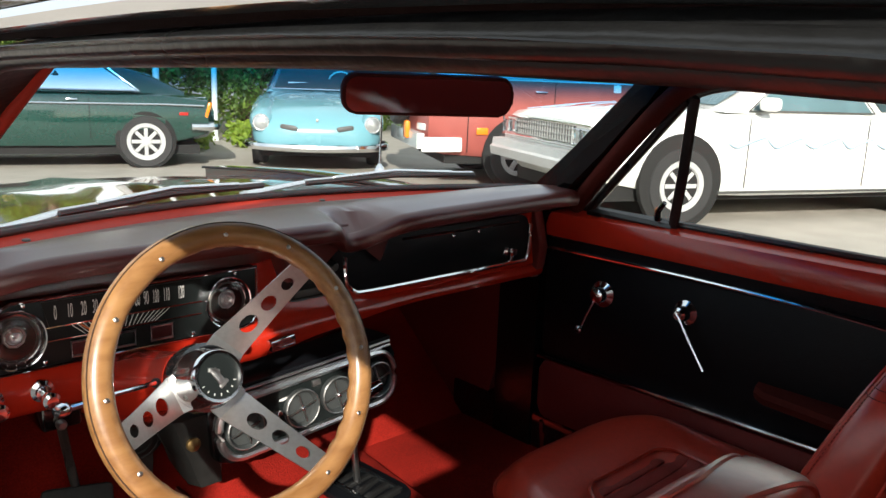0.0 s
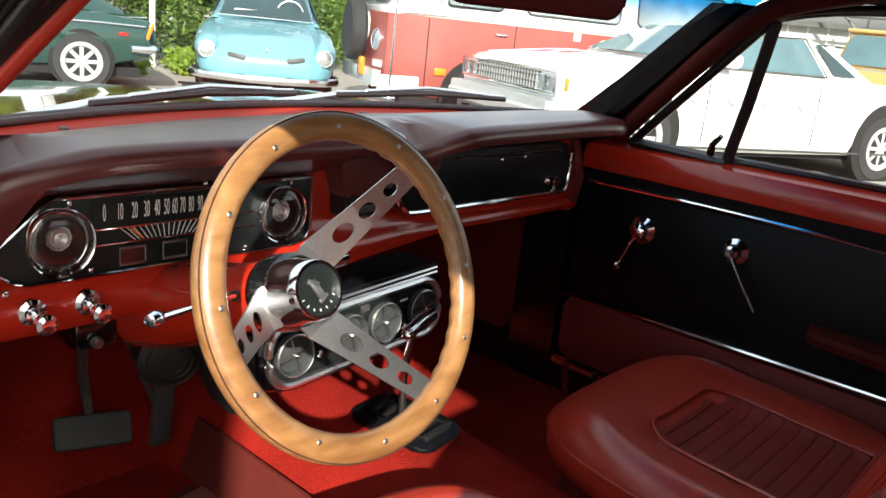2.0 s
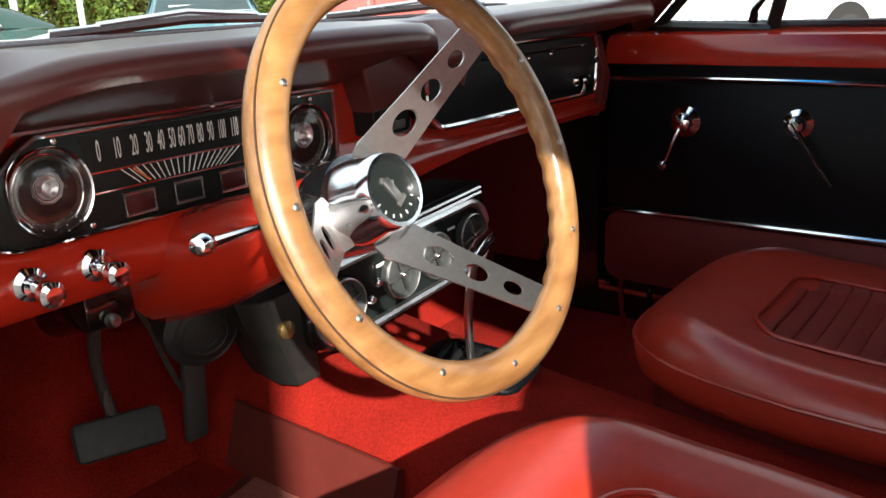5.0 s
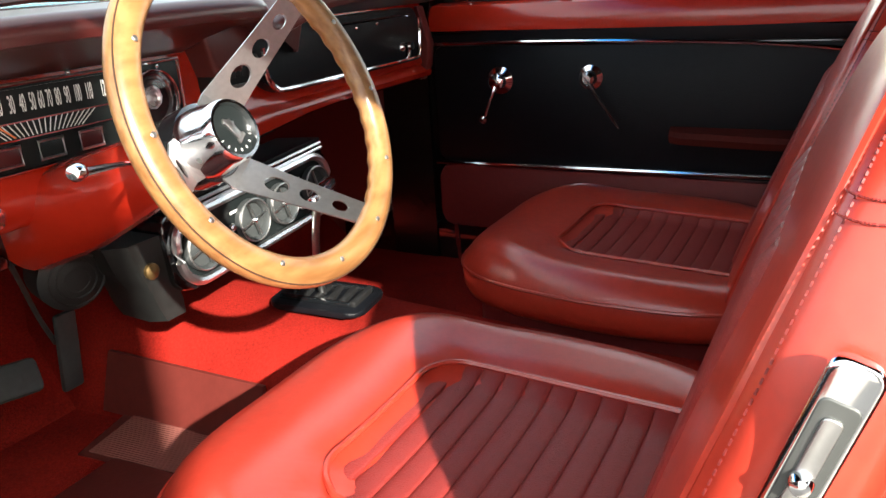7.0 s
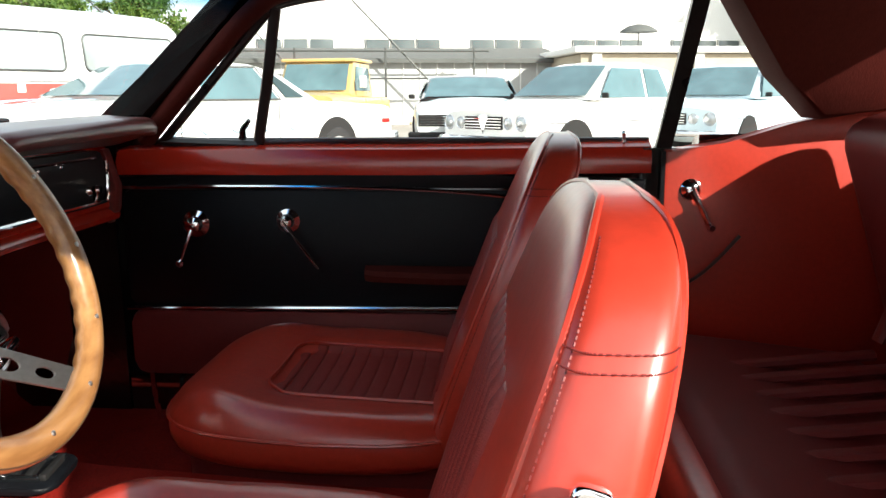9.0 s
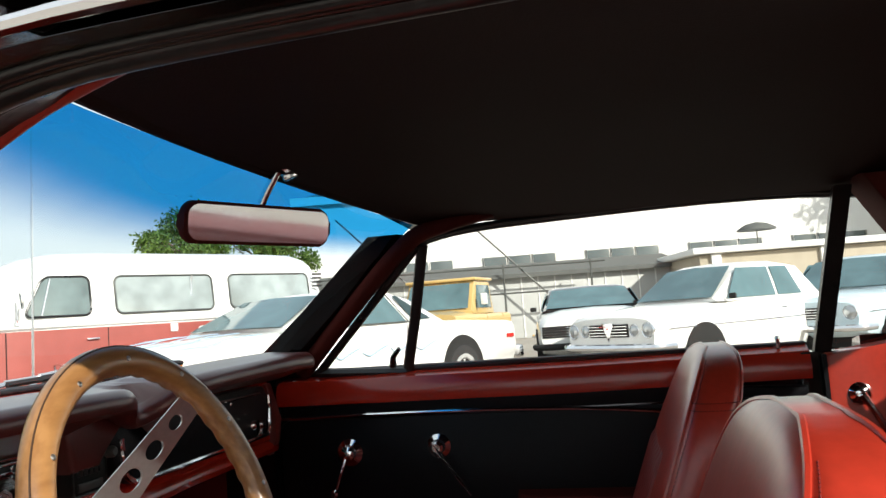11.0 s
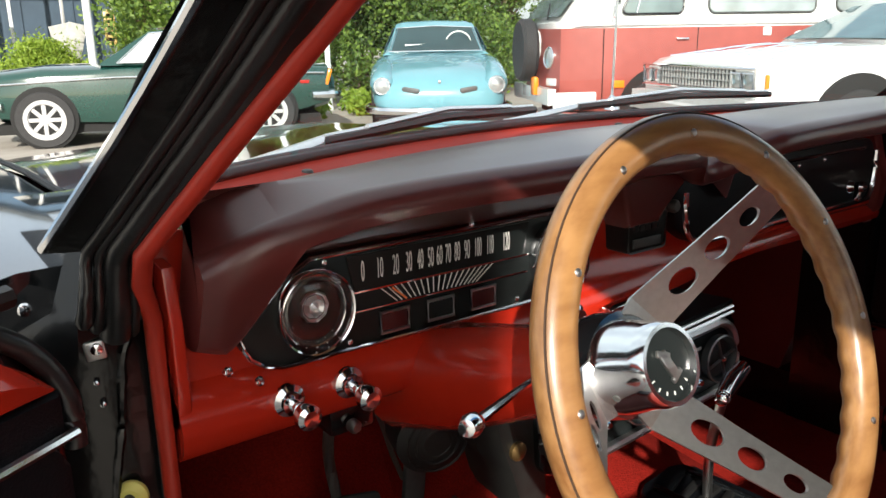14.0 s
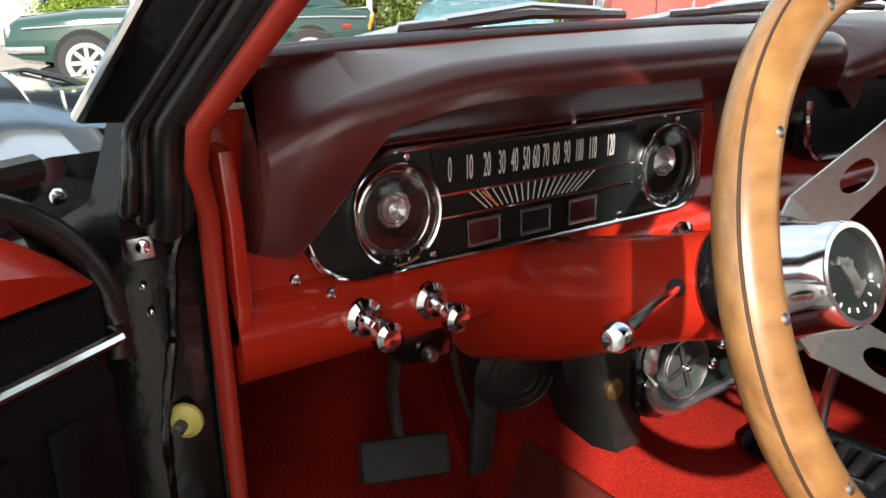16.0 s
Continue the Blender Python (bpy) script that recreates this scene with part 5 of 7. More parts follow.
tagged(part("windscreen_moulding", tube(wlip, 0.004, 8), RUBBER, None, kind="structure"), "dark rubber moulding at the windscreen foot", "trim")
for px, py, ex, ey in ((-0.50, 0.48, 0.02, 0.62), (0.06, 0.66, 0.56, 0.54)):
    wp = thing("wiper", "silver windscreen wiper with black blade", "wiper")
    A, B = Vector((px, py, 0.912)), Vector((ex, ey, 0.93))
    mid = A.lerp(B, 0.55) + Vector((0, 0, 0.018))
    part("arm", tube([A, A.lerp(mid, 0.5) + Vector((0, 0, 0.008)), mid], [0.017, 0.013, 0.008], 8, flat=0.35), ALU, wp, "silver arm")
    part("pivot", lathe([(0.017, 0), (0.015, 0.014), (0.006, 0.018)], Matrix.Translation(A - Vector((0, 0, 0.012))), 16), SILVER, wp)
    C, D = A.lerp(B, 0.24) + Vector((0, -0.02, 0.016)), B + Vector((0.06 * (1 if ex > 0.3 else 0.8), -0.015, 0.006))
    part("blade", tube([C, C.lerp(D, 0.5) + Vector((0, 0, 0.008)), D], 0.0062, 6), RUBBER, wp, "black rubber blade")
    part("bridge", tube([C.lerp(D, 0.15) + Vector((0, 0, 0.010)), C.lerp(D, 0.5) + Vector((0, 0, 0.020)), C.lerp(D, 0.85) + Vector((0, 0, 0.010))], 0.0042, 6), ALU, wp)
    part("backing", tube([C + Vector((0, 0.006, 0.006)), C.lerp(D, 0.5) + Vector((0, 0.006, 0.014)), D + Vector((0, 0.006, 0.006))], 0.0028, 6), ALU, wp, "bright blade backing")
ant = thing("aerial", "thin chrome aerial on the front wing", "aerial", pose(0.70, 1.0, 0.875))
part("base", lathe([(0.020, 0), (0.017, 0.012), (0.008, 0.03), (0.004, 0.035)], seg=16), CHROME, ant)
part("rod", tube([(0, 0, 0.03), (0.0, -0.02, 0.85)], [0.0032, 0.0020], 8), CHROME, ant)

# ---- the rest of the car's outer body, behind and below the doors ----
rear = thing("car_rear_body", "glossy black rear body with boot lid and chrome bumper", "car body")
for sx in (-1, 1):
    rings = [[(sx * a, y, z) for a, z in ((0.705, zt), (0.76, zt - 0.01), (0.82, zt - 0.10), (0.845, 0.62), (0.83, 0.30), (0.705, 0.28))] for y, zt in ((-0.95, 0.90), (-1.5, 0.91), (-2.1, 0.89), (-2.55, 0.85))]
    part("quarter_panel", loft(rings), BLACK_PAINT, rear)
    part("tail_lamp", boxed((0.16, 0.03, 0.15), (sx * 0.55, -2.56, 0.68), bevel=0.01), RED_TRIM, rear, "red tail lamp")
part("boot_lid", loft([[(x, y, z - 0.03 * (x / 0.7) ** 2) for x in [-0.70 + 0.14 * k for k in range(11)]] for y, z in ((-1.90, 0.95), (-2.2, 0.94), (-2.5, 0.90), (-2.58, 0.84))], closed=False), BLACK_PAINT, rear)
part("tail_panel", boxed((1.52, 0.04, 0.50), (0, -2.55, 0.60), bevel=0.01), BLACK_PAINT, rear)
part("rear_bumper", tube(smooth_line([(-0.84, -2.3, 0.46), (-0.78, -2.62, 0.46), (0, -2.70, 0.46), (0.78, -2.62, 0.46), (0.84, -2.3, 0.46)]), 0.045, 8), CHROME, rear, "chrome bumper")
part("underbody", boxed((1.36, 4.4, 0.05), (0, -0.3, 0.225)), UNDER_BLACK, rear)
nose = thing("car_front_panel", "black front panel with grille opening and round headlights", "car body")
part("panel", boxed((1.60, 0.06, 0.40), (0, 2.02, 0.55), bevel=0.02), BLACK_PAINT, nose)
part("grille", boxed((0.95, 0.03, 0.20), (0, 2.06, 0.58), bevel=0.01), UNDER_BLACK, nose)
for sx in (-1, 1):
    part("headlight", lathe([(0.09, 0), (0.09, 0.02), (0.06, 0.035), (0.001, 0.04)], aim((sx * 0.66, 2.04, 0.60), (0, 1, 0)), 20), LENS_CLEAR, nose)
part("front_bumper", tube(smooth_line([(-0.84, 1.85, 0.42), (-0.76, 2.12, 0.42), (0, 2.18, 0.42), (0.76, 2.12, 0.42), (0.84, 1.85, 0.42)]), 0.04, 8), CHROME, nose, "chrome bumper")
for sx in (-1, 1):
    for y in (1.35, -1.45):
        wheel_ = thing("road_wheel", "black tyre on a steel rim under the car", "wheel", aim((sx * 0.74, y, 0.31), (sx, 0, 0)), "road wheels of the car")
        part("tyre", lathe([(0.19, -0.09), (0.29, -0.09), (0.31, -0.06), (0.31, 0.06), (0.29, 0.09), (0.19, 0.09)], seg=32), RUBBER, wheel_)
        part("rim", lathe([(0.192, 0.05), (0.192, 0.085), (0.15, 0.06), (0.05, 0.05), (0.04, 0.07), (0.001, 0.07)], seg=28), STEEL, wheel_, "bright steel rim")

# ================= the yard =================
PAVING = material("paving_grey", (0.33, 0.30, 0.26), 0.85, vary=0.22, grain=2.5, blotch=0.25, bump=0.3, bump_scale=60)
PAVER = material("paver_beige", (0.40, 0.36, 0.30), 0.85, vary=0.18, grain=60, blotch=2, bump=0.4, bump_scale=90, random_hue=0.12)
ground = part("ground", boxed((600, 600, 0.02), (0, 0, -0.01)), PAVING, None, kind="structure")
tagged(ground, "grey-beige paved yard with dry patches", "ground")

GREEN_PAINT = material("dark_green_paint", (0.0075, 0.043, 0.034), 0.14, vary=0.08, coat=1.0)
TURQ_PAINT = material("turquoise_paint", (0.145, 0.33, 0.39), 0.25, vary=0.06, coat=0.6)
BUS_RED = material("faded_red_paint", (0.33, 0.080, 0.066), 0.42, vary=0.10, grain=8, blotch=2, coat=0.1)
WHITE_PAINT = material("white_paint", (0.78, 0.78, 0.76), 0.22, vary=0.04, grain=6, coat=0.6)
PALE_BLUE = material("pale_blue_paint", (0.52, 0.64, 0.70), 0.25, vary=0.04, coat=0.5)
YELLOW_PAINT = material("ochre_yellow_paint", (0.58, 0.40, 0.15), 0.3, vary=0.08, coat=0.4)
CAR_GLASS = material("dark_car_glass", (0.03, 0.055, 0.06), 0.05, vary=0.3, grain=3, blotch=2, spec=0.5)
BUS_GLASS = material("curtained_glass", (0.30, 0.34, 0.34), 0.08, vary=0.4, grain=4, blotch=2.5, spec=0.8)
BUS_SCREEN = material("bus_front_glass", (0.14, 0.18, 0.18), 0.06, vary=0.4, grain=4, blotch=2.5, spec=0.8)
TYRE = material("tyre_rubber", (0.025, 0.025, 0.026), 0.8, vary=0.3, grain=40)
RIM_SILVER = material("silver_rim", (0.50, 0.50, 0.50), 0.35, 0.25, vary=0.15, grain=25)
RIM_DARK = material("dark_rim", (0.10, 0.10, 0.105), 0.5, 0.3, vary=0.2)
AMBER = material("amber_lens", (0.75, 0.22, 0.02), 0.15, vary=0.05)
RED_LENS = material("red_lens", (0.45, 0.02, 0.015), 0.15, vary=0.05)
GRILLE_GREY = material("grey_grille", (0.10, 0.10, 0.10), 0.5, 0.3, vary=0.2)
BLUE_STRIPE = material("blue_stripe", (0.36, 0.50, 0.64), 0.35, vary=0.1)
GRILLE_BAR = material("worn_grille_chrome", (0.45, 0.45, 0.44), 0.4, 0.4, vary=0.2)
UNDER = material("underbody_black", (0.012, 0.012, 0.012), 0.9, vary=0.2)


def wheel_of(parent, name, at, side, r=0.31, w=0.17, rim_r=0.19, spokes=8, hub_mat=RIM_SILVER):
    """A road wheel; side: +1 on the vehicle's left."""
    m = aim(at, (0, side, 0))
    wh = part(name, lathe([(rim_r, -w / 2), (r * 0.93, -w / 2), (r, -w / 2 + 0.03), (r, w / 2 - 0.03), (r * 0.94, w / 2), (rim_r, w / 2 - 0.004), (rim_r, w / 2 - 0.04)], m, 36), TYRE, parent, "black tyre on a bright rim")
    part("rim", lathe([(rim_r + 0.004, w / 2 - 0.06), (rim_r + 0.004, w / 2 + 0.004), (rim_r * 0.82, w / 2 + 0.002), (rim_r * 0.76, w / 2 - 0.020), (rim_r * 0.5, w / 2 - 0.034), (0.001, w / 2 - 0.035)], m, 32), hub_mat, wh)
    for k in range(spokes):
        a = 360 / spokes * k
        b = box(bmesh.new(), (rim_r * 0.60, rim_r * (1.7 / spokes), 0.020), (rim_r * 0.46, 0, w / 2 - 0.022), bevel=0.006, seg=1)
        part("rim_spoke", b, hub_mat, wh).matrix_local = m @ Matrix.Rotation(radians(a), 4, "Z")
    for k in range(spokes):
        a = radians(360 / spokes * (k + 0.5))
        part("rim_slot", lathe([(rim_r * 0.11, 0), (rim_r * 0.10, 0.002)], m @ Matrix.Translation((rim_r * 0.60 * math.cos(a), rim_r * 0.60 * math.sin(a), w / 2 - 0.0325)), 10), RIM_DARK, wh)
    part("hub_cap", lathe([(rim_r * 0.26, w / 2 - 0.03), (rim_r * 0.24, w / 2 - 0.005), (rim_r * 0.1, w / 2)], m, 18), hub_mat, wh)
    return wh


def body_loft(stations, n_side=1):
    """stations: (x, half width, bottom, shoulder, top, fullness)."""
    rings = []
    for x, w, zb, zs, zt in stations:
        hh = zs - zb
        half = [(0.0, zb), (0.70 * w, zb), (0.93 * w, zb + min(0.05, 0.14 * hh)), (0.99 * w, zb + min(0.16, 0.36 * hh)), (w, (zb + zs) * 0.5), (0.985 * w, zs - min(0.07, 0.22 * hh)), (0.95 * w, zs - min(0.015, 0.06 * hh)), (0.86 * w, zs + 0.35 * (zt - zs)), (0.55 * w, zs + 0.85 * (zt - zs)), (0.0, zt)]
        rings.append([(x, y, z) for y, z in half] + [(x, -y, z) for y, z in half[-2:0:-1]])
    return loft(rings)


def cabin_loft(stations):
    """stations: (x, half width at base, base z, half width at top, top z)."""
    rings = []
    for x, w0, z0, w1, z1 in stations:
        half = [(w0, z0), (w0 * 0.6 + w1 * 0.4, z0 * 0.55 + z1 * 0.45), (w1, z1 - 0.03 * (z1 > z0 + 0.1)), (w1 * 0.8, z1), (0, z1 + 0.012)]
        rings.append([(x, y, z) for y, z in half] + [(x, -y, z) for y, z in half[-2::-1]])
    return loft(rings)


def side_pane(poly, side, w0, z0, lean, thick=0.006, off=0.0):
    """A pane on a leaning side: poly in (x, z)."""
    bm = prism(poly, -thick, thick, "y", 0.004)
    for v in bm.verts:
        v.co.y = side * (w0 + off + v.co.y * (1 if side > 0 else 1) - lean * (v.co.z - z0))
    return bm


def arch(parent, at, side, r, mat=UNDER):
    return part("wheel_arch", lathe([(r, -0.05), (r, 0.004), (r * 0.97, 0.008), (0.01, 0.006)], aim(at, (0, side, 0)), 32), mat, parent, "dark wheel arch")


def lamp(parent, at, way, r, name="headlight", mat=LENS_CLEAR, ring=CHROME):
    m = aim(at, way)
    h = part(name, lathe([(r, -0.03), (r, 0.004), (r * 0.8, 0.016), (r * 0.4, 0.024), (0.001, 0.026)], m, 24), mat, parent)
    part("lamp_ring", lathe([(r * 1.14, -0.03), (r * 1.14, 0.006), (r * 1.06, 0.014), (r * 0.98, 0.006)], m, 24), ring, h, "chrome ring")
    return h


def place(x, y, hx, hy):
    """Pose of a vehicle at x, y that heads along (hx, hy)."""
    return pose(x, y, 0, 0, 0, math.degrees(math.atan2(hy, hx)))


# ---- green fastback coupe ----
def green_coupe(m):
    c = thing("sports_coupe", "dark green fastback sports coupe with silver rims", "car", m)
    part("body", body_loft([(-1.88, 0.60, 0.42, 0.66, 0.70), (-1.80, 0.70, 0.34, 0.78, 0.82), (-1.3, 0.755, 0.22, 0.83, 0.86), (-0.4, 0.76, 0.20, 0.83, 0.85), (0.5, 0.76, 0.20, 0.82, 0.86), (1.2, 0.745, 0.22, 0.80, 0.86), (1.85, 0.70, 0.30, 0.74, 0.79), (2.0, 0.62, 0.36, 0.66, 0.69)]), GREEN_PAINT, c)
    part("cabin", cabin_loft([(-1.55, 0.58, 0.82, 0.45, 0.86), (-1.2, 0.66, 0.84, 0.50, 1.03), (-0.7, 0.70, 0.84, 0.53, 1.19), (-0.2, 0.71, 0.84, 0.55, 1.245), (0.1, 0.71, 0.84, 0.54, 1.22), (0.62, 0.70, 0.84, 0.58, 0.87)]), GREEN_PAINT, c)
    for s in (1, -1):
        # left pane: sky glare painted in as a pale colour, right pane dark glass
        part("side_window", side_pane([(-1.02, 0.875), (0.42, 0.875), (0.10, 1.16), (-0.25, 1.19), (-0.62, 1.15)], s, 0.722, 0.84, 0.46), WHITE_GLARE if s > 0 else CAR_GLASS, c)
        part("window_trim", tube([(x, s * (0.73 - 0.46 * (z - 0.84)), z) for x, z in ((-1.05, 0.868), (0.45, 0.868), (0.10, 1.17), (-0.25, 1.20), (-0.66, 1.16))], 0.008, 6, closed=True), CHROME, c, "thin chrome window trim")
        part("side_moulding", tube([(-1.75, s * 0.735, 0.715), (-1.3, s * 0.765, 0.725), (0.5, s * 0.770, 0.72), (1.8, s * 0.715, 0.66)], 0.010, 6), CHROME, c, "chrome side strip")
        part("door_handle", boxed((0.12, 0.02, 0.02), (-0.35, s * 0.768, 0.765), bevel=0.006), CHROME, c)
        part("door_gap", boxed((0.006, 0.004, 0.44), (-0.52, s * 0.7605, 0.56)), UNDER, c)
        part("rear_lamp", boxed((0.05, 0.10, 0.20), (-1.80, s * 0.655, 0.66), (0, -18, 0), 0.02), AMBER, c, "amber and red rear lamp")
        part("side_marker", boxed((0.10, 0.012, 0.035), (-1.52, s * 0.748, 0.62), bevel=0.004), RED_LENS, c)
        lamp(c, (1.96, s * 0.55, 0.62), (1, 0, 0.05), 0.085)
        for x in (-1.10, 1.21):
            arch(c, (x, s * 0.745, 0.315), s, 0.330)
            wheel_of(c, "wheel", (x, s * 0.69, 0.30), s, 0.30, 0.16, 0.205, 8)
    part("rear_bumper", tube(smooth_line([(-1.6, 0.74, 0.47), (-1.88, 0.66, 0.47), (-1.95, 0.3, 0.47), (-1.95, -0.3, 0.47), (-1.88, -0.66, 0.47), (-1.6, -0.74, 0.47)]), 0.04, 8, flat=1.1), CHROME, c, "chrome bumper")
    part("front_bumper", tube(smooth_line([(1.6, 0.73, 0.45), (1.97, 0.62, 0.45), (2.07, 0.0, 0.45), (1.97, -0.62, 0.45), (1.6, -0.73, 0.45)]), 0.04, 8), CHROME, c, "chrome bumper")
    part("underbody", boxed((3.4, 1.3, 0.10), (0, 0, 0.20)), UNDER, c)
    return c


# pale colour paints sky glare on the coupe's pane; also pale lenses and plate
WHITE_GLARE = material("sky_glare_and_pale_lens", (0.55, 0.60, 0.62), 0.05, vary=0.1, spec=1.0)


# ---- turquoise coupe ----
def turquoise_coupe(m):
    c = thing("rounded_coupe", "rounded turquoise coupe with round headlights", "car", m)
    part("body", body_loft([(-2.05, 0.55, 0.40, 0.62, 0.66), (-1.9, 0.68, 0.30, 0.74, 0.80), (-1.2, 0.80, 0.22, 0.84, 0.92), (-0.3, 0.81, 0.20, 0.84, 0.90), (0.6, 0.80, 0.20, 0.82, 0.90), (1.2, 0.79, 0.22, 0.74, 0.83), (1.70, 0.775, 0.22, 0.66, 0.76), (1.90, 0.75, 0.22, 0.60, 0.71), (2.02, 0.70, 0.23, 0.54, 0.64), (2.10, 0.60, 0.25, 0.50, 0.585), (2.14, 0.45, 0.28, 0.47, 0.54), (2.165, 0.26, 0.33, 0.45, 0.50), (2.174, 0.05, 0.40, 0.43, 0.45)]), TURQ_PAINT, c)
    part("cabin", cabin_loft([(-1.45, 0.55, 0.84, 0.40, 0.92), (-0.9, 0.68, 0.86, 0.50, 1.22), (-0.35, 0.70, 0.86, 0.53, 1.31), (0.05, 0.70, 0.86, 0.52, 1.28), (0.55, 0.69, 0.87, 0.60, 0.92)]), TURQ_PAINT, c)
    ws_ = loft([[(0.585, -0.58, 0.92), (0.63, 0, 0.925), (0.585, 0.58, 0.92)], [(0.19, -0.49, 1.205), (0.22, 0, 1.225), (0.19, 0.49, 1.205)]], closed=False)
    part("windscreen", ws_, CAR_GLASS, c, "dark reflecting windscreen")
    part("screen_trim", tube([(0.60, -0.60, 0.915), (0.645, 0, 0.918), (0.60, 0.60, 0.915), (0.195, 0.505, 1.210), (0.225, 0, 1.233), (0.195, -0.505, 1.210)], 0.009, 6, closed=True), CHROME, c)
    part("steering_wheel", tube(ring_of(0.17, 20, aim((0.40, 0.30, 1.0), (-1, 0, 0.35))), 0.010, 6, closed=True), WHITE_MARK, c, "pale steering wheel")
    part("dash_paper", boxed((0.12, 0.30, 0.04), (0.45, -0.25, 0.985)), WHITE_MARK, c)
    for s in (1, -1):
        part("wing", loft([superring2((x, s * 0.645, z), r) for x, z, r in ((0.5, 0.74, 0.10), (1.0, 0.715, 0.145), (1.5, 0.645, 0.160), (1.85, 0.580, 0.150), (2.00, 0.565, 0.130), (2.055, 0.56, 0.104))]), TURQ_PAINT, c, "rounded front wing")
        lamp(c, (2.062, s * 0.645, 0.560), (1, s * 0.08, 0.10), 0.088)
        part("nose_grille", prism(rounded(-0.10, -0.026, 0.10, 0.026, 0.024), -0.03, 0.006, "y", 0.003), GRILLE_GREY, c, "grey nostril grille").matrix_local = pose(2.130, s * 0.32, 0.515, 0, -8 * s, 90 + 14 * s)
        for k in range(3):
            part("grille_bar", boxed((0.012, 0.15, 0.005), (2.137, s * 0.32, 0.502 + 0.013 * k), (0, 0, s * 14)), UNDER, c)
        part("side_window", side_pane([(-0.85, 0.93), (0.38, 0.93), (0.08, 1.22), (-0.5, 1.24)], s, 0.705, 0.86, 0.42), CAR_GLASS, c)
        for x in (-1.2, 1.2):
            arch(c, (x, s * 0.79, 0.34), s, 0.36)
            wheel_of(c, "wheel", (x, s * 0.70, 0.31), s, 0.31, 0.15, 0.19, 6)
    part("nose_emblem", boxed((0.012, 0.03, 0.035), (2.115, 0, 0.600), bevel=0.004), CHROME, c, "small plain nose emblem")
    part("front_bumper", tube(smooth_line([(1.55, 0.82, 0.30), (1.98, 0.79, 0.295), (2.20, 0.45, 0.29), (2.25, 0, 0.285), (2.20, -0.45, 0.29), (1.98, -0.79, 0.295), (1.55, -0.82, 0.30)]), 0.038, 8, flat=1.2), CHROME, c, "chrome bumper")
    part("underbody", boxed((3.6, 1.3, 0.18), (0, 0, 0.24)), UNDER, c)
    return c


def superring2(p, r, n=14):
    return [(p[0], p[1] + r * math.cos(2 * math.pi * k / n), p[2] + r * math.sin(2 * math.pi * k / n)) for k in range(n)]


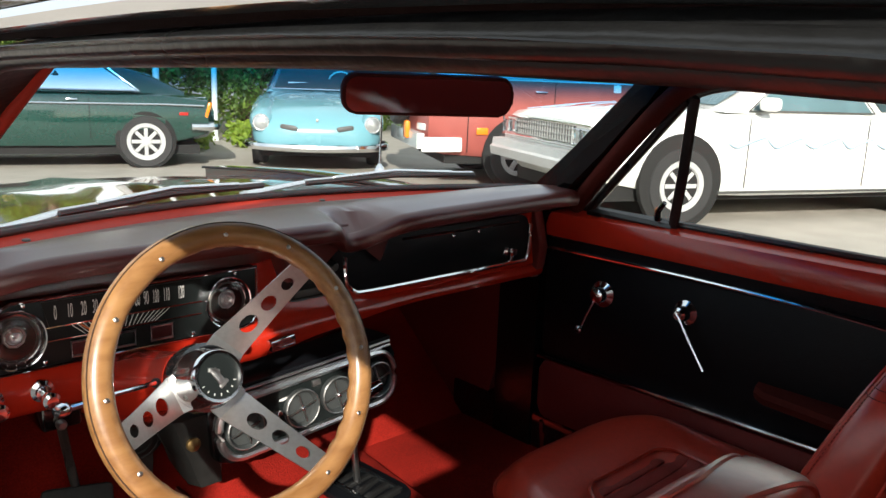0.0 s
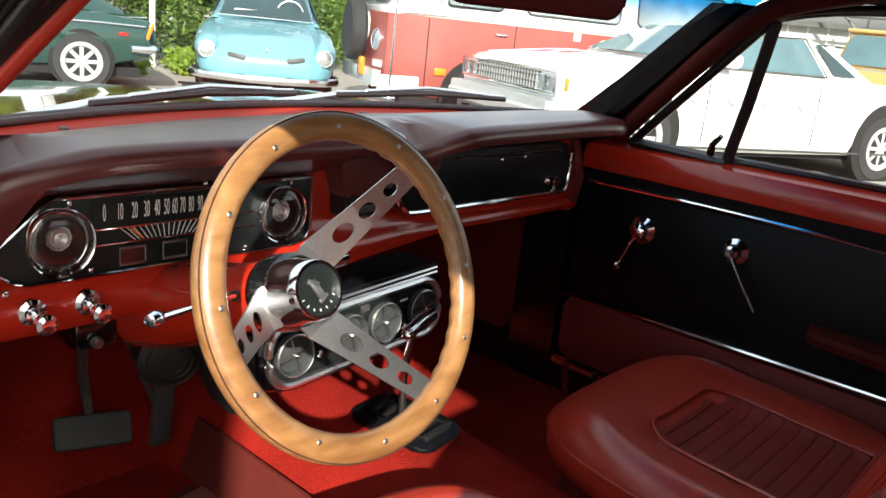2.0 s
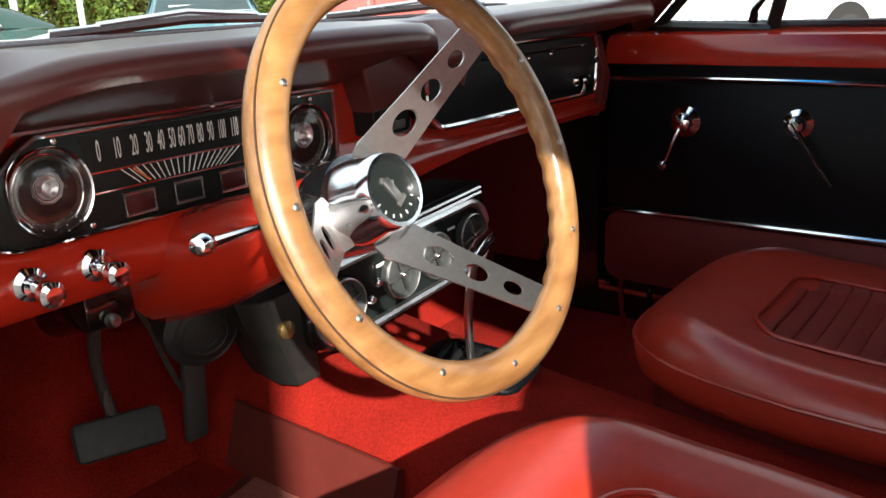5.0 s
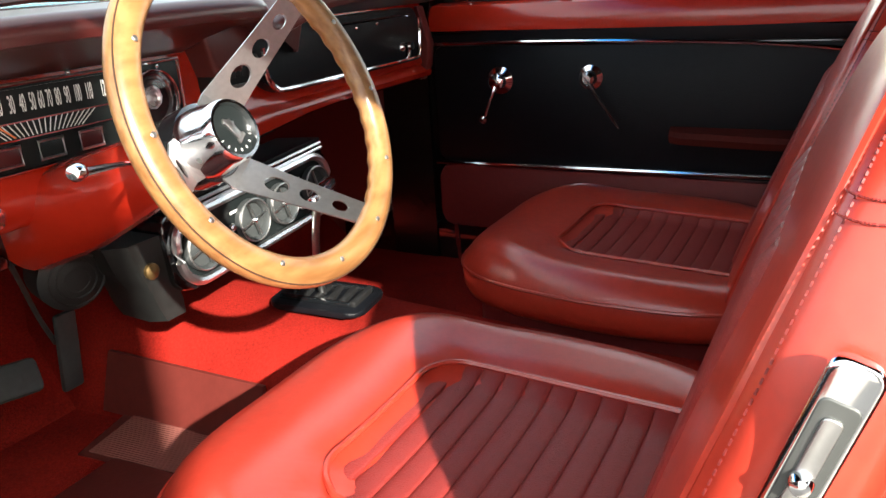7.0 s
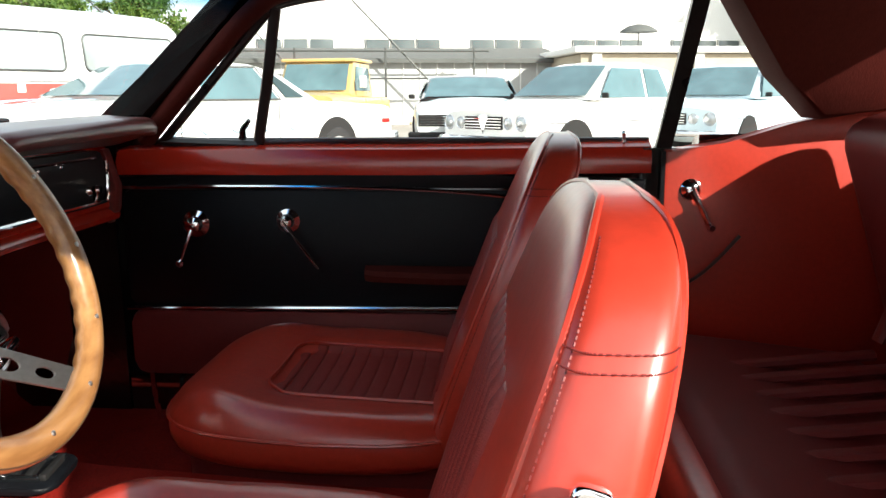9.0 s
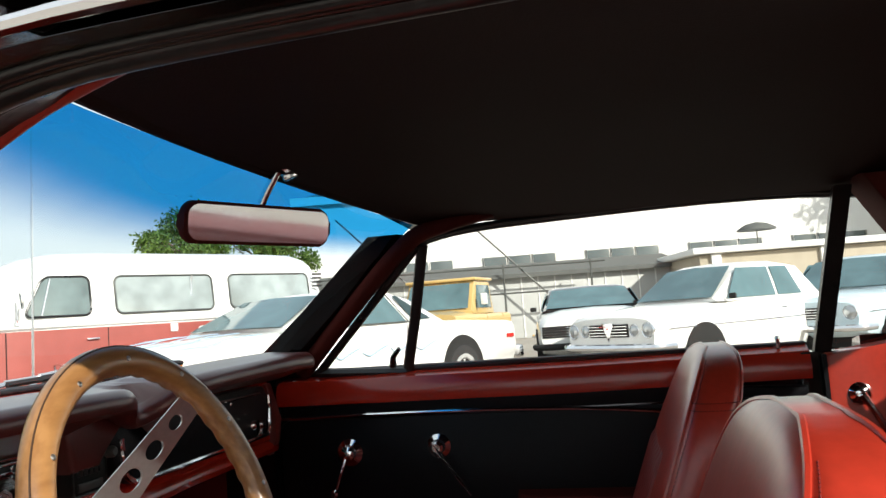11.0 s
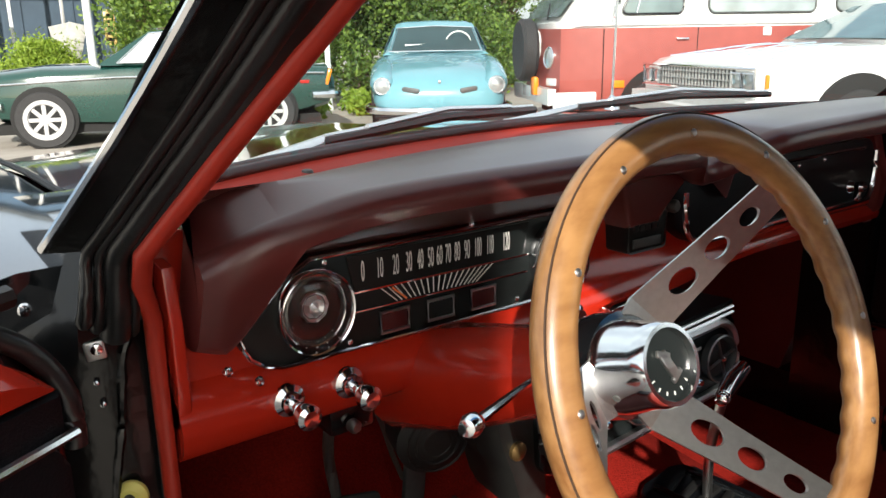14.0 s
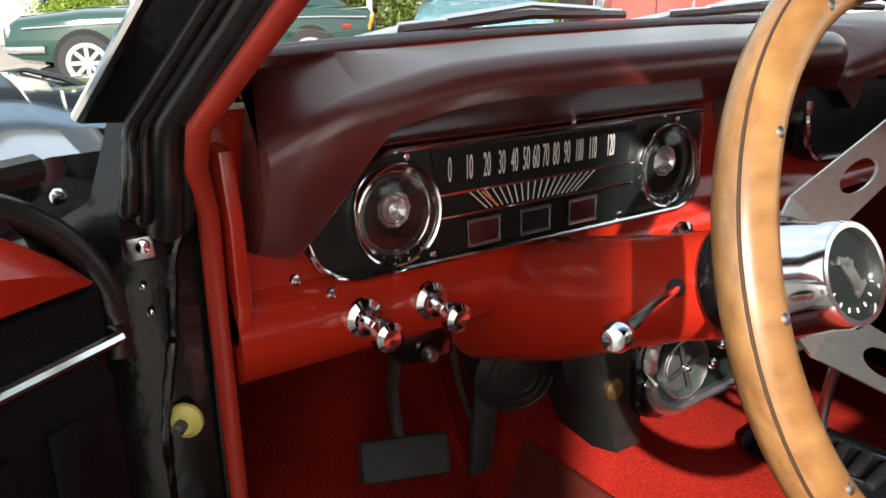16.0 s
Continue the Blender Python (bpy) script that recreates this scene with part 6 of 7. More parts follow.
# ---- red and white camper bus ----
def camper_bus(m):
    c = thing("camper_bus", "faded red and white camper bus with spare wheel in front", "bus", m)
    low = []
    for x, w, zb in ((-2.18, 0.72, 0.42), (-2.10, 0.80, 0.36), (-1.6, 0.86, 0.32), (0.0, 0.86, 0.32), (1.6, 0.86, 0.32), (2.02, 0.83, 0.34), (2.18, 0.74, 0.38), (2.235, 0.55, 0.42)):
        half = [(0, zb), (w * 0.9, zb), (w * 0.98, zb + 0.08), (w, 0.7), (w, 1.14), (0, 1.15)]
        low.append([(x, y, z) for y, z in half] + [(x, -y, z) for y, z in half[-2:0:-1]])
    part("lower_body", loft(low), BUS_RED, c, "faded red lower body")
    up = []
    for z, k, fx, rx in ((1.14, 1.0, 2.225, -2.17), (1.20, 1.012, 2.235, -2.185), (1.23, 0.995, 2.19, -2.17), (1.45, 0.97, 2.02, -2.13), (1.68, 0.93, 1.82, -2.06), (1.76, 0.91, 1.74, -2.02), (1.84, 0.86, 1.60, -1.94), (1.91, 0.72, 1.35, -1.80), (1.945, 0.45, 0.95, -1.5), (1.95, 0.2, 0.5, -1.0)):
        w = 0.86 * k
        ring = []
        for j in range(40):
            a = 2 * math.pi * j / 40
            cx, hx = (fx + rx) / 2, (fx - rx) / 2
            ca, sa = math.cos(a), math.sin(a)
            ring.append((cx + hx * math.copysign(abs(ca) ** 0.30, ca), w * math.copysign(abs(sa) ** 0.30, sa), z))
        up.append(ring)
    part("upper_body", loft(up), WHITE_PAINT, c, "white upper body and roof")
    lean = 0.13
    for s in (1, -1):
        for x0, x1 in ((0.98, 1.62), (-0.40, 0.72), (-1.75, -0.62)):
            po = rounded(x0, 1.27, x1, 1.66, 0.07)
            if x0 > 0.9:
                po = [(x - 0.5 * (z - 1.27) * (1 if x > 1.4 else 0), z) for x, z in po]
            part("side_window", side_pane(po, s, 0.862, 1.23, lean), BUS_GLASS if x0 < 0.9 else BUS_SCREEN, c, "curtained side window" if x0 < 0.9 else "")
            part("window_seal", tube([(x, s * (0.868 - lean * (z - 1.23)), z) for x, z in po], 0.012, 6, closed=True), RUBBER if x0 > 0.9 else CHASSIS, c)
        part("quarter_bar", tube([(1.46, s * 0.862, 1.28), (1.36, s * 0.815, 1.64)], 0.012, 6), CHROME, c)
        part("slider_bar", boxed((0.018, 0.016, 0.38), (-0.15 + 0.02, s * 0.838, 1.465), (s * -7, 0, 0)), CHROME, c)
        for k in range(4):
            part("air_louvre", boxed((0.14, 0.02, 0.022), (-1.90, s * 0.822, 1.50 + 0.05 * k), (0, 0, 0), 0.004), UNDER, c)
        part("belt_moulding", tube([(-2.1, s * 0.83, 1.175), (-1.5, s * 0.875, 1.175), (1.6, s * 0.875, 1.175), (2.08, s * 0.835, 1.175)], 0.014, 6), WHITE_PAINT, c)
        lamp(c, (2.245, s * 0.54, 0.86), (1, s * 0.22, 0.05), 0.098)
        part("indicator", boxed((0.03, 0.19, 0.075), (2.228, s * 0.58, 0.62), (0, 0, s * 14), 0.012), WHITE_GLARE, c, "pale front indicator")
        part("side_marker", boxed((0.13, 0.02, 0.075), (1.62, s * 0.866, 0.60), bevel=0.01), AMBER, c, "amber side marker")
        part("door_gap", boxed((0.008, 0.005, 0.76), (0.82, s * 0.8605, 0.76)), UNDER, c)
        part("door_gap", boxed((0.008, 0.005, 0.76), (1.78, s * 0.8605, 0.76)), UNDER, c)
        part("door_handle", boxed((0.13, 0.03, 0.022), (0.98, s * 0.875, 1.03), bevel=0.008), CHROME, c)
        part("fuel_badge", boxed((0.085, 0.012, 0.085), (0.10, s * 0.866, 1.09), bevel=0.01), WHITE_PAINT, c, "white flap on the side")
        part("mirror_arm", tube([(1.66, s * 0.86, 1.20), (1.72, s * 0.97, 1.25), (1.70, s * 0.99, 1.36)], 0.009, 6), CHROME, c)
        part("side_mirror", boxed((0.03, 0.12, 0.16), (1.69, s * 0.99, 1.42), bevel=0.012), CHROME, c)
        for x in (-1.2, 1.2):
            arch(c, (x, s * 0.858, 0.36), s, 0.40)
            wheel_of(c, "wheel", (x, s * 0.80, 0.33), s, 0.33, 0.17, 0.20, 6)
    wsn = loft([[(2.20, -0.74, 1.26), (2.245, 0, 1.26), (2.20, 0.74, 1.26)], [(2.03, -0.72, 1.48), (2.075, 0, 1.48), (2.03, 0.72, 1.48)], [(1.86, -0.68, 1.68), (1.91, 0, 1.69), (1.86, 0.68, 1.68)]], closed=False)
    part("windscreen", wsn, BUS_SCREEN, c)
    part("screen_wiper", tube([(2.25, 0.45, 1.24), (2.17, 0.25, 1.40)], 0.008, 6), UNDER, c)
    part("front_bumper", loft([[(x, y, z) for z, x in ((0.40, 2.26), (0.40, 2.32), (0.56, 2.32), (0.56, 2.24))] for y in (-0.82, -0.4, 0.0, 0.4, 0.82)]), WHITE_PAINT, c, "white bumper")
    for s in (1, -1):
        part("bumper_end", boxed((0.46, 0.05, 0.16), (2.06, s * 0.86, 0.45), (0, 0, s * 8), 0.02), WHITE_PAINT, c, "white bumper end step")
    part("orange_corner", boxed((0.06, 0.14, 0.19), (2.335, 0.30, 0.57), bevel=0.02), AMBER, c, "orange reflector on the bumper")
    part("number_plate", boxed((0.015, 0.42, 0.11), (2.335, -0.05, 0.50), bevel=0.005), WHITE_GLARE, c, "pale plate")
    part("underbody", boxed((4.0, 1.5, 0.12), (0, 0, 0.30)), UNDER, c)
    sp = part("spare_wheel", lathe([(0.20, -0.08), (0.30, -0.085), (0.33, -0.05), (0.33, 0.05), (0.30, 0.085), (0.20, 0.08)], aim((2.36, -0.05, 0.93), (1, 0, 0)), 36), TYRE, c, "spare wheel mounted on the front")
    part("rim", lathe([(0.205, 0.03), (0.205, 0.075), (0.17, 0.06), (0.06, 0.05), (0.05, 0.07), (0.001, 0.07)], aim((2.36, -0.05, 0.93), (1, 0, 0)), 28), RIM_SILVER, sp)
    part("front_emblem", tube(ring_of(0.15, 28, aim((2.245, 0, 0.98), (1, 0, 0))), 0.012, 6, closed=True), WHITE_PAINT, c)
    return c


# ---- white coupe utility with blue flames ----
def white_utility(m):
    c = thing("coupe_utility", "white coupe utility with blue flame striping and quad headlights", "car", m)
    part("body", body_loft([(-2.72, 0.82, 0.42, 0.78, 0.80), (-2.64, 0.88, 0.34, 0.88, 0.90), (-1.6, 0.91, 0.20, 0.93, 0.95), (0.0, 0.915, 0.18, 0.93, 0.97), (0.9, 0.91, 0.18, 0.91, 0.99), (1.7, 0.90, 0.21, 0.88, 0.95), (2.35, 0.88, 0.32, 0.84, 0.90), (2.43, 0.86, 0.40, 0.80, 0.845)]), WHITE_PAINT, c)
    part("cabin", cabin_loft([(-1.30, 0.80, 0.92, 0.70, 0.95), (-0.85, 0.80, 0.93, 0.60, 1.24), (-0.45, 0.80, 0.93, 0.60, 1.33), (0.10, 0.80, 0.93, 0.60, 1.34), (0.40, 0.80, 0.93, 0.59, 1.31), (1.12, 0.80, 0.95, 0.70, 1.0)]), WHITE_PAINT, c)
    ws_ = loft([[(1.12, -0.70, 1.0), (1.18, 0, 1.01), (1.12, 0.70, 1.0)], [(0.50, -0.555, 1.285), (0.55, 0, 1.30), (0.50, 0.555, 1.285)]], closed=False)
    bmesh.ops.translate(ws_, vec=(0.02, 0, 0.01), verts=ws_.verts)
    part("windscreen", ws_, WHITE_GLARE2, c, "reflecting windscreen")
    for s in (1, -1):
        part("side_window", side_pane([(-0.55, 0.975), (0.82, 0.975), (0.38, 1.265), (-0.35, 1.285)], s, 0.815, 0.93, 0.48), WHITE_GLARE2, c, "reflecting side window")
        part("window_trim", tube([(x, s * (0.824 - 0.48 * (z - 0.93)), z) for x, z in ((-0.58, 0.968), (0.86, 0.968), (0.39, 1.275), (-0.37, 1.295))], 0.010, 6, closed=True), CHASSIS, c)
        part("rear_quarter_glass", side_pane([(-1.0, 0.985), (-0.68, 0.985), (-0.5, 1.26), (-0.56, 1.26)], s, 0.815, 0.93, 0.48), CAR_GLASS, c)
        part("door_mirror", boxed((0.14, 0.17, 0.12), (0.75, s * 0.93, 1.03), bevel=0.045, seg=3), WHITE_PAINT, c, "white door mirror")
        part("door_gap", boxed((0.008, 0.005, 0.62), (0.92, s * 0.9125, 0.62)), GRILLE_GREY, c)
        part("door_gap", boxed((0.008, 0.005, 0.62), (-0.42, s * 0.9155, 0.62)), GRILLE_GREY, c)
        part("lower_moulding", tube([(-2.3, s * 0.885, 0.32), (-1.5, s * 0.913, 0.27), (1.2, s * 0.913, 0.27)], 0.012, 6), CHASSIS, c)
        part("side_marker", boxed((0.16, 0.012, 0.05), (-2.50, s * 0.893, 0.70), bevel=0.004), RED_LENS, c, "red side marker")
        part("front_marker", boxed((0.03, 0.02, 0.10), (2.36, s * 0.878, 0.72), bevel=0.004), AMBER, c)
        for k in range(2):
            h = part("headlight", boxed((0.03, 0.135, 0.115), (2.435, s * (0.77 - 0.155 * k), 0.715), bevel=0.012), LENS_CLEAR, c, "square headlight")
            part("lamp_frame", tube([(2.452, s * (0.77 - 0.155 * k) + a, 0.715 + b) for a, b in ((-0.072, -0.062), (0.072, -0.062), (0.072, 0.062), (-0.072, 0.062))], 0.007, 6, closed=True), CHROME, h)
        for i in range(5):
            x0 = 1.15 - 0.42 * i
            fl = smooth_line([(x0, s * 0.922, 0.70 + 0.03 * (i % 2)), (x0 - 0.10, s * 0.924, 0.66), (x0 - 0.20, s * 0.924, 0.69), (x0 - 0.32, s * 0.924, 0.73), (x0 - 0.42, s * 0.922, 0.75)], 4)
            part("flame_stripe", tube(fl, [0.004 + 0.008 * math.sin(math.pi * k / (len(fl) - 1)) for k in range(len(fl))], 6, flat=1.0), BLUE_STRIPE, c, "blue painted flame")
        for x in (-1.42, 1.58):
            arch(c, (x, s * 0.910, 0.36), s, 0.41)
            wheel_of(c, "wheel", (x, s * 0.82, 0.33), s, 0.33, 0.22, 0.215, 8)
    for i in range(6):
        y = 0.75 - 0.3 * i
        fl = smooth_line([(2.25, y, 0.90), (2.0, y + 0.06, 0.925), (1.75, y - 0.04, 0.955), (1.45, y + 0.03, 0.975)], 4)
        fl = [Vector((p.x, p.y, p.z + 0.012 - 0.05 * (abs(p.y) / 0.9) ** 3)) for p in fl]
        part("bonnet_flame", tube(fl, 0.010, 6, flat=0.5), BLUE_STRIPE, c, "blue painted flame")
    g = part("grille", boxed((0.04, 1.16, 0.20), (2.425, 0, 0.715), bevel=0.01), GRILLE_GREY, c, "grey grille with upright bars")
    for k in range(23):
        part("grille_bar", boxed((0.012, 0.014, 0.19), (2.45, -0.55 + 0.05 * k, 0.715)), GRILLE_BAR, g)
    for z in (0.66, 0.715, 0.77):
        part("grille_slat", boxed((0.010, 1.14, 0.008), (2.455, 0, z)), GRILLE_BAR, g)
    part("grille_frame", tube([(2.452, y, z) for y, z in ((-0.86, 0.635), (0.86, 0.635), (0.86, 0.81), (-0.86, 0.81))], 0.012, 6, closed=True), CHROME, c)
    part("front_bumper", loft([[(x, y, z) for z, x in ((0.40, 2.46), (0.42, 2.56), (0.50, 2.575), (0.52, 2.55), (0.585, 2.545), (0.59, 2.44))] for y in (-0.90, -0.5, 0, 0.5, 0.90)]), RIM_SILVER, c, "dull chrome bumper")
    for s in (1, -1):
        part("bumper_end", boxed((0.34, 0.06, 0.17), (2.36, s * 0.895, 0.495), bevel=0.02), RIM_SILVER, c)
    part("tailgate", boxed((0.03, 1.5, 0.36), (-2.71, 0, 0.70), bevel=0.01), WHITE_PAINT, c)
    part("rear_bumper", boxed((0.10, 1.78, 0.16), (-2.77, 0, 0.48), bevel=0.03), CHROME, c, "chrome bumper")
    part("underbody", boxed((4.6, 1.6, 0.14), (0, 0, 0.26)), UNDER, c)
    return c


WHITE_GLARE2 = material("pale_reflecting_glass", (0.09, 0.16, 0.18), 0.04, vary=0.3, grain=3, blotch=2, spec=0.6)


# ---- simpler sedans further off ----
def saloon(m, label, name, paint, roof_paint, length=4.3, width=1.62, height=1.42, wagon=False, grille=UNDER, round_lamps=True, hood=0.95):
    c = thing(name, label, "car", m)
    L, W = length / 2, width / 2
    part("body", body_loft([(-L, W * 0.9, 0.40, 0.78, 0.80), (-L + 0.1, W * 0.95, 0.34, 0.86, 0.89), (-L * 0.55, W, 0.24, 0.92, 0.95), (L * 0.2, W, 0.24, 0.90, 0.96), (L * 0.6, W * 0.99, 0.26, 0.86, hood), (L - 0.08, W * 0.95, 0.34, 0.80, hood - 0.08), (L, W * 0.92, 0.40, 0.76, hood - 0.13)]), paint, c)
    b = -L * (0.9 if wagon else 0.55)
    part("cabin", cabin_loft([(b - (0.06 if wagon else 0.30), W * 0.86, 0.90, W * 0.78, 0.94), (b + 0.12, W * 0.9, 0.92, W * 0.72, height - 0.06), (b + 0.6, W * 0.9, 0.92, W * 0.72, height), (L * 0.02, W * 0.9, 0.92, W * 0.72, height), (L * 0.12, W * 0.9, 0.92, W * 0.71, height - 0.04), (L * 0.42, W * 0.9, 0.93, W * 0.80, 0.97)]), roof_paint, c)
    ws_ = loft([[(L * 0.42, -W * 0.80, 0.975), (L * 0.445, 0, 0.98), (L * 0.42, W * 0.80, 0.975)], [(L * 0.15, -W * 0.66, height - 0.06), (L * 0.165, 0, height - 0.045), (L * 0.15, W * 0.66, height - 0.06)]], closed=False)
    bmesh.ops.translate(ws_, vec=(0.015, 0, 0.012), verts=ws_.verts)
    part("windscreen", ws_, WHITE_GLARE2, c)
    lean = 0.18 * W / (height - 0.92)
    splits = [(b + 0.25, L * 0.02 - 0.42), (L * 0.02 - 0.36, L * 0.33)] + ([(b + 0.02, b + 0.2)] if wagon else [])
    for s in (1, -1):
        for x0, x1 in splits:
            po = [(x0, 0.96), (x1, 0.96), (x1 - (0.36 if x1 > L * 0.2 else 0.0), height - 0.08), (x0 + (0.16 if x0 < b + 0.3 and not wagon else 0.0), height - 0.08)]
            part("side_window", side_pane(po, s, W * 0.915, 0.92, lean), WHITE_GLARE2, c)
        part("door_handle", boxed((0.11, 0.02, 0.02), (-0.35, s * (W + 0.006), 0.80), bevel=0.005), CHROME, c)
        part("wing_mirror", boxed((0.04, 0.10, 0.07), (L * 0.34, s * (W + 0.02), 0.99), bevel=0.015), UNDER, c)
        part("side_moulding", tube([(-L * 0.95, s * W * 0.985, 0.66), (0, s * (W + 0.008), 0.66), (L * 0.9, s * W * 0.985, 0.66)], 0.008, 6), CHROME, c)
        part("rear_lamp", boxed((0.05, 0.16, 0.12), (-L + 0.02, s * W * 0.75, 0.66), bevel=0.015), RED_LENS, c)
        if round_lamps:
            for k in range(2):
                lamp(c, (L - 0.005, s * W * (0.80 - 0.27 * k), 0.66), (1, 0, 0), 0.085 if k == 0 else 0.07)
        for x in (-L * 0.58, L * 0.60):
            arch(c, (x, s * (W - 0.004), 0.34), s, 0.36)
            wheel_of(c, "wheel", (x, s * (W - 0.09), 0.30), s, 0.30, 0.16, 0.18, 6)
    gr = part("grille", boxed((0.03, width * (0.42 if round_lamps else 0.9), 0.16), (L, 0, 0.66), bevel=0.01), grille, c, "dark grille")
    for k in range(4):
        part("grille_bar", boxed((0.01, width * (0.40 if round_lamps else 0.88), 0.008), (L + 0.016, 0, 0.605 + 0.036 * k)), CHROME, gr)
    if round_lamps:
        part("grille_shield", prism([(-0.10, 0.10), (0.10, 0.10), (0.0, -0.14)], L + 0.004, L + 0.02, "x", 0.004), CHROME, gr).matrix_local = pose(0, 0, 0.66)
    part("front_bumper", tube(smooth_line([(L - 0.25, W + 0.02, 0.46), (L + 0.06, W * 0.9, 0.46), (L + 0.12, 0, 0.46), (L + 0.06, -W * 0.9, 0.46), (L - 0.25, -W - 0.02, 0.46)]), 0.045, 8), CHROME if round_lamps else UNDER, c, "bumper")
    part("rear_bumper", tube(smooth_line([(-L + 0.25, W + 0.02, 0.48), (-L - 0.06, W * 0.9, 0.48), (-L - 0.06, -W * 0.9, 0.48), (-L + 0.25, -W - 0.02, 0.48)]), 0.045, 8), CHROME, c)
    part("underbody", boxed((length * 0.9, width * 0.85, 0.14), (0, 0, 0.26)), UNDER, c)
    return c


def off_roader(m):
    c = thing("pickup_truck", "ochre yellow boxy pickup with white doors", "truck", m)
    part("body", body_loft([(-2.1, 0.84, 0.5, 0.98, 1.0), (0.4, 0.86, 0.5, 1.0, 1.02), (1.3, 0.84, 0.5, 1.02, 1.10), (2.1, 0.80, 0.5, 0.98, 1.04)]), YELLOW_PAINT, c)
    part("cabin", cabin_loft([(-0.7, 0.80, 1.0, 0.74, 1.10), (-0.62, 0.80, 1.0, 0.74, 1.72), (0.55, 0.80, 1.0, 0.74, 1.74), (0.95, 0.80, 1.02, 0.76, 1.10)]), YELLOW_PAINT, c)
    part("roof", boxed((1.35, 1.62, 0.07), (-0.02, 0, 1.75), bevel=0.03), YELLOW_PAINT, c, "ochre roof")
    wsb_ = loft([[(0.97, -0.70, 1.12), (0.97, 0.70, 1.12)], [(0.63, -0.68, 1.66), (0.63, 0.68, 1.66)]], closed=False)
    bmesh.ops.translate(wsb_, vec=(0.015, 0, 0.01), verts=wsb_.verts)
    part("windscreen", wsb_, WHITE_GLARE2, c)
    for s in (1, -1):
        part("side_window", side_pane([(-0.5, 1.12), (0.70, 1.12), (0.45, 1.62), (-0.5, 1.62)], s, 0.81, 1.0, 0.08), WHITE_GLARE2, c)
        part("door_mirror", boxed((0.05, 0.14, 0.24), (0.75, s * 1.0, 1.30), bevel=0.015), WHITE_PAINT, c)
        for x in (-1.3, 1.35):
            wheel_of(c, "wheel", (x, s * 0.76, 0.38), s, 0.38, 0.20, 0.20, 5)
    part("underbody", boxed((3.8, 1.5, 0.2), (0, 0, 0.45)), UNDER, c)
    return c


green_coupe(place(2.20, 9.16, -0.940, 0.34))
turquoise_coupe(place(5.72, 8.64, -0.57, -0.82))
HX, HY = -0.917, 0.40
camper_bus(place(7.19, 4.99, -0.866, 0.5))
white_utility(place(7.06, 2.80, HX, HY))
saloon(place(10.5, -1.7, -0.72, 0.69), "white four-door saloon with round headlights and dark grille", "saloon_car", WHITE_PAINT, WHITE_PAINT, 4.2, 1.58, 1.43)
saloon(place(12.4, 0.15, -0.93, -0.1), "white coupe with black roof and dark grille", "hardtop_coupe", WHITE_PAINT, BLACK_PAINT, 4.6, 1.75, 1.32, round_lamps=False, hood=0.98)
saloon(place(12.6, -4.2, -0.80, 0.60), "pale blue estate car with roof rails", "estate_car", PALE_BLUE, PALE_BLUE, 4.9, 1.8, 1.46, wagon=True)
off_roader(place(16.3, 3.35, -0.98, 0.1))

# ---- poles ----
POLE = material("white_pole", (0.62, 0.64, 0.64), 0.5, vary=0.12, grain=12)
for x, y, h, r in ((4.05, 10.2, 5.5, 0.045), (5.35, 11.0, 5.5, 0.045), (1.93, 11.3, 4.5, 0.055)):
    p = thing("flag_pole", "slender white painted metal pole", "pole", pose(x, y, 0), "poles")
    part("shaft", lathe([(r * 1.3, 0), (r * 1.3, 0.04), (r, 0.06), (r * 0.8, h), (r * 0.3, h + 0.03)], seg=14), POLE, p)
sl = thing("street_lamp", "tall thin grey street lamp with flat head", "lamp", pose(19.1, 18.9, 0))
part("mast", lathe([(0.07, 0), (0.06, 4), (0.04, 7.3)], seg=12), CHASSIS, sl)
part("head", boxed((0.7, 0.28, 0.10), (-0.25, 0, 7.32), bevel=0.04), CHASSIS, sl)

pil = thing("gate_pillar", "broad white painted square pillar with a grey side", "pillar", pose(3.45, 11.0, 0, 0, 0, -16))
part("shaft", boxed((0.24, 0.16, 4.2), (0, 0, 2.1), bevel=0.01), POLE, pil)
part("side_plate", boxed((0.16, 0.10, 4.1), (0.215, 0.03, 2.05), bevel=0.008), GRILLE_BAR, pil, "grey side plate")

# ---- open shed and stacked boards behind the fastback ----
SHED_BLUE = material("blue_grey_sheet", (0.045, 0.075, 0.11), 0.5, vary=0.25, grain=4, blotch=0.8)
BOARD = material("weathered_board", (0.42, 0.42, 0.40), 0.8, vary=0.3, grain=14, blotch=3)
shed = thing("open_shed", "dark blue-grey sheet metal shed with pale posts", "shed", pose(2.3, 19.6, 0, 0, 0, -8))
part("back_wall", boxed((6.4, 0.08, 3.1), (0, 0.6, 1.55)), SHED_BLUE, shed)
part("roof", boxed((6.8, 2.2, 0.12), (0, 0.0, 3.16), (4, 0, 0), 0.02), SHED_BLUE, shed)
for k in range(7):
    part("post", boxed((0.07, 0.07, 3.1), (-3.0 + 1.0 * k, -0.75, 1.55), bevel=0.01), POLE if k < 4 else GRILLE_BAR, shed)
for k in range(12):
    part("wall_rib", boxed((0.03, 0.03, 3.0), (-3.0 + 0.54 * k, 0.545, 1.5)), SHED_BLUE, shed)
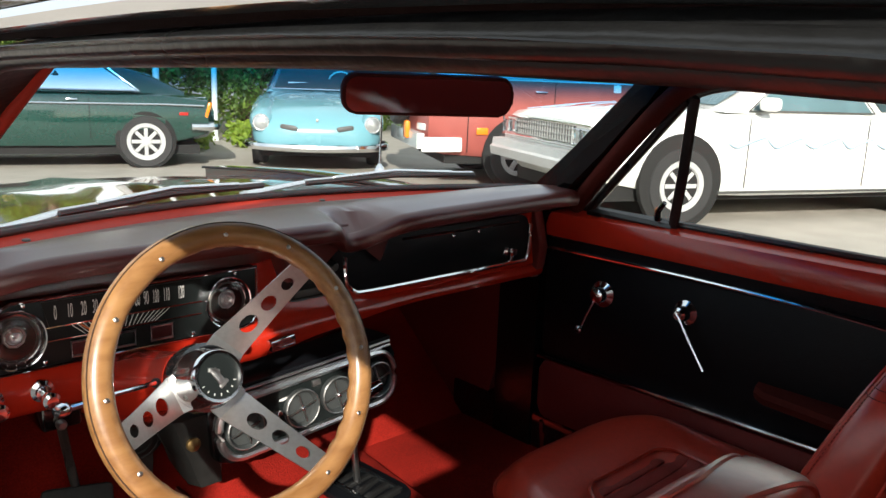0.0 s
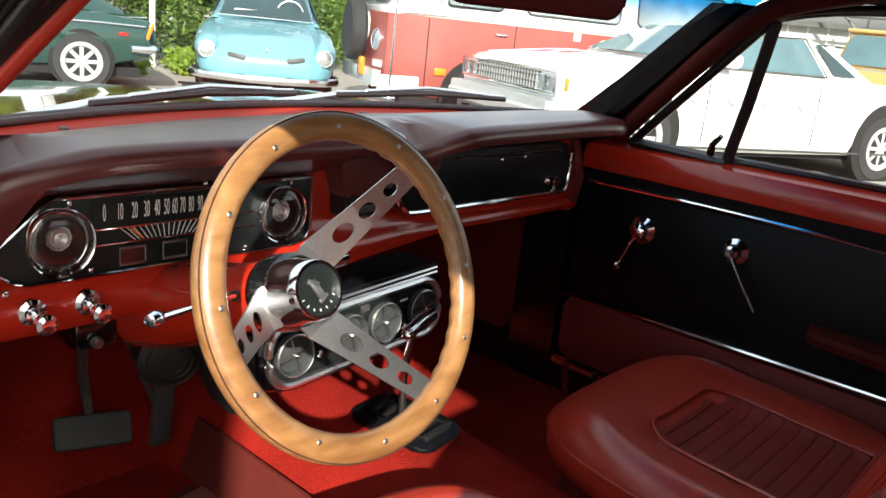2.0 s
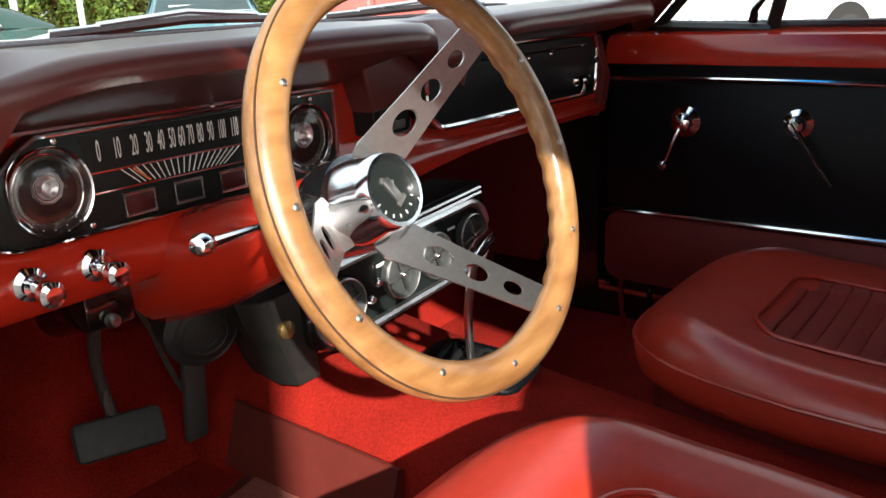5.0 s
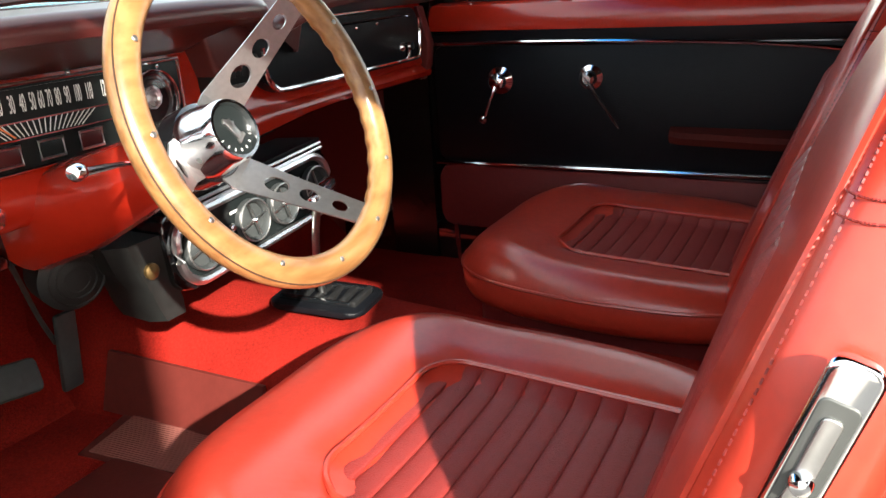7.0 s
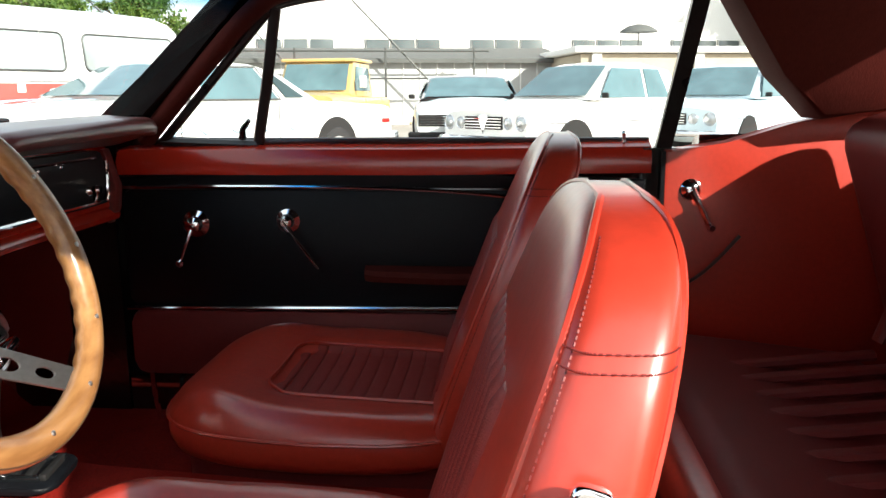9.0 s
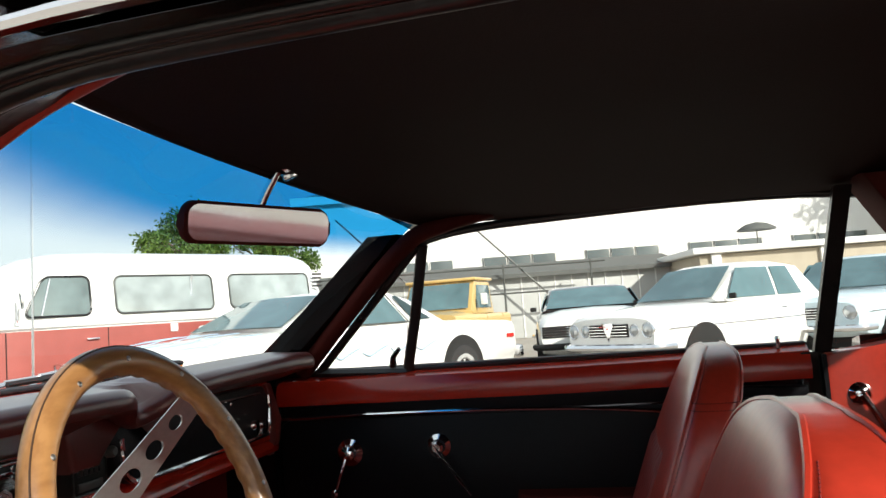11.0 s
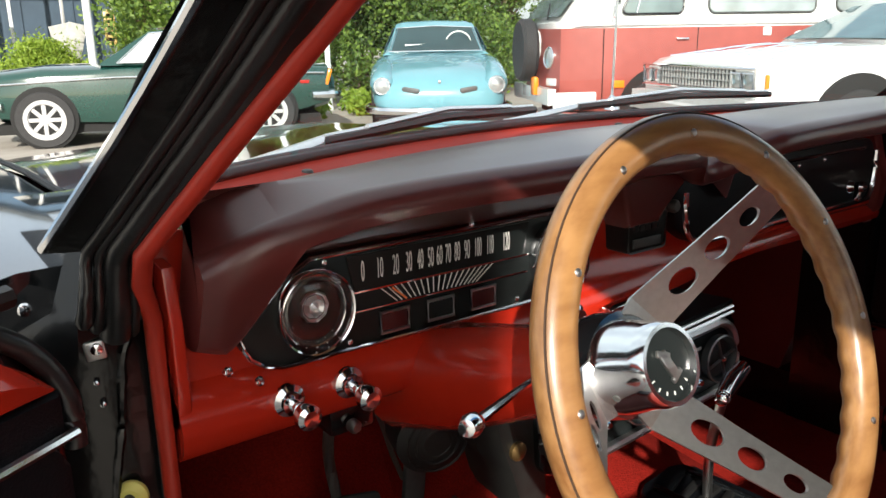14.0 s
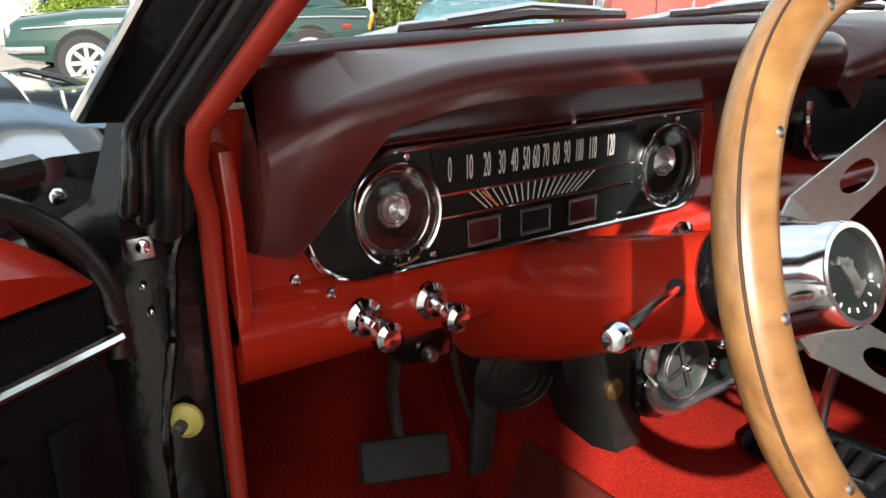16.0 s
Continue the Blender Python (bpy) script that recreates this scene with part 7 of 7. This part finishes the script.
for x, y, tilt, w, h in ((2.72, 17.2, 14, 0.34, 1.50), (3.08, 17.25, -13, 0.42, 1.48), (1.35, 18.4, 9, 0.5, 1.9), (1.05, 18.5, 7, 0.4, 2.1)):
    brd = thing("leaning_board", "pale weathered board leaning in the yard", "board", pose(x, y, 0.035, 8, tilt, 0), "leaning boards")
    part("panel", boxed((w, 0.05, h), (0, 0, h / 2), bevel=0.008), BOARD, brd)
    part("rail", boxed((w * 0.9, 0.03, 0.07), (0, -0.038, h * 0.8), bevel=0.006), BOARD, brd)
ys = thing("yellow_sign", "small upright yellow sign with dark bars on a post", "sign", pose(2.62, 12.9, 0, 0, 0, -14))
part("post", boxed((0.04, 0.04, 1.2), (0, 0.02, 0.6)), CHASSIS, ys)
part("plate", boxed((0.16, 0.015, 0.52), (0, -0.008, 1.32), bevel=0.005), YELLOW_PAINT, ys)
for k in range(5):
    part("lettering_bar", boxed((0.09, 0.004, 0.05), (0, -0.018, 1.14 + 0.09 * k)), UNDER, ys)

# ---- white hall with window bands ----
HALL_WALL = material("white_hall_wall", (0.74, 0.74, 0.72), 0.75, vary=0.06, grain=3, blotch=0.2, bump=0.1)
HALL_GREY = material("grey_cladding", (0.42, 0.43, 0.42), 0.6, vary=0.12, grain=2, blotch=0.3)
HALL_GLASS = material("hall_window_glass", (0.10, 0.12, 0.12), 0.08, vary=0.3, grain=1, blotch=0.5, spec=0.8)
TAN = material("tan_cladding", (0.40, 0.35, 0.27), 0.7, vary=0.12, grain=3, blotch=0.4)
ROOF_DARK = material("dark_roofing", (0.10, 0.105, 0.10), 0.8, vary=0.2)
hall = thing("industrial_hall", "long white industrial hall with bands of dark windows", "building", pose(33, 2, 0, 0, 0, 12))
part("wall", boxed((1.0, 45.5, 6.4), (0.5, -11.25, 3.2)), HALL_WALL, hall)
part("roof", prism([(0, 6.4), (9, 8.2), (18, 6.4), (18, 6.2), (0, 6.2)], -34, 11.5, "y"), ROOF_DARK, hall)
part("back_wall", boxed((0.5, 45.5, 6.4), (17.5, -11.25, 3.2)), HALL_WALL, hall)
for k in range(9):
    y = -30 + 4.4 * k
    for j in range(3):
        wn_ = part("window", boxed((0.10, 0.95, 1.15), (-0.02, y + 1.05 * j, 2.75), bevel=0.01), HALL_GLASS, hall, "dark window in a white frame")
        part("window_frame", tube([(-0.06, y + 1.05 * j + a, 2.75 + b) for a, b in ((-0.49, -0.59), (0.49, -0.59), (0.49, 0.59), (-0.49, 0.59))], 0.04, 6, closed=True), HALL_WALL, wn_)
part("roof_edge", boxed((0.3, 45.5, 0.35), (-0.1, -11.25, 6.3)), HALL_WALL, hall)
part("gable", prism([(0, 0), (0, 6.4), (9, 8.2), (18, 6.4), (18, 0)], 11.0, 11.45, "y"), HALL_WALL, hall)
shed = thing("lean_to_shed", "grey metal clad lean-to shed with sloped roof", "shed", pose(27, 4, 0, 0, 0, 12))
part("wall", boxed((3, 13, 2.2), (1.5, 0, 1.1), bevel=0.03), HALL_GREY, shed)
part("roof", prism([(-0.3, 2.15), (3.2, 2.7), (3.2, 2.85), (-0.3, 2.3)], -6.8, 6.8, "y"), ROOF_DARK, shed)
for k in range(22):
    part("seam", boxed((0.03, 0.04, 2.15), (-0.012, -6.3 + 0.6 * k, 1.1)), HALL_WALL, shed)
shed2 = thing("garage_block", "tan garage block with flat roof and parasol on top", "garage", pose(26, -8.2, 0, 0, 0, 12))
part("wall", boxed((4, 11, 2.3), (2, 0, 1.15), bevel=0.03), TAN, shed2)
part("roof", boxed((4.5, 11.5, 0.2), (2, 0, 2.42), bevel=0.03), HALL_WALL, shed2)
for k in range(4):
    part("pillar", boxed((0.12, 0.3, 2.3), (-0.06, -5.2 + 3.4 * k, 1.15)), HALL_WALL, shed2)
par = thing("parasol", "dark folded-out parasol on the flat roof", "parasol", pose(27.5, -5.0, 2.55) @ Matrix.Diagonal((0.5, 0.5, 0.7, 1)))
part("pole", lathe([(0.04, 0), (0.04, 1.0)], seg=10), CHASSIS, par)
part("canopy", lathe([(1.3, 0.82), (1.25, 0.9), (0.7, 1.12), (0.02, 1.22)], seg=20), ROOF_DARK, par)
frame_ = thing("scaffold_frame", "thin grey scaffold bars before the hall", "scaffold", pose(25.5, 5.5, 0, 0, 0, 12))
for k in range(5):
    part("upright", tube([(0, -5 + 3 * k, 0), (0, -5 + 3 * k, 2.6)], 0.035, 6), CHASSIS, frame_)
for z in (1.6, 2.5):
    part("rail", tube([(0, -5.5, z), (0, 8, z)], 0.035, 6), CHASSIS, frame_)
for k in range(3):
    part("brace", tube([(0.2, -4 + 4.2 * k, 1.0), (0.2, -0.5 + 4.2 * k, 4.6)], 0.035, 6), CHASSIS, frame_)
far = thing("workshop", "blue fronted workshop with white doors", "building", pose(0.5, 27, 0))
part("wall", boxed((26, 6, 5.5), (-4, 3, 2.75)), material("blue_cladding", (0.10, 0.17, 0.26), 0.6, vary=0.15, grain=2), far)
part("roof", boxed((27, 7, 0.3), (-4, 3, 5.6)), ROOF_DARK, far)
for k in range(4):
    part("door", boxed((2.6, 0.12, 3.6), (-12 + 5.5 * k, -0.04, 1.8), bevel=0.02), HALL_WALL, far)


# ---- unseen wall added behind the open door to shade dash and footwell ----
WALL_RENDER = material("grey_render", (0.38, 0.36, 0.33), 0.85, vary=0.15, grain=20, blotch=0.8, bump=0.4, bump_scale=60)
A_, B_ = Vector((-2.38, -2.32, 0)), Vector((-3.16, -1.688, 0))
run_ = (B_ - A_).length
# stands in for a person at the door, whose shadow falls here
yw = thing("wall_shade", "plain grey wall added out of view to shade the dash, with a flat coping", "wall", Matrix.Translation(A_) @ Matrix.Rotation(math.atan2(B_.y - A_.y, B_.x - A_.x), 4, "Z"), kind="structure")
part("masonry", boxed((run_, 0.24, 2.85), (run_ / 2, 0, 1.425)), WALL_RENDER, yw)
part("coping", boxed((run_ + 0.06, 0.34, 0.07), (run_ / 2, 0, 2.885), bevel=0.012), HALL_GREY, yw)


# ---- trees and hedge ----
def leaf_material(name, a, b):
    m = bpy.data.materials.new(name)
    m.use_nodes = True
    nt, bs = m.node_tree, m.node_tree.nodes["Principled BSDF"]
    geo, rp = nt.nodes.new("ShaderNodeNewGeometry"), nt.nodes.new("ShaderNodeValToRGB")
    rp.color_ramp.elements[0].color, rp.color_ramp.elements[1].color = (*a, 1), (*b, 1)
    nt.links.new(geo.outputs["Random Per Island"], rp.inputs["Fac"])
    nt.links.new(rp.outputs["Color"], bs.inputs["Base Color"])
    bs.inputs["Roughness"].default_value = 0.55
    tr = nt.nodes.new("ShaderNodeBsdfTranslucent")
    nt.links.new(rp.outputs["Color"], tr.inputs["Color"])
    mix = nt.nodes.new("ShaderNodeMixShader")
    mix.inputs[0].default_value = 0.35
    nt.links.new(bs.outputs[0], mix.inputs[1])
    nt.links.new(tr.outputs[0], mix.inputs[2])
    nt.links.new(mix.outputs[0], nt.nodes["Material Output"].inputs["Surface"])
    return m


LEAF = leaf_material("green_leaf", (0.045, 0.10, 0.018), (0.20, 0.30, 0.05))
LEAF_DARK = leaf_material("dark_leaf", (0.030, 0.070, 0.016), (0.12, 0.20, 0.04))
LEAF_LIME = leaf_material("lime_leaf", (0.14, 0.24, 0.02), (0.30, 0.40, 0.05))
BARK = material("bark", (0.16, 0.12, 0.08), 0.9, vary=0.4, grain=25, blotch=4, bump=0.8)


def leaf_cloud(rng, blobs, count, size):
    """Many small leaf quads scattered over uneven clumps."""
    B = np.array(blobs)
    picks = rng.choice(len(blobs), count, p=B[:, 3] ** 2 / (B[:, 3] ** 2).sum())
    dirs = rng.normal(size=(count, 3))
    dirs /= np.linalg.norm(dirs, axis=1)[:, None]
    rad = rng.uniform(0.15, 1.0, count) ** 0.5 * (1 + 0.22 * rng.normal(size=count).clip(-1, 2.5))
    c = B[picks, :3] + dirs * (B[picks, 3] * rad)[:, None] * np.stack([np.ones(count), np.ones(count), B[picks, 4]], 1)
    c[:, 2] = np.where(c[:, 2] < 0.03, rng.uniform(0.03, 0.25, count), c[:, 2])
    u = rng.normal(size=(count, 3))
    u /= np.linalg.norm(u, axis=1)[:, None]
    v = np.cross(u, rng.normal(size=(count, 3)))
    v /= np.linalg.norm(v, axis=1)[:, None]
    s = (size * rng.uniform(0.6, 1.4, count))[:, None]
    vs = np.stack([c - u * s, c - v * s * 0.5, c + u * s, c + v * s * 0.5], 1).reshape(-1, 3)
    me = bpy.data.meshes.new("leaves")
    me.from_pydata(vs.tolist(), [], np.arange(4 * count).reshape(-1, 4).tolist())
    return me


def tree(at, height, spread, seed, leaf=LEAF, count=9000, size=0.11, bare=0.25, label="leafy green tree with uneven crown"):
    rng = np.random.default_rng(seed)
    t = thing("tree", label, "tree", pose(*at), "trees")
    tr = bmesh.new()
    lean = rng.normal(0, 0.05, 2)
    trunk = [(lean[0] * h * height, lean[1] * h * height, h * height) for h in (0, 0.15, 0.35, 0.6, 0.85)]
    tube(smooth_line(trunk, 3), [0.035 * height * (1 - 0.07 * k) for k in range(13)], 9, bm=tr)
    blobs = []
    for k in range(30):
        a = rng.uniform(0, 6.28)
        h = rng.uniform(bare, 0.86) * height
        r = spread * rng.uniform(0.35, 0.85) * (1 - 0.55 * max(0, h / height - 0.5))
        tip = (r * math.cos(a), r * math.sin(a), h + 0.08 * height)
        base = (lean[0] * h, lean[1] * h, max(h - 0.15 * height, 0.1))
        tube(smooth_line([base, ((base[0] + tip[0]) / 2, (base[1] + tip[1]) / 2, h), tip], 3), [0.012 * height * (1 - 0.11 * q) for q in range(7)], 6, bm=tr)
        blobs.append((*tip, spread * rng.uniform(0.14, 0.36), rng.uniform(0.6, 1.1)))
    blobs.append((0, 0, 0.92 * height, spread * 0.22, 1.3))
    part("trunk", tr, BARK, t)
    me = leaf_cloud(rng, blobs, count, size)
    me.materials.append(leaf)
    cr = new("crown", me)
    cr.parent = t
    return t


ROWAN = "rowan tree with uneven leafy crown"
tree((5.2, 13.1, 0), 5.6, 1.7, 1, LEAF, 24000, 0.050, 0.12, ROWAN)
tree((7.0, 12.9, 0), 5.0, 1.8, 2, LEAF_DARK, 24000, 0.050, 0.08, "dense dark green tree behind the cars")
tree((9.0, 13.3, 0), 4.6, 1.5, 3, LEAF_DARK, 20000, 0.050, 0.08, "dense dark green tree behind the cars")
tree((4.7, 14.5, 0), 5.4, 1.7, 4, LEAF_DARK, 22000, 0.052, 0.06, "dense dark green tree behind the cars")
tree((3.45, 13.4, 0), 4.6, 1.05, 5, LEAF_LIME, 16000, 0.040, 0.05, "light green feathery conifer in the yard")
tree((12.2, 14.5, 0), 3.7, 1.05, 6, LEAF, 14000, 0.050, 0.10, "young green tree beyond the camper bus")
tree((14.2, 17.5, 0), 3.6, 1.2, 7, LEAF_DARK, 12000, 0.055, 0.10, "young green tree beyond the camper bus")
tree((22.9, 13.4, 0), 5.3, 2.0, 8, LEAF, 18000, 0.065, 0.15)
tree((25.6, 12.0, 0), 5.0, 2.0, 9, LEAF, 18000, 0.065, 0.15)
tree((34.0, -16.0, 0), 9.5, 4.0, 10, LEAF_DARK, 16000, 0.13, 0.3)
rng0 = np.random.default_rng(77)
hb = [(2.6 + 0.75 * k + rng0.normal(0, 0.2), 12.4 - 0.10 * k + rng0.normal(0, 0.25), rng0.uniform(0.3, 1.2), rng0.uniform(0.5, 0.8), 0.9) for k in range(10)]
hb += [(3.0 + 0.7 * k, 12.7 - 0.10 * k, rng0.uniform(1.2, 2.4), rng0.uniform(0.5, 0.8), 0.9) for k in range(9)]
hb += [(9.5 + 0.8 * k, 12.3 + 0.3 * k, rng0.uniform(0.3, 1.0), rng0.uniform(0.5, 0.8), 0.9) for k in range(7)]
hedge_me = leaf_cloud(rng0, hb, 42000, 0.045)
hedge_me.materials.append(LEAF)
tagged(new("hedge", hedge_me), "wild green hedge and shrubs behind the cars", "hedge", kind="stuff")
gb = [(3.2 + 0.32 * k + rng0.normal(0, 0.12), 9.9 + rng0.normal(0, 0.5), 0.12, rng0.uniform(0.2, 0.36), 0.8) for k in range(9)]
grass_me = leaf_cloud(rng0, gb, 5000, 0.05)
grass_me.materials.append(LEAF_LIME)
tagged(new("weeds", grass_me), "bright green weeds at the foot of the pole", "weeds", kind="stuff")
top = thing("topiary_bush", "clipped dome-shaped lime green bush", "bush", pose(2.22, 16.6, 0))
tm = leaf_cloud(rng0, [(0, 0, 0.62, 0.80, 0.72), (0.05, 0, 1.0, 0.42, 0.48), (0.1, 0, 0.45, 0.9, 0.5)], 16000, 0.035)
tm.materials.append(LEAF_LIME)
tc = new("crown", tm)
tc.parent = top
part("stem", lathe([(0.06, 0), (0.05, 0.7)], seg=8), BARK, top)

# ---- pavers beside the car ----
pv = bmesh.new()
box(pv, (0.196, 0.096, 0.012), (0, 0, 0.004), bevel=0.004, seg=1)
first = part("paver", pv, PAVER, ground, smooth=False)
first.location = (2.0, 1.2, 0)
n_made = 0
for i in range(12):
    for j in range(25):
        if n_made >= 299:
            break
        o = new("paver", first.data)
        o.parent = ground
        o.location = (1.9 + 0.2 * i + (0.1 if j % 2 else 0), 0.0 + 0.1 * j, 0)
        n_made += 1
